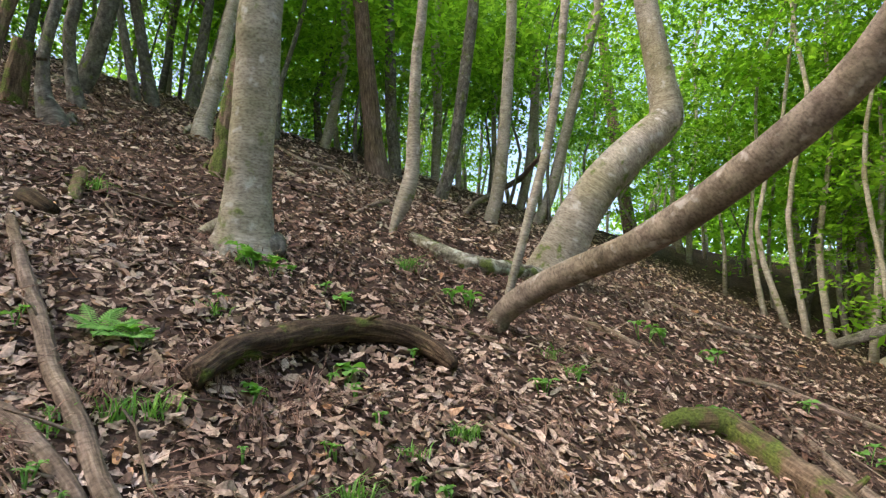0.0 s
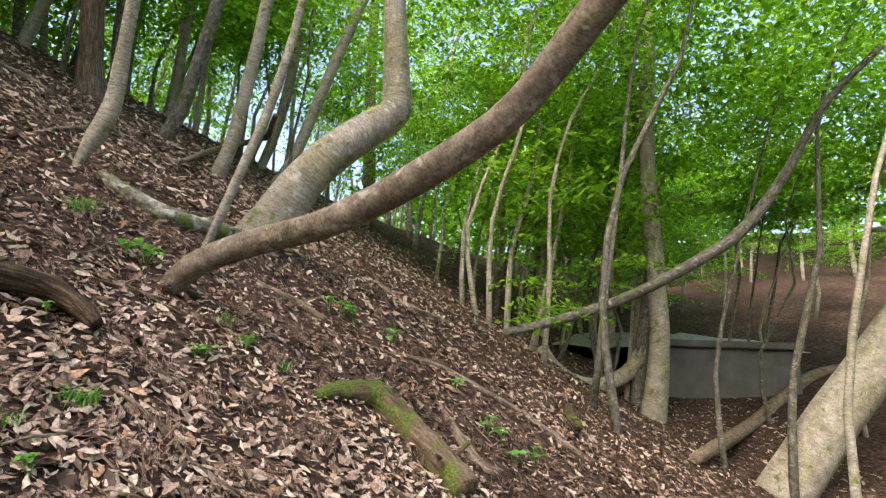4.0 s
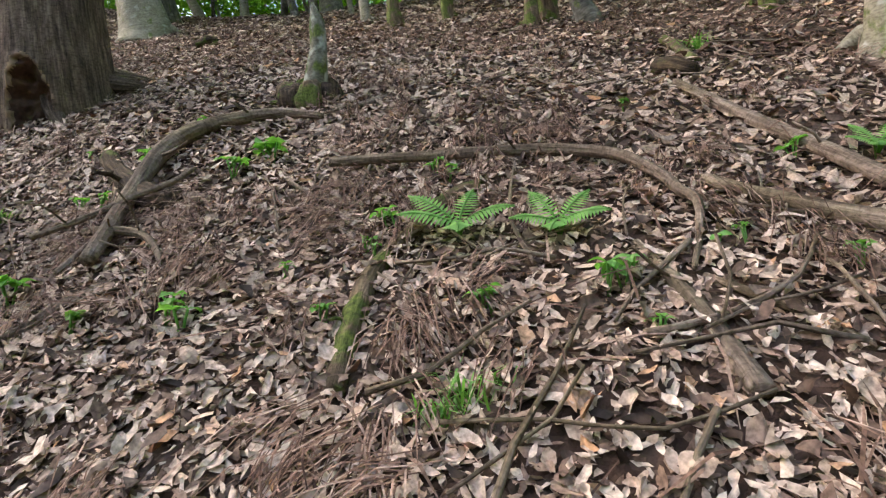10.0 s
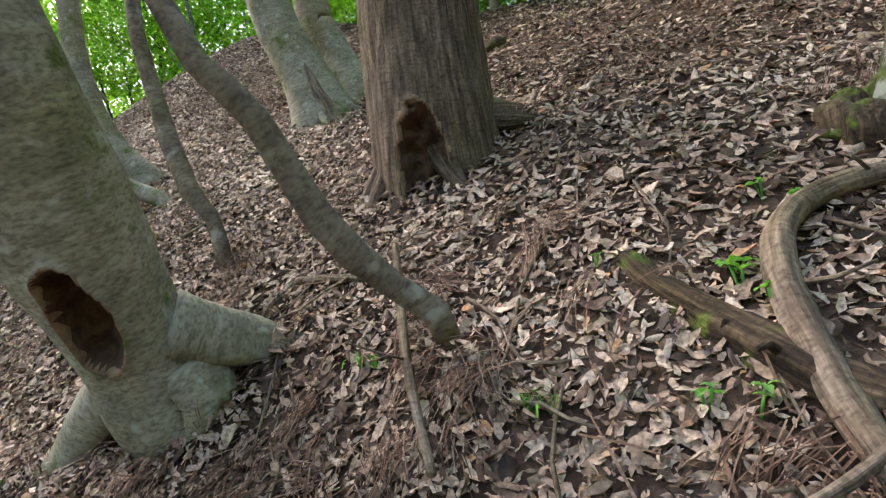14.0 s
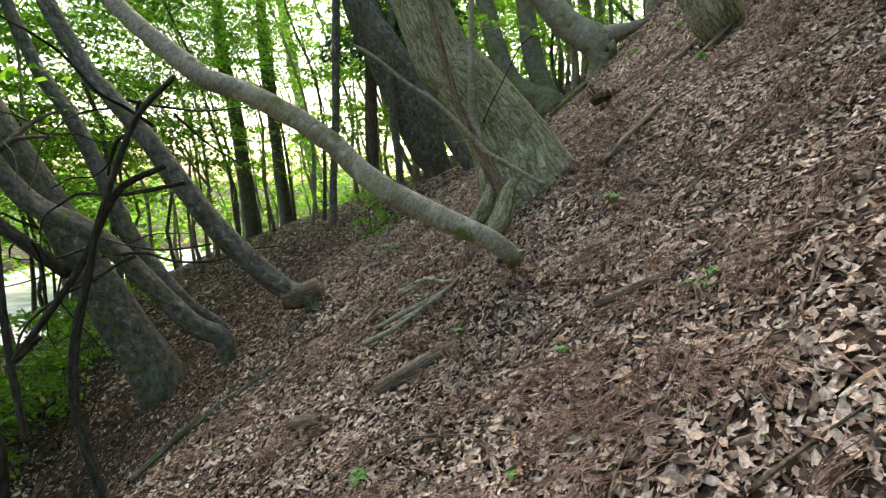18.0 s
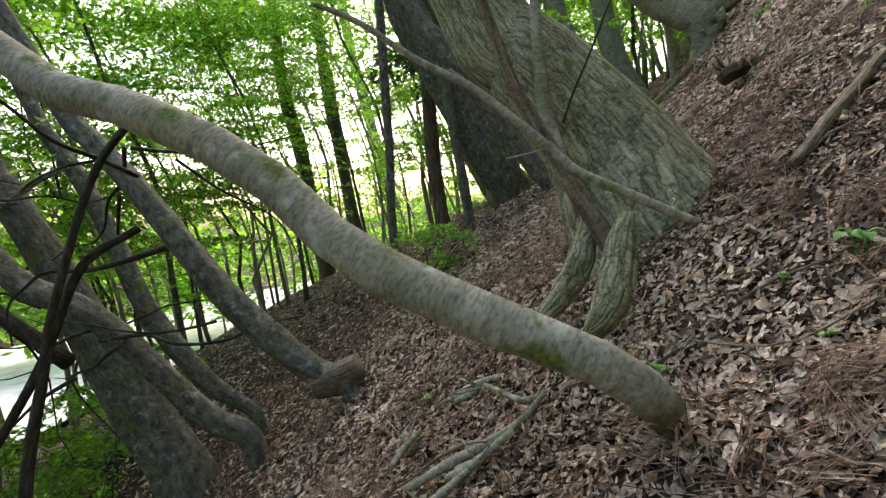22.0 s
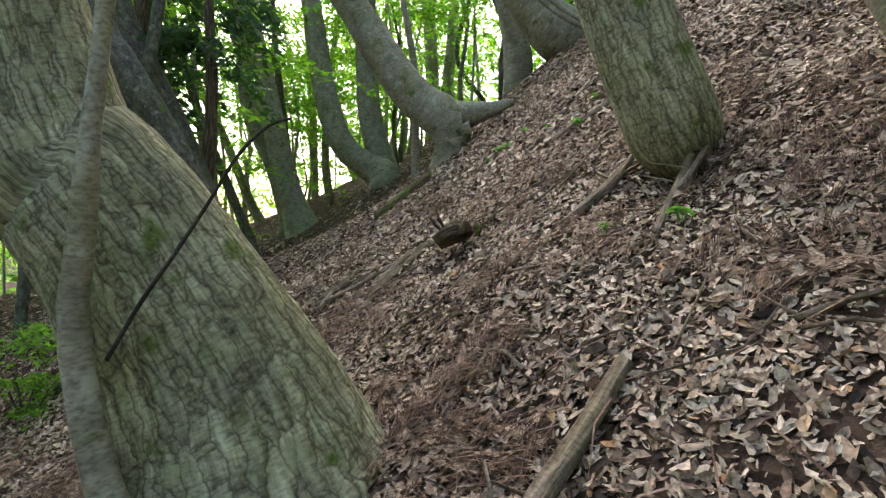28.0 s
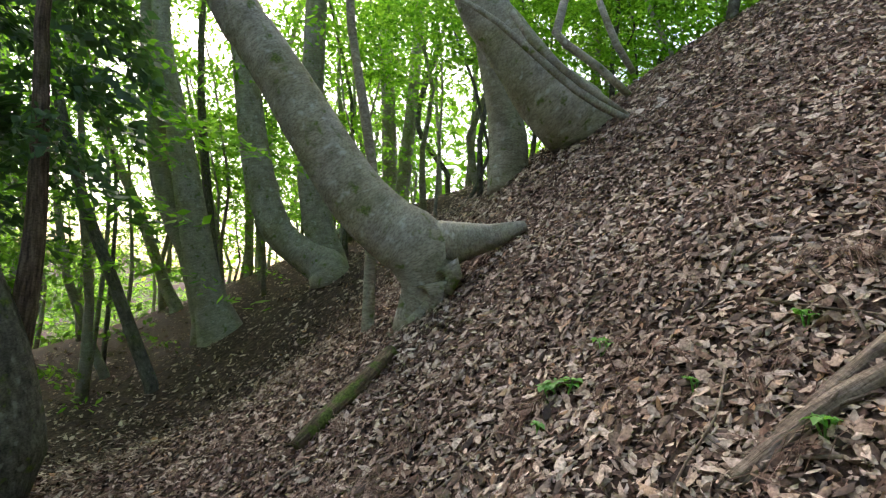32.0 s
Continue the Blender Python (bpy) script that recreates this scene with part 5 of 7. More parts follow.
log('surface_root', [(-6.77, 6.15, 1.02, 0.015), (-6.39, 6.07, 1.05, 0.015), (-6.33, 6.13, 1.09, 0.011)], 'pale bare root running over the slope', bark='BEECH')
log('surface_root', [(-6.95, 5.66, 0.68, 0.014), (-6.98, 5.78, 0.75, 0.017), (-6.99, 5.88, 0.8, 0.012)], 'pale bare root running over the slope', bark='BEECH')
log('surface_root', [(-6.52, 5.76, 0.84, 0.017), (-6.41, 5.87, 0.92, 0.019), (-6.33, 5.99, 1.0, 0.017), (-6.31, 6.13, 1.1, 0.012)], 'pale bare root running over the slope', bark='BEECH')
log('surface_root', [(-7.16, 6.23, 0.97, 0.018), (-7.03, 6.33, 1.06, 0.02), (-6.96, 6.39, 1.12, 0.015)], 'pale bare root running over the slope', bark='BEECH')
log('surface_root', [(-6.48, 5.68, 0.79, 0.017), (-6.38, 5.78, 0.87, 0.02), (-6.31, 5.93, 0.98, 0.017)], 'pale bare root running over the slope', bark='BEECH')
log('surface_root', [(-6.63, 5.43, 0.62, 0.018), (-6.44, 5.56, 0.74, 0.02), (-6.39, 5.74, 0.84, 0.014)], 'pale bare root running over the slope', bark='BEECH')
bare_shrub(-19.37, 2.04, 2.2)
bare_shrub(-14.34, 3.57, 2.0)
bare_shrub(-12.88, 4.59, 1.6)
bare_shrub(-31.82, 2.10, 2.4)
log('cut_stump', [(-9.56, 6.29, 0.46, 0.133), (-9.42, 6.51, 0.52, 0.16), (-9.32, 6.67, 0.58, 0.173)], 'pale sawn stump end on the slope', bark='WOOD')
log('vine', [(-9.04, 4.21, -1.37, 0.044), (-9.21, 4.13, -0.92, 0.044), (-9.42, 4.05, -0.33, 0.044), (-9.53, 4.1, 0.26, 0.044), (-9.58, 4.27, 0.95, 0.038), (-9.62, 4.37, 1.38, 0.033), (-9.61, 4.74, 2.39, 0.033), (-9.46, 5.1, 2.87, 0.027)], 'dark leafless vine hanging over the slope edge', bark='VINE')
log('vine', [(-10.59, 3.49, -1.86, 0.089), (-10.77, 3.53, -1.02, 0.07), (-11.05, 3.27, -0.64, 0.064), (-11.36, 2.95, -0.3, 0.064), (-11.55, 2.78, -0.02, 0.057)], 'dark leafless vine hanging over the slope edge', bark='VINE')
log('vine', [(-9.2, 3.18, -1.39, 0.025), (-9.45, 3.18, -0.36, 0.025), (-9.69, 3.26, 0.82, 0.025), (-9.79, 3.46, 1.79, 0.025), (-9.99, 3.52, 2.77, 0.025)], 'dark leafless vine hanging over the slope edge', bark='VINE')
log('vine', [(-10.1, 3.72, -0.83, 0.035), (-10.41, 3.66, 0.21, 0.035), (-10.66, 3.66, 1.25, 0.035), (-10.92, 3.71, 2.41, 0.029), (-11.0, 3.8, 2.98, 0.029)], 'dark leafless vine hanging over the slope edge', bark='VINE')
log('vine', [(-12.92, 3.2, 2.02, 0.102), (-12.6, 3.51, 1.63, 0.102), (-12.24, 3.87, 1.2, 0.094), (-11.68, 4.45, 0.63, 0.094)], 'dark leafless vine hanging over the slope edge', bark='VINE')
log('vine', [(-9.92, 3.88, 0.27, 0.028), (-10.02, 3.67, 0.05, 0.034), (-9.9, 4.0, 0.55, 0.034), (-9.82, 4.29, 1.04, 0.034), (-9.76, 4.6, 1.7, 0.034), (-9.55, 5.0, 1.97, 0.028)], 'dark leafless vine hanging over the slope edge', bark='VINE')
log('vine', [(-6.81, 6.88, 2.36, 0.007), (-6.77, 6.94, 2.53, 0.007), (-6.73, 7.0, 2.67, 0.007), (-6.68, 7.06, 2.83, 0.006), (-6.63, 7.12, 3.0, 0.006), (-6.58, 7.18, 3.1, 0.005), (-6.53, 7.22, 3.13, 0.005)], 'black thin vine hooked round the massive trunk', bark='VINE')
log('fallen_branch', [(-5.72, 7.14, 2.0, 0.025), (-5.68, 7.23, 2.08, 0.029), (-5.65, 7.33, 2.18, 0.032), (-5.61, 7.5, 2.31, 0.031), (-5.57, 7.74, 2.49, 0.026)], 'dark brown branch end on dry leaves', bark='WOOD')
log('fallen_branch', [(-4.73, 5.53, 1.21, 0.02), (-4.58, 5.54, 1.3, 0.022), (-4.42, 5.54, 1.39, 0.019), (-4.32, 5.53, 1.43, 0.013)], 'broken stick on the leaf litter', bark='WOOD')
log('fallen_branch', [(-5.93, 5.04, 0.55, 0.037), (-5.8, 5.17, 0.65, 0.052), (-5.74, 5.32, 0.73, 0.052), (-5.67, 5.45, 0.81, 0.036), (-5.68, 5.69, 0.93, 0.027)], 'half buried root on the slope', bark='WOOD')
log('fallen_branch', [(-6.44, 4.72, 0.25, 0.029), (-6.32, 4.76, 0.31, 0.039), (-6.19, 4.79, 0.36, 0.033)], 'small stub on the slope', bark='WOOD')
log('fallen_branch', [(-8.9, 4.37, -0.59, 0.027), (-9.0, 4.89, -0.31, 0.033), (-8.79, 5.41, 0.05, 0.034), (-8.68, 5.8, 0.31, 0.029)], 'dark branch along the slope edge', bark='DARK')
tree('ball_tree', [(-5.68, 9.42, 3.33, 0.1), (-5.72, 9.36, 3.4, 0.18), (-5.77, 9.29, 3.51, 0.235), (-5.83, 9.22, 3.66, 0.24), (-5.95, 9.14, 3.92, 0.23), (-6.15, 9.05, 4.37, 0.215), (-6.36, 8.95, 4.87, 0.205)], 'mossy flaking trunk with a rounded dark foot', bark='PLATE')
log('peg', [(-5.96, 9.36, 3.16, 0.026), (-5.96, 9.35, 3.27, 0.029), (-5.96, 9.35, 3.36, 0.023)], 'short pale peg standing in the litter', bark='WOOD')
log('fallen_branch', [(-5.66, 8.45, 2.92, 0.018), (-5.66, 8.71, 3.09, 0.022), (-5.66, 9.06, 3.32, 0.022), (-5.67, 9.5, 3.62, 0.016)], 'grey stick on the leaf litter', bark='WOOD')
log('fallen_branch', [(-6.24, 8.9, 2.95, 0.021), (-6.13, 9.0, 3.08, 0.026), (-6.05, 9.17, 3.23, 0.027), (-6.03, 9.46, 3.43, 0.023)], 'grey stick on the leaf litter', bark='WOOD')
log('fallen_branch', [(-7.4, 8.66, 2.26, 0.02), (-7.51, 9.11, 2.48, 0.026), (-7.45, 9.54, 2.78, 0.025)], 'grey stick on the leaf litter', bark='WOOD')
log('fallen_branch', [(-8.06, 9.09, 2.22, 0.018), (-8.18, 9.36, 2.33, 0.022), (-8.12, 9.48, 2.42, 0.019)], 'grey stick on the leaf litter', bark='WOOD')
log('fallen_branch', [(-6.17, 8.48, 2.71, 0.013), (-5.9, 8.42, 2.79, 0.015), (-5.65, 8.42, 2.9, 0.012)], 'grey stick on the leaf litter', bark='WOOD')
log('fallen_branch', [(-5.58, 9.38, 3.57, 0.016), (-5.62, 8.98, 3.28, 0.016), (-5.66, 8.72, 3.1, 0.016), (-5.66, 8.47, 2.93, 0.013)], 'grey-brown stick lying below the rounded trunk foot', bark='WOOD')
log('fallen_branch', [(-6.03, 9.48, 3.44, 0.023), (-6.07, 9.22, 3.25, 0.026), (-6.15, 9.02, 3.08, 0.025), (-6.23, 8.91, 2.96, 0.02)], 'grey-brown stick lying below the rounded trunk foot', bark='WOOD')
log('fallen_branch', [(-6.06, 8.44, 2.73, 0.011), (-5.82, 8.46, 2.85, 0.012), (-5.64, 8.41, 2.9, 0.009)], 'grey-brown stick lying below the rounded trunk foot', bark='WOOD')
log('fallen_branch', [(-8.19, 9.2, 2.23, 0.022), (-7.87, 9.24, 2.4, 0.025), (-7.66, 9.42, 2.6, 0.025), (-7.5, 9.55, 2.77, 0.019)], 'grey-brown stick lying below the rounded trunk foot', bark='WOOD')
log('mossy_stump', [(-7.15, 9.15, 2.79, 0.045), (-7.1, 9.2, 2.85, 0.058), (-7.02, 9.32, 2.9, 0.05)], 'small rotten stump capped with green moss over a dark burrow', bark='ROTTEN')
log('fallen_branch', [(-7.15, 10.37, 3.51, 0.019), (-6.95, 10.52, 3.74, 0.025), (-6.74, 10.66, 3.97, 0.028), (-6.52, 10.82, 4.2, 0.032), (-6.38, 10.88, 4.31, 0.023)], 'long stick lying along the slope', bark='WOOD')
log('fallen_branch', [(-7.63, 9.15, 2.43, 0.033), (-7.6, 9.29, 2.54, 0.036), (-7.57, 9.47, 2.67, 0.032), (-7.49, 9.58, 2.77, 0.023)], 'pale branch lying down the slope', bark='WOOD')
log('fallen_branch', [(-8.29, 9.31, 2.23, 0.024), (-8.3, 9.51, 2.34, 0.031), (-8.21, 9.63, 2.45, 0.026)], 'short dark branch on the slope', bark='WOOD')
tree('bent_tree', [(-9.58, 13.01, 3.9, 0.185), (-9.57, 13.01, 3.96, 0.185), (-9.48, 13.03, 4.28, 0.257), (-9.56, 12.95, 4.55, 0.319), (-9.83, 12.8, 4.72, 0.288), (-10.1, 12.64, 4.95, 0.272), (-10.33, 12.5, 5.25, 0.257), (-10.56, 12.34, 5.6, 0.247), (-10.79, 12.19, 5.96, 0.231), (-11.04, 12.03, 6.31, 0.221), (-11.25, 11.89, 6.61, 0.216)], 'grey beech bending out of the slope with a clawed foot', bark='BEECH')
log('root', [(-9.45, 13.01, 4.6, 0.247), (-9.23, 13.11, 4.68, 0.175), (-9.0, 13.22, 4.76, 0.113), (-8.73, 13.34, 4.9, 0.046)], '', part_of='bent_tree')
log('root', [(-9.36, 12.91, 4.29, 0.2), (-9.33, 12.95, 4.14, 0.12), (-9.5, 12.88, 3.92, 0.08), (-9.69, 12.81, 3.75, 0.04)], '', part_of='bent_tree')
log('root', [(-9.24, 12.85, 4.44, 0.127), (-9.17, 12.89, 4.35, 0.078), (-9.22, 12.88, 4.2, 0.049)], '', part_of='bent_tree')
tree('old_tree', [(-8.79, 15.68, 6.37, 0.485), (-8.82, 15.66, 6.49, 0.485), (-9.03, 15.53, 6.71, 0.514), (-9.35, 15.35, 6.97, 0.441), (-9.63, 15.16, 7.33, 0.367), (-9.89, 15.0, 7.66, 0.338), (-10.18, 14.81, 8.06, 0.316)], 'thick grey trunk leaning from the shoulder', bark='BEECH')
tree('old_tree', [(-10.14, 16.34, 6.35, 0.29), (-10.17, 16.31, 6.67, 0.29), (-10.25, 16.23, 7.05, 0.247), (-10.38, 16.12, 7.55, 0.23), (-10.5, 16.0, 8.04, 0.213), (-10.62, 15.87, 8.7, 0.196)], 'grey trunk behind the thick leaning one', bark='BEECH')
tree('leaning_tree', [(-10.32, 10.42, 1.75, 0.095), (-10.37, 10.38, 2.05, 0.095), (-10.51, 10.29, 2.3, 0.133), (-10.73, 10.14, 2.75, 0.157), (-10.99, 9.96, 3.25, 0.162), (-11.26, 9.77, 3.74, 0.157), (-11.51, 9.6, 4.17, 0.152), (-11.72, 9.47, 4.51, 0.148), (-11.95, 9.32, 4.86, 0.143)], 'grey trunk leaning downhill below the walk', bark='DARK')
tree('twin_tree', [(-15.09, 18.93, 4.28, 0.512), (-15.19, 18.88, 4.53, 0.512), (-15.72, 18.57, 4.82, 0.384), (-16.21, 18.29, 5.2, 0.371), (-16.57, 18.03, 5.98, 0.345), (-16.85, 17.77, 7.09, 0.307), (-17.13, 17.46, 8.71, 0.281), (-17.35, 17.18, 10.34, 0.256)], 'grey twin trunk curving up from one foot', bark='BEECH')
tree('twin_tree', [(-15.32, 19.15, 4.33, 0.445), (-15.36, 19.11, 4.65, 0.445), (-15.61, 18.91, 5.4, 0.353), (-15.83, 18.7, 6.41, 0.327), (-15.96, 18.46, 8.09, 0.301), (-15.98, 18.3, 9.52, 0.262), (-16.01, 18.16, 10.69, 0.249)], 'grey twin trunk rising beside its neighbour', bark='BEECH')
tree('young_tree', [(-17.29, 18.22, 2.31, 0.597), (-17.33, 18.19, 2.62, 0.597), (-17.68, 17.92, 3.55, 0.389), (-17.99, 17.65, 4.67, 0.35), (-18.36, 17.28, 6.43, 0.285), (-18.65, 17.0, 7.69, 0.246), (-18.98, 16.69, 9.07, 0.221), (-19.11, 16.51, 10.22, 0.208)], 'straight grey trunk lower on the slope', bark='BEECH')
tree('young_tree', [(-18.07, 18.23, 2.8, 0.294), (-18.1, 18.2, 3.12, 0.294), (-18.49, 17.86, 4.53, 0.254), (-18.84, 17.6, 5.28, 0.254), (-19.21, 17.31, 6.3, 0.241), (-19.42, 17.06, 7.74, 0.214), (-19.7, 16.73, 9.57, 0.187)], 'slim trunk beside the straight one', bark='BEECH')
tree('young_tree', [(-16.41, 15.85, 1.65, 0.125), (-16.46, 15.81, 1.96, 0.125), (-16.77, 15.58, 2.67, 0.115), (-17.21, 15.24, 3.76, 0.105), (-17.78, 14.82, 5.14, 0.105), (-18.23, 14.43, 6.65, 0.094), (-18.52, 14.15, 7.96, 0.084)], 'slender grey young tree rising from the slope', bark='DARK')
tree('young_tree', [(-18.96, 16.67, 1.33, 0.11), (-19.01, 16.63, 1.64, 0.11), (-19.33, 16.4, 2.3, 0.11), (-19.66, 16.15, 3.12, 0.098), (-19.94, 15.93, 3.94, 0.086)], 'slender grey young tree rising from the slope', bark='BEECH')
tree('young_tree', [(-22.55, 21.13, 2.64, 0.214), (-22.6, 21.09, 2.94, 0.214), (-23.01, 20.81, 3.69, 0.179), (-23.96, 20.08, 6.06, 0.161), (-25.07, 19.3, 8.23, 0.161), (-26.0, 18.62, 10.24, 0.143)], 'slender grey young tree rising from the slope', bark='BEECH')
tree('young_tree', [(-18.81, 26.52, 8.28, 0.3), (-18.82, 26.5, 8.6, 0.3), (-18.98, 26.22, 10.54, 0.279), (-19.23, 25.84, 13.08, 0.257), (-19.41, 25.53, 15.19, 0.257)], 'slender grey young tree rising from the slope', bark='BEECH')
tree('young_tree', [(-18.13, 26.4, 8.38, 0.252), (-18.12, 26.39, 8.71, 0.252), (-18.04, 26.2, 10.94, 0.231), (-18.01, 25.98, 13.25, 0.21), (-18.0, 25.8, 15.14, 0.189)], 'slender grey young tree rising from the slope', bark='BEECH')
tree('young_tree', [(-10.35, 13.23, 5.06, 0.052), (-10.38, 13.2, 5.38, 0.052), (-10.49, 13.09, 5.94, 0.052), (-10.61, 12.97, 6.51, 0.046), (-10.7, 12.87, 7.07, 0.046)], 'slender grey young tree rising from the slope', bark='BEECH')
tree('young_tree', [(-23.04, 24.34, 4.08, 0.168), (-23.04, 24.32, 4.4, 0.168), (-23.18, 23.97, 7.11, 0.168), (-23.42, 23.53, 10.22, 0.168)], 'slender grey young tree rising from the slope', bark='BEECH')
tree('young_tree', [(-16.1, 26.02, 8.34, 0.099), (-16.17, 25.98, 8.63, 0.099), (-17.05, 25.41, 9.8, 0.099), (-17.16, 25.26, 10.77, 0.099), (-16.92, 25.25, 11.99, 0.099), (-16.71, 25.28, 12.8, 0.079)], 'slender grey young tree rising from the slope', bark='DARK')
tree('young_tree', [(-20.75, 22.73, 3.92, 0.167), (-20.76, 22.71, 4.24, 0.167), (-20.89, 22.53, 5.34, 0.149), (-20.91, 22.27, 7.74, 0.149)], 'slender grey young tree rising from the slope', bark='BEECH')
tree('young_tree', [(-19.16, 19.85, 2.72, 0.137), (-19.19, 19.82, 3.04, 0.137), (-19.47, 19.56, 4.22, 0.137), (-19.66, 19.34, 5.41, 0.122), (-19.97, 18.95, 7.65, 0.122)], 'slender grey young tree rising from the slope', bark='DARK')
log('dead_branch', [(-8.2, 14.86, 6.44, 0.038), (-8.5, 14.69, 6.62, 0.051), (-8.86, 14.48, 6.86, 0.051), (-9.22, 14.27, 7.16, 0.045), (-9.44, 14.13, 7.45, 0.038)], 'grey leafless stem arching out of the slope', bark='BEECH')
log('dead_branch', [(-7.88, 15.02, 6.42, 0.038), (-8.26, 14.83, 6.43, 0.051), (-8.73, 14.57, 6.66, 0.051), (-9.15, 14.32, 6.98, 0.045), (-9.57, 14.07, 7.31, 0.038), (-9.93, 13.87, 7.51, 0.032)], 'grey leafless stem arching out of the slope', bark='BEECH')
log('dead_branch', [(-8.19, 14.84, 6.67, 0.045), (-8.52, 14.64, 6.94, 0.051), (-8.97, 14.38, 7.26, 0.051), (-8.91, 14.37, 7.65, 0.045)], 'grey leafless stem arching out of the slope', bark='BEECH')
log('dead_branch', [(-8.17, 14.82, 6.92, 0.038), (-8.36, 14.69, 7.21, 0.045), (-8.57, 14.54, 7.69, 0.038)], 'grey leafless stem arching out of the slope', bark='BEECH')
log('fallen_branch', [(-6.98, 10.44, 3.68, 0.038), (-6.88, 10.51, 3.8, 0.039), (-6.77, 10.59, 3.91, 0.038), (-6.67, 10.63, 4.0, 0.036), (-6.57, 10.66, 4.08, 0.034)], 'pale barkless branch lying on the slope', bark='WOOD')
log('mossy_log', [(-9.59, 11.6, 3.04, 0.049), (-9.56, 11.82, 3.2, 0.065), (-9.46, 12.05, 3.42, 0.071), (-9.41, 12.4, 3.69, 0.057)], 'rotten branch covered in yellow-green moss', bark='MOSSY')
log('fallen_branch', [(-9.49, 11.25, 2.82, 0.021), (-9.44, 11.38, 2.93, 0.024), (-9.36, 11.45, 3.01, 0.021)], 'thin stick on the slope', bark='WOOD')
log('fallen_branch', [(-7.81, 10.73, 3.39, 0.016), (-7.79, 10.84, 3.48, 0.02), (-7.76, 10.94, 3.58, 0.017)], 'thin pale stick on the slope', bark='WOOD')
tree('cedar_tree', [(-12.75, 11.46, 2.25, 0.102), (-12.72, 11.43, 3.55, 0.102), (-12.68, 11.38, 4.27, 0.087), (-12.69, 11.28, 5.13, 0.077), (-12.72, 11.19, 5.89, 0.066), (-12.73, 11.13, 6.4, 0.061)], 'dark cedar with drooping needle branches below the slope', bark='CEDAR', crown='needle')

# thin dark branches reaching out from the leaning trunks over the bank
brng = np.random.RandomState(91)
for k in range(22):
    p = np.array([brng.uniform(-13.2, -9.3), brng.uniform(3.6, 5.6), brng.uniform(0.4, 3.0)])
    d = np.array([brng.uniform(-0.8, 0.5), brng.uniform(-0.9, 0.4), brng.uniform(-0.35, 0.5)])
    q, r = [], brng.uniform(0.012, 0.026)
    for j in range(7):
        q.append((*p, r * (1 - 0.12 * j)))
        d = d / np.linalg.norm(d) + brng.normal(0, 0.22, 3)
        p = p + d / np.linalg.norm(d) * brng.uniform(0.25, 0.45)
    log('dead_branch', q, 'thin dark crooked branch reaching over the river bank', bark='VINE')

BUSH = []


def bush(x, y, size):
    """A low leafy shrub: thin stems under small flat sprays of leaves."""
    seed = nextseed()
    rng = np.random.RandomState(seed)
    z = ground_z(x, y)
    root = empty_at("green_bush", x, y, z)
    tagged(root, "low leafy green bush on the river bank", "bush")
    for k in range(6):
        ang = rng.uniform(0, 6.28)
        e = np.array([math.cos(ang), math.sin(ang), 1.1]) * size * rng.uniform(0.4, 0.8)
        v, f, uv = tube([(0, 0, -0.2, 0.012), (*(e * 0.5 + rng.normal(0, 0.05, 3)), 0.009), (*e, 0.005)], 6, 0.1, 0.06, seed + k)
        mesh_object("stem", v, f, BARK["DARK"], root, "", uv)
    BUSH.append((root, size, seed))


for x, y, size in ((-12.4, 3.0, 1.0), (-13.6, 3.9, 1.1), (-11.4, 2.3, 0.9), (-14.9, 4.6, 1.2), (-13.0, 2.0, 1.1), (-15.8, 3.4, 1.3), (-9.9, 2.2, 0.8), (-17.0, 5.4, 1.3), (-10.6, 8.4, 0.6), (-14.8, 2.6, 1.2)):
    bush(x, y, size)

# small plants
fern(0.14, 2.55, 0.18)
fern(0.38, 2.36, 0.14)
fern(1.49, 2.12, 0.128)
fern(1.57, 2.00, 0.114)
fern(1.51, 2.06, 0.108)
herb(-0.02, 2.76, 0.090)
herb(-0.13, 2.66, 0.065)
herb(-0.70, 2.67, 0.110)
herb(-0.32, 2.41, 0.068)
herb(0.04, 2.22, 0.076)
herb(0.34, 2.06, 0.113)
herb(0.28, 1.89, 0.073)
herb(0.60, 2.01, 0.072)
herb(0.70, 2.00, 0.058)
herb(0.81, 1.80, 0.060)
herb(0.85, 1.61, 0.061)
herb(0.97, 1.54, 0.073)
herb(0.99, 1.45, 0.050)
herb(-0.31, 3.53, 0.142)
herb(-0.47, 3.49, 0.099)
herb(-0.81, 3.89, 0.107)
herb(-0.56, 4.13, 0.076)
herb(0.26, 2.98, 0.082)
herb(1.29, 2.26, 0.087)
herb(2.56, 2.31, 0.200)
herb(2.58, 2.46, 0.180)
herb(2.63, 2.24, 0.142)
herb(2.08, 2.08, 0.084)
herb(1.23, 3.00, 0.071)
herb(1.57, 1.96, 0.130)
herb(2.65, 2.28, 0.151)
herb(2.77, 2.22, 0.138)
herb(2.58, 2.43, 0.135)
herb(2.80, 1.84, 0.147)
herb(3.74, 1.43, 0.257)
herb(3.68, 1.52, 0.158)
herb(2.25, 1.47, 0.166)
herb(2.16, 1.50, 0.112)
herb(1.74, 1.55, 0.106)
herb(1.99, 1.14, 0.060)
herb(3.10, 0.80, 0.090)
herb(3.46, 0.67, 0.131)
herb(3.96, -0.07, 0.202)
herb(5.12, 0.44, 0.214)
herb(5.45, 0.26, 0.248)
herb(1.69, 1.16, 0.056)
herb(1.46, 1.31, 0.043)
herb(2.14, 1.34, 0.059)
herb(2.83, 2.01, 0.102)
herb(2.68, 1.33, 0.087)
herb(1.88, 0.80, 0.091)
herb(3.12, 0.77, 0.138)
herb(4.65, -1.06, 0.268)
herb(4.70, -0.93, 0.189)
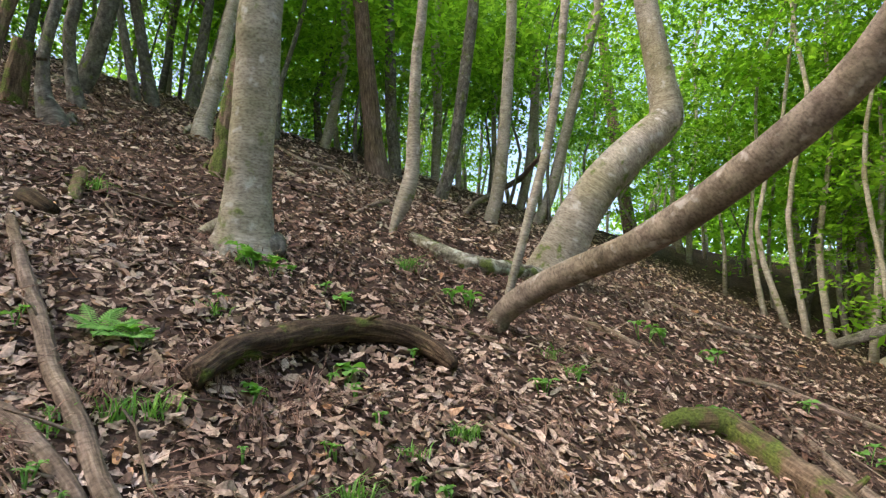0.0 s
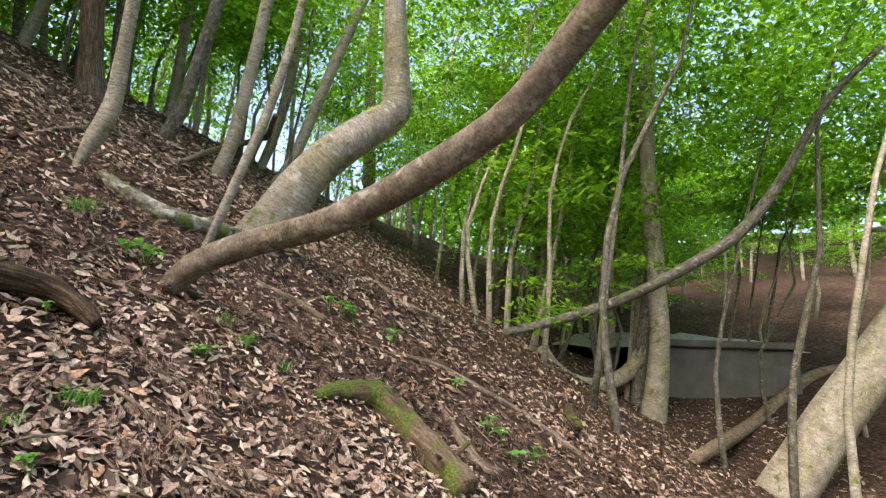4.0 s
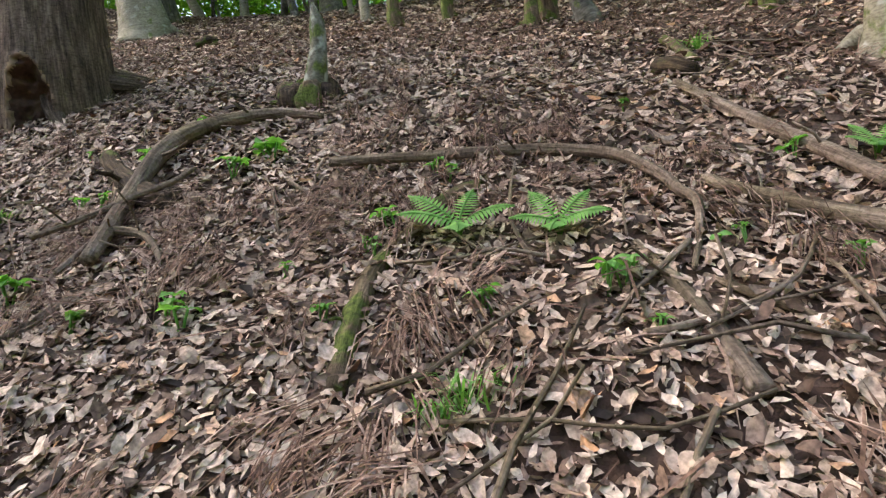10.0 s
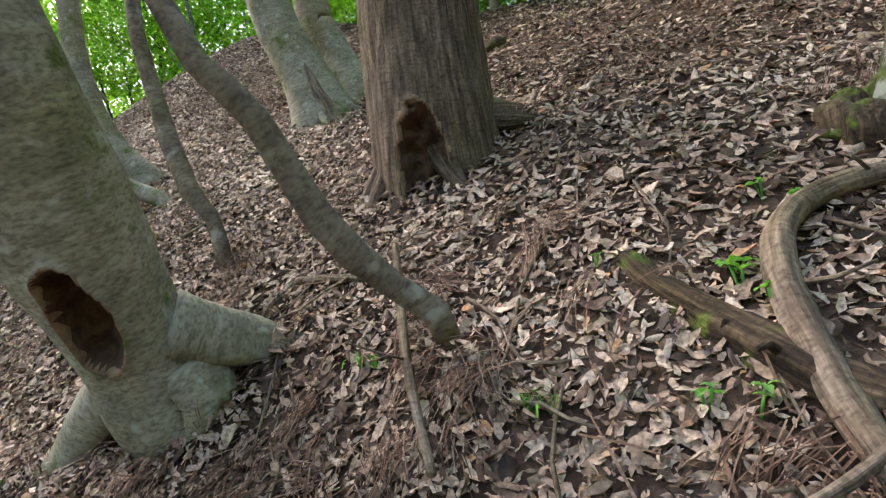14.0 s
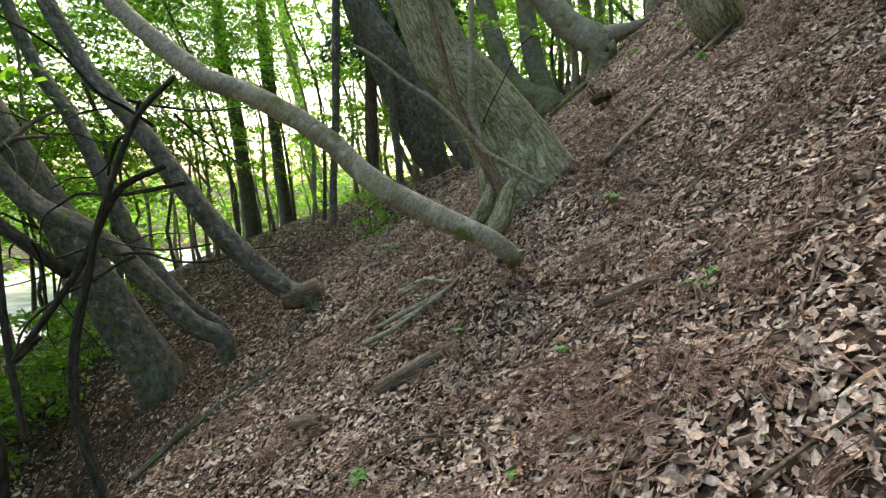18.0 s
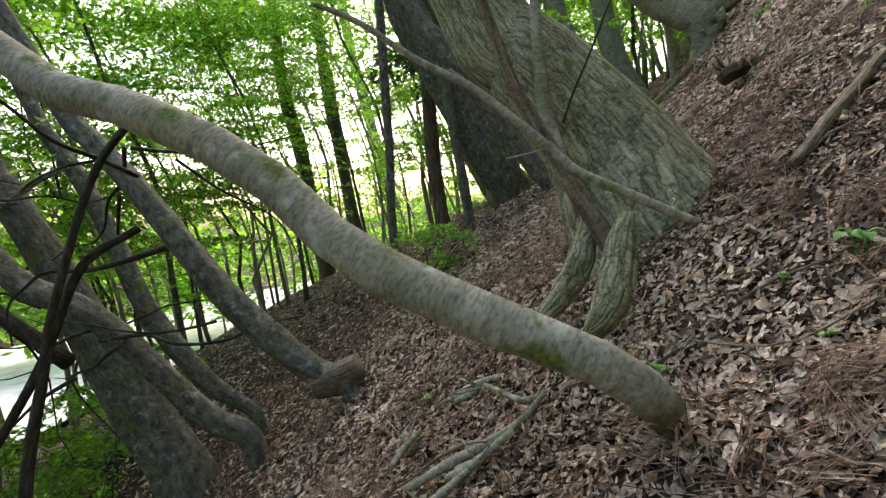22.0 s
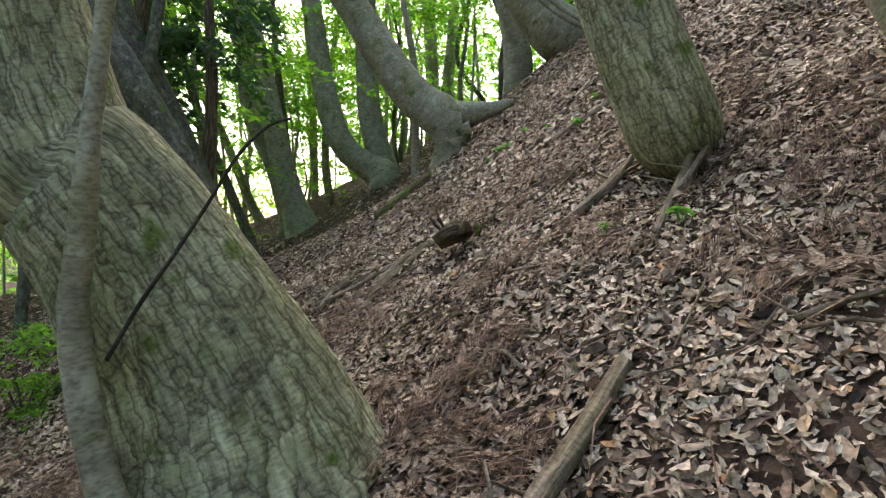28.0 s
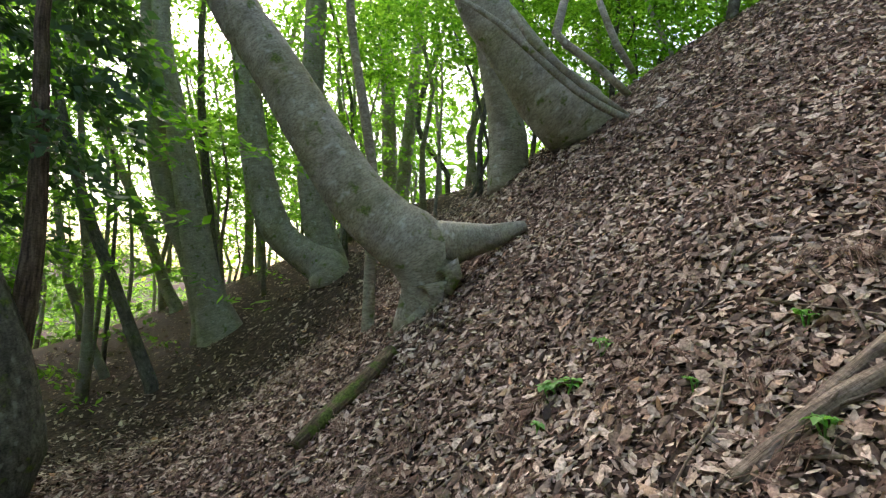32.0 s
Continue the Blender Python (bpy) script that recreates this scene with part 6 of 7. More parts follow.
herb(5.53, -0.13, 0.211)
herb(1.71, 1.14, 0.070)
herb(1.76, 1.54, 0.133)
herb(1.81, 0.90, 0.071)
herb(4.58, -1.29, 0.199)
herb(2.16, 1.34, 0.068)
herb(5.29, -0.71, 0.146)
herb(5.20, 0.37, 0.228)
herb(2.00, 1.14, 0.061)
herb(4.35, -1.09, 0.152)
herb(-0.82, 3.86, 0.101)
herb(-0.47, 3.49, 0.138)
herb(-0.30, 3.51, 0.143)
herb(-0.98, 3.58, 0.077)
herb(0.00, 2.72, 0.112)
herb(-0.12, 2.61, 0.063)
herb(-0.38, 2.70, 0.062)
herb(-1.17, 3.14, 0.153)
herb(-0.95, 2.82, 0.073)
herb(-0.66, 2.61, 0.109)
herb(0.30, 2.07, 0.101)
herb(0.38, 2.07, 0.061)
herb(0.05, 2.19, 0.061)
herb(0.28, 2.91, 0.080)
herb(-0.79, 3.76, 0.095)
herb(-1.06, 3.64, 0.079)
herb(-0.51, 4.03, 0.062)
herb(-0.70, 3.91, 0.057)
herb(-1.11, 4.15, 0.046)
herb(-5.24, 4.43, 0.111)
herb(-4.69, 5.20, 0.074)
herb(-4.13, 5.32, 0.100)
herb(-5.25, 6.55, 0.159)
herb(-4.13, 5.42, 0.069)
herb(-5.62, 5.45, 0.085)
herb(-4.39, 4.48, 0.061)
herb(-5.80, 6.22, 0.083)
herb(-5.73, 6.02, 0.117)
herb(-5.24, 6.27, 0.056)
herb(-5.49, 6.54, 0.070)
herb(-8.91, 7.41, 0.225)
herb(-7.64, 6.32, 0.085)
herb(-5.57, 8.51, 0.106)
herb(-5.91, 8.59, 0.091)
herb(-7.74, 11.08, 0.183)
herb(-7.68, 11.08, 0.130)
herb(-7.57, 11.27, 0.109)
herb(-7.13, 10.81, 0.074)
herb(-6.77, 10.95, 0.106)
herb(-6.75, 10.51, 0.135)
herb(-7.73, 10.89, 0.097)
grass(1.28, 1.65, 0.144)
grass(-0.11, 2.02, 0.137)
grass(1.09, 1.72, 0.094)
grass(-0.17, 2.03, 0.099)
grass(1.37, 1.61, 0.161)
grass(2.27, 0.92, 0.137)
grass(2.01, 2.05, 0.118)
grass(3.90, 1.96, 0.219)
grass(1.95, 1.00, 0.101)
grass(2.38, 3.58, 0.151)
grass(1.16, 1.76, 0.075)
grass(1.58, 1.00, 0.173)
grass(1.51, 1.00, 0.121)
grass(2.29, 0.92, 0.114)
grass(3.70, 0.87, 0.147)
grass(3.58, 0.72, 0.141)
grass(3.87, 1.99, 0.187)
grass(3.55, 0.45, 0.120)
grass(-1.39, 3.88, 0.092)
grass(-1.84, 4.29, 0.077)
grass(-3.32, 4.67, 0.097)
grass(-3.18, 5.25, 0.075)


# ---- foliage ----
def leaf_quads(centres, normals_up, size, rng, squash=1.0):
    """Diamond-shaped leaves at centres, roughly level."""
    n = len(centres)
    yaw = rng.uniform(0, 2 * np.pi, n)
    tilt = rng.normal(0, 0.45, (n, 2))
    a = np.stack([np.cos(yaw), np.sin(yaw), tilt[:, 0]], 1)
    b = np.stack([-np.sin(yaw), np.cos(yaw), tilt[:, 1]], 1)
    s = (size * rng.uniform(0.6, 1.4, n))[:, None]
    w = 0.5 * squash
    return np.stack([centres - a * s, centres - a * s * 0.1 + b * s * w, centres + a * s, centres + a * s * 0.1 - b * s * w], 1).reshape(-1, 3)


def crown_mesh(name, sprays, leaves, radius, tall, size, seed, thick=0.07):
    """A crown of flat leafy sprays round the origin, open between them."""
    rng = np.random.RandomState(seed)
    parts = []
    for _ in range(sprays):
        ang, rad = rng.uniform(0, 6.28), radius * math.sqrt(rng.uniform(0.02, 1))
        z = rng.uniform(0, tall)
        taper = 1 - 0.55 * abs(z / tall - 0.4)
        c = np.array([math.cos(ang) * rad * taper, math.sin(ang) * rad * taper, z])
        long, wide = rng.uniform(0.5, 1.1) * radius * 0.45, rng.uniform(0.25, 0.6) * radius * 0.4
        p = np.clip(rng.normal(0, 1, (leaves, 3)), -1.7, 1.7) * (long, wide, thick)
        p[:, 2] -= 0.12 * (p[:, 0] / long) ** 2
        ca, sa = math.cos(ang), math.sin(ang)
        q = np.stack([p[:, 0] * ca - p[:, 1] * sa, p[:, 0] * sa + p[:, 1] * ca, p[:, 2]], 1)
        parts.append(q + c)
    co = leaf_quads(np.concatenate(parts), None, size, rng)
    ob = quads_object(name, co, 4, LEAF)
    me = ob.data
    bpy.data.objects.remove(ob)
    return me


def needle_mesh(name, seed, radius=1.1, tall=5.0, count=26):
    """Drooping cedar branches with hanging needle sprays."""
    rng = np.random.RandomState(seed)
    co = []
    for k in range(count):
        ang, z = rng.uniform(0, 6.28), rng.uniform(0, tall)
        reach = radius * (1.1 - 0.6 * z / tall) * rng.uniform(0.6, 1.2)
        t = rng.uniform(0.1, 1, 90)
        c = np.stack([np.cos(ang) * reach * t, np.sin(ang) * reach * t, z - 0.5 * reach * t * t], 1) + rng.normal(0, 0.07, (90, 3))
        d = np.stack([np.cos(ang) + rng.normal(0, 0.5, 90), np.sin(ang) + rng.normal(0, 0.5, 90), -0.5 + rng.normal(0, 0.3, 90)], 1) * 0.09
        w = rng.normal(0, 1, (90, 3)) * 0.014
        co.append(np.stack([c - w, c + d * 0.5 + w * 2, c + d, c + d * 0.4 - w * 2], 1).reshape(-1, 3))
    ob = quads_object(name, np.concatenate(co), 4, CONIFER)
    me = ob.data
    bpy.data.objects.remove(ob)
    return me


HIGH = [crown_mesh("crown", 8, 80, 2.4, 3.4, 0.06, 100 + k) for k in range(4)]
LOW = [crown_mesh("crown", 26, 130, 2.3, 7.0, 0.075, 200 + k) for k in range(5)]
BROAD = [crown_mesh("crown", 24, 210, 2.6, 3.8, 0.06, 250 + k, 0.035) for k in range(3)]
FIR = [needle_mesh("crown", 300 + k) for k in range(3)]

LEAFY = [crown_mesh("foliage", 16, 130, 0.8, 1.1, 0.045, 400 + k, 0.04) for k in range(3)]
for root, size, seed in BUSH:
    ob = new("foliage", LEAFY[seed % 3])
    ob.parent = root
    ob.location, ob.scale, ob.rotation_euler = (0, 0, 0.1), (size, size, size), (0, 0, seed)

EYES = np.array([row[1] for row in PATH])
for root, tops, crown, radius, seed in CROWNS:
    rng = np.random.RandomState(seed)
    if crown == "needle":
        for k in (0, 2):
            ob = new("crown", FIR[(seed + k) % 3])
            ob.parent = root
            ob.location = Vector(tops[k][:3]) - root.location + Vector((0, 0, 0.6))
            ob.rotation_euler = (0, 0, rng.uniform(0, 6.28))
        continue
    ob = new("crown", HIGH[seed % 4])
    ob.parent = root
    ob.location = Vector(tops[1][:3]) - root.location
    ob.rotation_euler = (0, 0, rng.uniform(0, 6.28))
    s = radius / 2.4 * rng.uniform(0.85, 1.2)
    c = np.array(tops[1][:3])
    while np.linalg.norm(EYES - c - (0, 0, 1.7 * s), axis=1).min() < 4.6 * s:
        c[2] += 0.3
    ob.location = Vector(c) - root.location
    ob.scale = (s, s, s)


# ---- woods farther off ----
def wood_stem(x, y, z, tall, r, lean, seed):
    rng = np.random.RandomState(seed)
    p = [(x, y, z - 0.3, r * 1.2)]
    for k in range(1, 6):
        t = k / 5
        p.append((x + lean[0] * t * t * tall + rng.normal(0, 0.2), y + lean[1] * t * t * tall + rng.normal(0, 0.2), z + tall * t, r * (1 - 0.75 * t)))
    return tube(p, 8, 0.8, 0.05, seed)


def wood_tree(x, y, tall, r, lean, seed, bark, low, broad=False):
    rng = np.random.RandomState(seed)
    z = ground_z(x, y)
    root = empty_at("forest_tree", x, y, z)
    tagged(root, "slender forest tree with bright green leaves", "tree", "trees of the surrounding wood")
    v, f, uv = wood_stem(x, y, z, tall, r, lean, seed)
    child_mesh("trunk", v, f, BARK[bark], root, "", uv)
    ob = new("crown", (BROAD[seed % 3] if broad else LOW[seed % 5]))
    ob.parent = root
    s = rng.uniform(0.8, 1.35)
    ob.location = (lean[0] * tall * 0.4, lean[1] * tall * 0.4, low)
    ob.scale, ob.rotation_euler = (s, s, s * rng.uniform(0.8, 1.2)), (0, 0, rng.uniform(0, 6.28))


def path_distance(x, y):
    x, y = np.atleast_1d(x), np.atleast_1d(y)
    return np.sqrt(((x[:, None] - EYES[None, :, 0]) ** 2 + (y[:, None] - EYES[None, :, 1]) ** 2).min(1))


DOWN = (-0.26 * UP[0], -0.26 * UP[1])
wrng = np.random.RandomState(5)
far_places, placed = [], 0
while placed < 330:
    v, u = wrng.uniform(-46, 48), wrng.uniform(-30, 30)
    x, y = ALONG[0] * v + UP[0] * u, ALONG[1] * v + UP[1] * u
    d = float(path_distance(x, y)[0])
    if d < 8.5 or d > 42 or (u > 2 and d < 13) or (7 < v < 36 and -12 < u < 4 and wrng.rand() < 0.86) or (u < 2 and abs(v) > 6 and d < 21) or (v < -12 and -4 < u < 14 and wrng.rand() < 0.2):
        continue
    if abs((x + 36) * math.cos(radians(30)) + (y + 2) * math.sin(radians(30))) < 6 and u < 4:
        continue
    tall, thick, low = wrng.uniform(7, 12), wrng.uniform(0.05, 0.13), wrng.uniform(0.3, 3.0) if u < 5 else wrng.uniform(0.6, 4.0) if u < 13 else wrng.uniform(1.0, 6.5)
    if u < 3 and (v > 8 or v < -8) and d < 30:
        low = max(low, (4.2 if v > 8 else 0.0) + wrng.uniform(0, 2.5) - ground_z(x, y))
        tall = max(tall, low + 4)
    placed += 1
    if d > 16.5:
        far_places.append((x, y, tall, thick, low, 1000 + placed))
    else:
        wood_tree(x, y, tall, thick, DOWN, 1000 + placed, ("BEECH", "DARK", "BEECH")[placed % 3], low)

# maples standing beside the slope, their flat leafy boughs level with the walk
# (first and last place along the slope, then up it, nearest to the walk, lowest and highest boughs, count)
STANDS = [(-26, -10, -11, -1.5, 8.5, 0.0, 8.0, 40), (9, 22, -9, 3, 8.0, 4.6, 8.5, 15), (-38, -18, -6, 10, 12.0, 3.5, 10.5, 30), (10, 30, 3, 12, 10.0, 5.0, 12.0, 26), (-12, 15, 10.5, 19, 8.0, 7.5, 14.0, 40), (13, 30, -3, 6, 12.0, 4.5, 8.0, 8), (-26, -12, 9, 22, 9.0, 7.5, 13.0, 18)]
k = 0
for v0, v1, u0, u1, gap, l0, l1, count in STANDS:
    for _ in range(count):
        x = y = 0.0
        while path_distance(x, y)[0] < gap:
            v, u = wrng.uniform(v0, v1), wrng.uniform(u0, u1)
            x, y = ALONG[0] * v + UP[0] * u, ALONG[1] * v + UP[1] * u
        z = ground_z(x, y)
        low = max(0.5, wrng.uniform(l0, l1) - z)
        wood_tree(x, y, low + 3.0, wrng.uniform(0.04, 0.08), DOWN, 3000 + k, ("DARK", "BEECH")[k % 2], low, True)
        k += 1

# the farthest trees, as one wood
fv, ff, fs, fl, count = [], [], [], [], 0
for x, y, tall, thick, low, seed in far_places:
    rng = np.random.RandomState(seed)
    z = ground_z(x, y)
    v, f, st = wood_stem(x, y, z, tall, thick, DOWN, seed)
    ff += [[i + count for i in q] for q in f]
    fv.append(v)
    fs.append(st)
    count += len(v)
    me = LOW[seed % 5]
    co = np.empty(len(me.vertices) * 3, np.float32)
    me.vertices.foreach_get("co", co)
    co, t, s = co.reshape(-1, 3), rng.uniform(0, 6.28), rng.uniform(0.8, 1.4)
    co = np.stack([co[:, 0] * math.cos(t) - co[:, 1] * math.sin(t), co[:, 0] * math.sin(t) + co[:, 1] * math.cos(t), co[:, 2]], 1) * s
    fl.append((co + (x, y, z + low))[: len(co) // 8 * 4])
tagged(mesh_object("far_wood", np.concatenate(fv), ff, BARK["BEECH"], None, "", np.concatenate(fs)), "grey trunks of the far wood in haze of leaves", "woods", kind="stuff")
quads_object("far_foliage", np.concatenate(fl), 4, LEAF, "bright green leaves of the far wood", "foliage")


# the wooded far sides of the valley
hrng = np.random.RandomState(77)
hl = []
while len(hl) < 300:
    t, away = hrng.uniform(-3.14, 3.14), hrng.uniform(40, 74)
    x, y = away * math.cos(t), away * math.sin(t)
    if 0.9 < t < 1.9 or (1.9 < t < 2.8 and hrng.rand() < 0.6):
        continue
    z = max(ground_z(x, y), float(valley_side(x, y)))
    if away > 60:
        z = max(min(ground_z(x, y), -3 + (away - 60) * 0.06), float(valley_side(x, y)))
    n = 420
    ball = hrng.normal(0, 1, (n, 3))
    ball = ball / np.linalg.norm(ball, axis=1)[:, None] * (hrng.uniform(0.3, 1, (n, 1)) ** 0.5) * (3.2, 3.2, 3.6) + hrng.normal(0, 0.4, (n, 3))
    hl.append(leaf_quads(ball + (x, y, z + hrng.uniform(3, 6)), None, 0.3, hrng))
quads_object("valley_foliage", np.concatenate(hl), 4, LEAF, "green tree crowns on the far sides of the valley", "foliage")


# ---- dam and river ----
def box_bm(cx, cy, cz, sx, sy, sz, turn=0.0, bevel=0.03):
    bm = bmesh.new()
    bmesh.ops.create_cube(bm, size=1)
    bmesh.ops.scale(bm, vec=(sx, sy, sz), verts=bm.verts)
    bmesh.ops.bevel(bm, geom=bm.edges[:], offset=bevel, segments=2, affect="EDGES")
    bmesh.ops.transform(bm, matrix=Matrix.Translation((cx, cy, cz)) @ Matrix.Rotation(turn, 4, "Z"), verts=bm.verts)
    return bm


def part(name, bm, mat, parent, label=""):
    me = bpy.data.meshes.new(name)
    bm.to_mesh(me)
    bm.free()
    me.materials.append(mat)
    ob = new(name, me)
    ob.parent = parent
    if label:
        ob["label"] = label
    return ob


turn = radians(-10.4)
dx, dy = 17.0, -9.2
dam = empty_at("check_dam", dx, dy, 0)
tagged(dam, "weathered grey concrete check dam across the stream", "dam")
part("wall", box_bm(0, 0, 0.2, 0.9, 4.4, 4.0, turn), CONCRETE, dam)
part("cap", box_bm(0, 0, 2.3, 1.3, 4.6, 0.2, turn), CONCRETE, dam, "pale worn concrete cap of the dam")
bed = bmesh.new()
bmesh.ops.create_grid(bed, x_segments=30, y_segments=20, size=1)
for vert in bed.verts:
    vert.co = Vector((vert.co.x * 14 + 14.6, vert.co.y * 5.5 + 2.5, 0.15 * noise.noise(vert.co * 4) + 0.15 * (vert.co.x * 14 + 14)))
bmesh.ops.transform(bed, matrix=Matrix.Translation((dx, dy, 2.2)) @ Matrix.Rotation(turn, 4, "Z"), verts=bed.verts)
me = bpy.data.meshes.new("gravel_bed")
bed.to_mesh(me)
bed.free()
me.materials.append(GRAVEL)
tagged(new("gravel_bed", me), "flat grey gravel filling the stream above the dam", "gravel", kind="structure")
# flat river sheet with uneven banks; its white glare is painted, not reflected
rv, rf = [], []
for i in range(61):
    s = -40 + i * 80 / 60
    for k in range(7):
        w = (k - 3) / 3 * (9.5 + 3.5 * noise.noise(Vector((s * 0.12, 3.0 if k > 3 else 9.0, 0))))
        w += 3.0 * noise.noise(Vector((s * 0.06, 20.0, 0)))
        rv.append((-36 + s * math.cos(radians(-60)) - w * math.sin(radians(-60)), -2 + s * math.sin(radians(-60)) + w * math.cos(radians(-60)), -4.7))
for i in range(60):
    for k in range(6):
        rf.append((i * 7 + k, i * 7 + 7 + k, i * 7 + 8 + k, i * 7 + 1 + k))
tagged(mesh_object("river", rv, rf, RIVER_GLARE, smooth=False), "river below the slope, its sky glare painted as a pale matte colour", "water", kind="structure")


# ---- leaf litter ----
def spots(count, spread, seed, reach):
    """Places on the slope, thick near the walk and thinner away from it."""
    rng = np.random.RandomState(seed)
    out = []
    total = 0
    while total < count:
        x, y = rng.uniform(-24, 20, 60000), rng.uniform(-10, 26, 60000)
        d = path_distance(x, y)
        keep = rng.uniform(0, 1, 60000) < 1 / (1 + (d / spread) ** 2)
        keep &= d < reach
        out.append(np.stack([x[keep], y[keep]], 1))
        total += keep.sum()
    return np.concatenate(out)[:count], rng


def slope_frame(xy):
    """Ground height and two directions in the slope at each place."""
    e = 0.05
    x, y = xy[:, 0], xy[:, 1]
    z = height(x, y) + rough(x, y)
    zx = (height(x + e, y) + rough(x + e, y) - z) / e
    zy = (height(x, y + e) + rough(x, y + e) - z) / e
    nrm = np.stack([-zx, -zy, np.ones_like(z)], 1)
    nrm /= np.linalg.norm(nrm, axis=1)[:, None]
    return z, nrm


def leaf_block(name, xy, rng, size, lift, label, stick_up=0.3, fine=False, mat=None):
    """Dry leaves, each folded along its midrib and curled, lying on the slope."""
    n = len(xy)
    z, nrm = slope_frame(xy)
    nrm = nrm + rng.normal(0, stick_up, (n, 3))
    nrm /= np.linalg.norm(nrm, axis=1)[:, None]
    a = np.cross(nrm, rng.normal(0, 1, (n, 3)))
    a /= np.linalg.norm(a, axis=1)[:, None]
    b = np.cross(nrm, a)
    s = (size * np.exp(np.clip(rng.normal(0, 0.42, n), -0.9, 0.75)))[:, None]
    w = s * rng.uniform(0.26, 0.5, n)[:, None]
    fold = w * rng.uniform(-0.15, 0.45, n)[:, None]
    curl = s * rng.uniform(-0.12, 0.24, n)[:, None]
    c = np.stack([xy[:, 0], xy[:, 1], z + lift * rng.uniform(0.1, 1, n)], 1)
    jitter = 0.05 if fine else 0.03
    if fine:
        v = []
        for t in (-0.5, -0.17, 0.17, 0.5):
            v.append(c + a * s * t + nrm * curl * (4 * t * t))
        for sgn in (1, -1):
            for t, k in ((-0.42, 0.42), (-0.14, 1.0), (0.16, 0.9), (0.42, 0.35)):
                wide = k * rng.uniform(0.7, 1.15, n)[:, None]
                v.append(c + a * s * (t + rng.normal(0, 0.04, n)[:, None]) + sgn * b * w * 0.5 * wide + nrm * (fold * wide * rng.uniform(0.3, 1.4, n)[:, None] + curl * 4 * t * t))
        quads = [(0, 1, 5, 4), (1, 2, 6, 5), (2, 3, 7, 6), (1, 0, 8, 9), (2, 1, 9, 10), (3, 2, 10, 11)]
    else:
        v = [
            c - a * s * 0.5 + nrm * curl,
            c - a * s * 0.2 + b * w * 0.5 + nrm * fold,
            c + a * s * 0.2 + b * w * 0.45 + nrm * fold,
            c + a * s * 0.5 + nrm * curl,
            c + a * s * 0.15 - b * w * 0.5 + nrm * fold,
            c - a * s * 0.25 - b * w * 0.45 + nrm * fold,
        ]
        quads = [(0, 3, 2, 1), (0, 5, 4, 3)]
    per = len(v)
    v = np.stack(v, 1).reshape(-1, 3).astype(np.float32)
    v += (rng.normal(0, jitter, v.shape) * np.repeat(s, per, 0)).astype(np.float32)
    idx = (np.arange(n, dtype=np.int32)[:, None] * per + np.array(quads, np.int32).reshape(1, -1)).ravel()
    me = bpy.data.meshes.new(name)
    me.vertices.add(len(v))
    me.vertices.foreach_set("co", v.ravel())
    me.loops.add(len(idx))
    me.loops.foreach_set("vertex_index", idx)
    me.polygons.add(len(idx) // 4)
    me.polygons.foreach_set("loop_start", np.arange(0, len(idx), 4, dtype=np.int32))
    me.materials.append(mat or LITTER)
    me.update(calc_edges=True)
    return tagged(new(name, me), label, "leaf litter", kind="stuff")


xy, rng = spots(280000, 2.9, 21, 11)
near = path_distance(xy[:, 0], xy[:, 1]) < 2.0
leaf_block("leaf_litter", xy[near], rng, 0.039, 0.042, "curled brown and tan dead leaves covering the slope", 0.3, True)
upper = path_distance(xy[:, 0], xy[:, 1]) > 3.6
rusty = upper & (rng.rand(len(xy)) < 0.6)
leaf_block("leaf_litter", xy[~near & ~rusty], rng, 0.046, 0.05, "brown and tan dead leaves covering the upper slope")
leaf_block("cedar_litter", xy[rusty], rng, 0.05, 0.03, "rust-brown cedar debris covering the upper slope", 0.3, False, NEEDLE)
xy, rng = spots(110000, 1.9, 23, 5)
leaf_block("leaf_litter", xy, rng, 0.033, 0.02, "small brown leaf fragments on the soil", 0.4)
xy, rng = spots(70000, 1.3, 24, 3.5)
leaf_block("leaf_litter", xy, rng, 0.036, 0.018, "flat brown dead leaves lying close on the soil", 0.2)
xy, rng = spots(110000, 12.0, 22, 28)
xy = xy[path_distance(xy[:, 0], xy[:, 1]) > 6]
leaf_block("leaf_litter", xy, rng, 0.075, 0.04, "brown dead leaves on the farther slope")


rng = np.random.RandomState(25)
xy = np.array((-8.3, 12.0)) + rng.normal(0, 2.6, (80000, 2))
xy = xy[path_distance(xy[:, 0], xy[:, 1]) > 1.5]
half = len(xy) // 2
leaf_block("leaf_litter", xy[:half], rng, 0.045, 0.04, "brown dead leaves thick on the slope below the bent trees", 0.28)
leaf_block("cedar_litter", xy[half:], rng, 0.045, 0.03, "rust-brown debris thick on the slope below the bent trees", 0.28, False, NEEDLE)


def patchy(xy, level):
    """Keeps the places inside irregular patches."""
    return xy[[noise.noise(Vector((p[0] * 1.1, p[1] * 1.1, 4.0))) + 0.6 * noise.noise(Vector((p[0] * 3.1, p[1] * 3.1, 9.0))) > level for p in xy]]


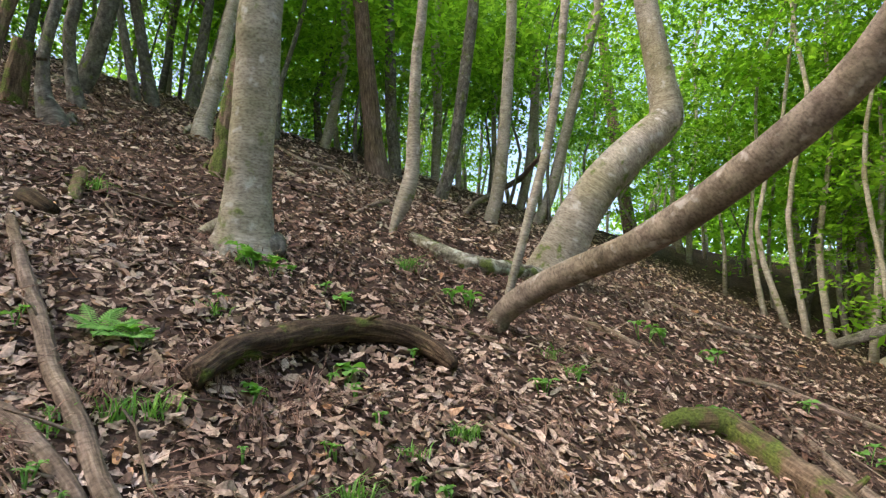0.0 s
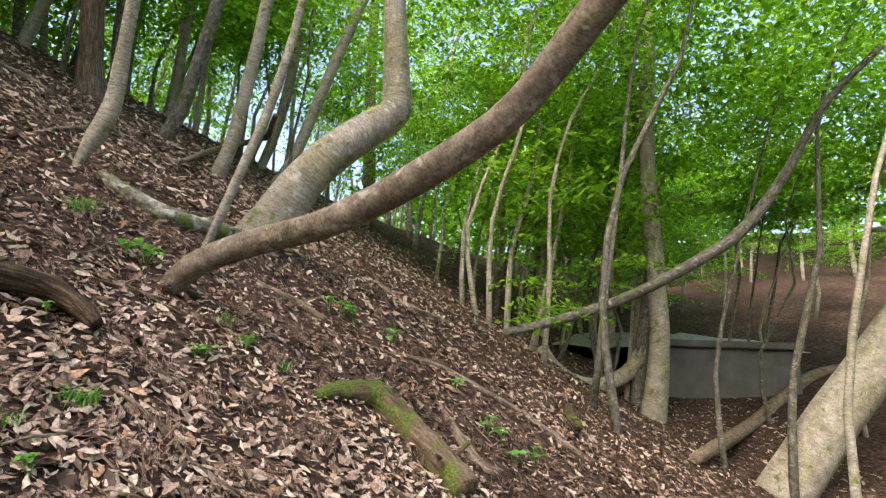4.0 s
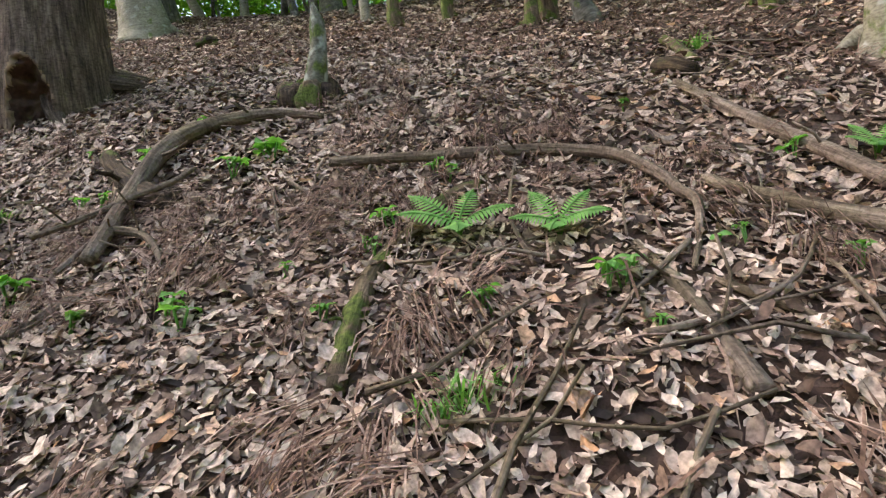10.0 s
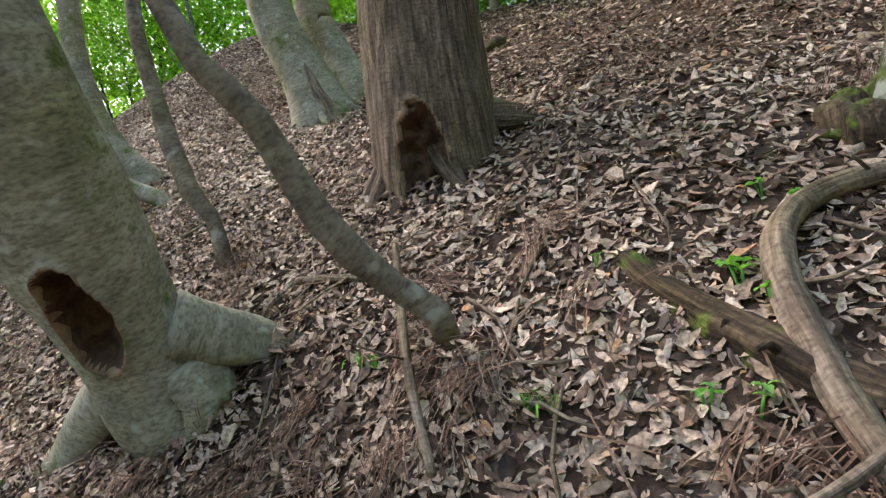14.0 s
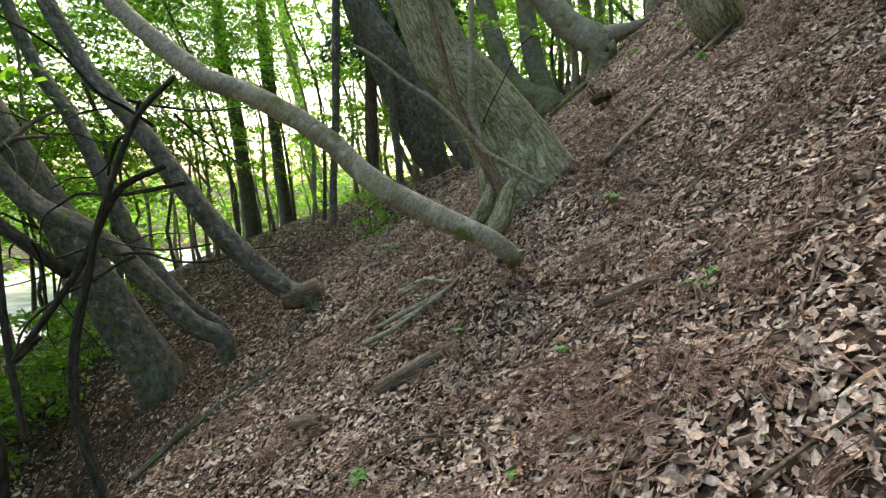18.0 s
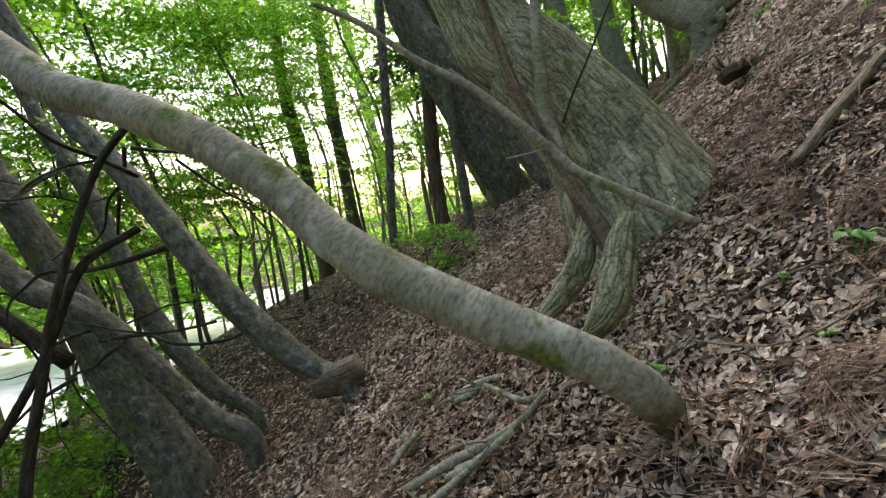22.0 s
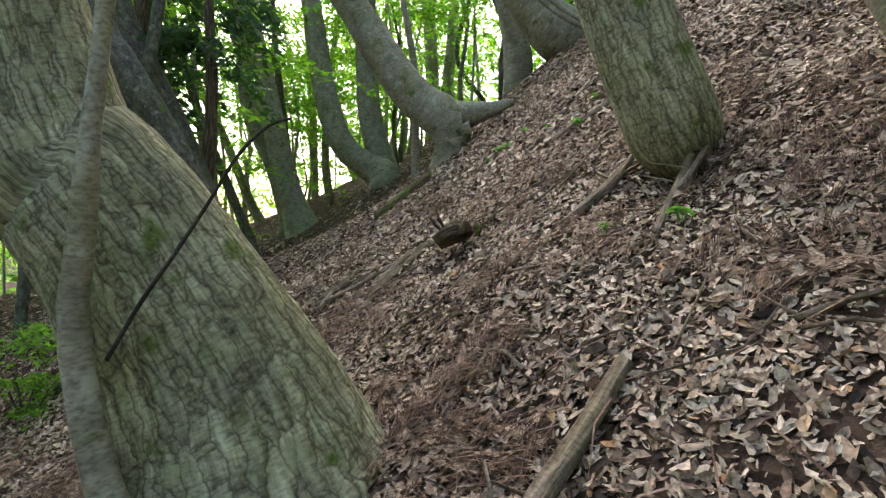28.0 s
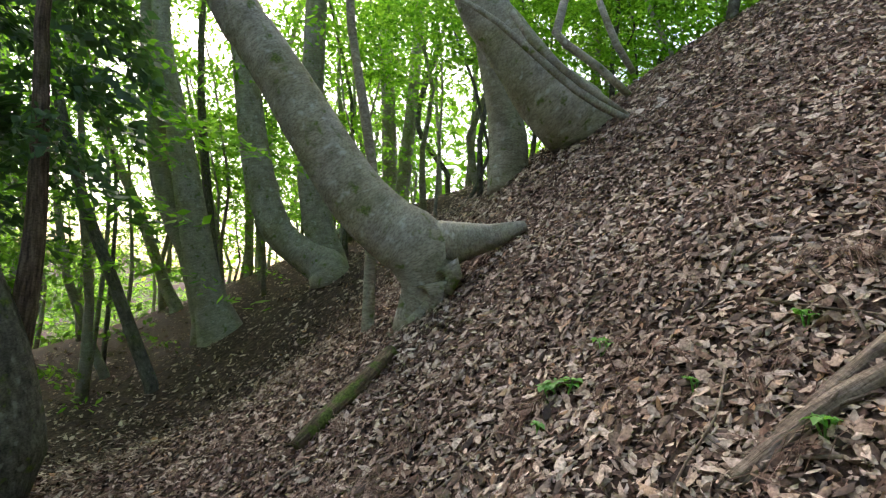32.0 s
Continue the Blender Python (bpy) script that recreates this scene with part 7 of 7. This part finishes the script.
def strand_block(name, xy, rng, strands, length, width, label, mat, drape):
    """Sprays of thin dry strands fanning out from each place."""
    z, nrm = slope_frame(xy)
    n = len(xy)
    c = np.stack([xy[:, 0], xy[:, 1], z + 0.02], 1)
    main = np.cross(nrm, rng.normal(0, 1, (n, 3))) * 0.75 - np.array([UP[0], UP[1], 0.6]) * drape
    co = []
    for k in range(strands):
        d = main + rng.normal(0, 0.2 if strands > 1 else 0.32, (n, 3))
        d -= nrm * (d * nrm).sum(1)[:, None] * 0.8
        d /= np.linalg.norm(d, axis=1)[:, None]
        side = np.cross(d, nrm) * width
        L = (length * rng.uniform(0.5, 1.2, n))[:, None]
        o = c + rng.normal(0, 0.03, (n, 3))
        lift = nrm * rng.uniform(0.0, 0.05, n)[:, None]
        m = o + d * L * 0.5 + lift
        e = o + d * L + nrm * rng.uniform(-0.02, 0.03, n)[:, None]
        co.append(np.stack([o - side, o + side, m + side, m - side], 1))
        co.append(np.stack([m - side, m + side, e + side * 0.3, e - side * 0.3], 1))
    ob = quads_object(name, np.concatenate(co).reshape(-1, 3), 4, mat, label, "twigs")
    return ob


xy, rng = spots(9500, 2.6, 31, 9)
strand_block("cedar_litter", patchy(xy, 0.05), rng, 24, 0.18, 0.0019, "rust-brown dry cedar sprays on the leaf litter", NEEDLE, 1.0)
xy, rng = spots(6000, 3.0, 32, 10)
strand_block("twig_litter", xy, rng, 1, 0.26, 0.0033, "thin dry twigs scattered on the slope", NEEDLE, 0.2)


sv, sf, ss, count = [], [], [], 0
xy, rng = spots(900, 2.2, 33, 8)
for k, (x, y) in enumerate(xy):
    L, r0 = rng.uniform(0.12, 0.6), rng.uniform(0.003, 0.009)
    t = rng.uniform(0, 6.28)
    q = []
    for j in range(4):
        a, c = x + math.cos(t) * L * j / 3, y + math.sin(t) * L * j / 3
        t += rng.normal(0, 0.12)
        q.append((a, c, ground_z(a, c) + 0.03 + rng.uniform(0, 0.025), r0 * (1.1 - 0.2 * j)))
    v, f, st = tube(q, 6, 0.08, 0.1, k)
    sf += [[i + count for i in face] for face in f]
    sv.append(v)
    ss.append(st)
    count += len(v)
tagged(mesh_object("stick_litter", np.concatenate(sv), sf, BARK["WOOD"], None, "", np.concatenate(ss)), "small grey-brown dead sticks lying in the litter", "twigs", kind="stuff")

# rot and moss heaped round the foot of the broken snag, and on the mossy stump
snag = bpy.data.objects["mossy_snag"]
srng = np.random.RandomState(3)
for k in range(7):
    t = k * 0.9
    x, y = snag.location.x + math.cos(t) * 0.13, snag.location.y + math.sin(t) * 0.13
    lump("moss_lump" if k % 2 else "rot_lump", (x, y, ground_z(x, y) + 0.05), srng.uniform(0.05, 0.09), BARK["MOSSY" if k % 2 else "ROTTEN"], snag, k)
stump = bpy.data.objects["mossy_stump"]
wood = [c for c in stump.children if c.name.startswith("wood")][0]
mid = sum((wood.matrix_basis @ v.co for v in wood.data.vertices), Vector()) / len(wood.data.vertices) + stump.location
for k in range(4):
    x, y = mid.x + srng.normal(0, 0.08), mid.y + srng.normal(0, 0.05) + 0.05
    lump("moss_lump", (x, y, mid.z + 0.06), 0.034, BARK["MOSSY"], stump, k + 20)


# ---- single leaves lying uppermost ----
DRY = [leaf_shape("leaf", 0.07, 0.021, 0.35, LITTER), leaf_shape("leaf", 0.06, 0.018, -0.3, LITTER), leaf_shape("leaf", 0.085, 0.026, 0.5, LITTER, 1), leaf_shape("leaf", 0.05, 0.019, 0.2, LITTER)]
xy, rng = spots(290, 1.4, 41, 3.2)
z, nrm = slope_frame(xy)
floor = bpy.data.objects["ground"]
for k in range(len(xy)):
    ob = new("leaf", DRY[k % 4])
    ob.parent = floor
    q = Vector((0, 0, 1)).rotation_difference(Vector(nrm[k]))
    ob.matrix_local = Matrix.Translation((xy[k][0], xy[k][1], z[k] + 0.035)) @ q.to_matrix().to_4x4() @ pose(0, 0, 0, rng.normal(0, 25), rng.normal(0, 20), rng.uniform(0, 360))
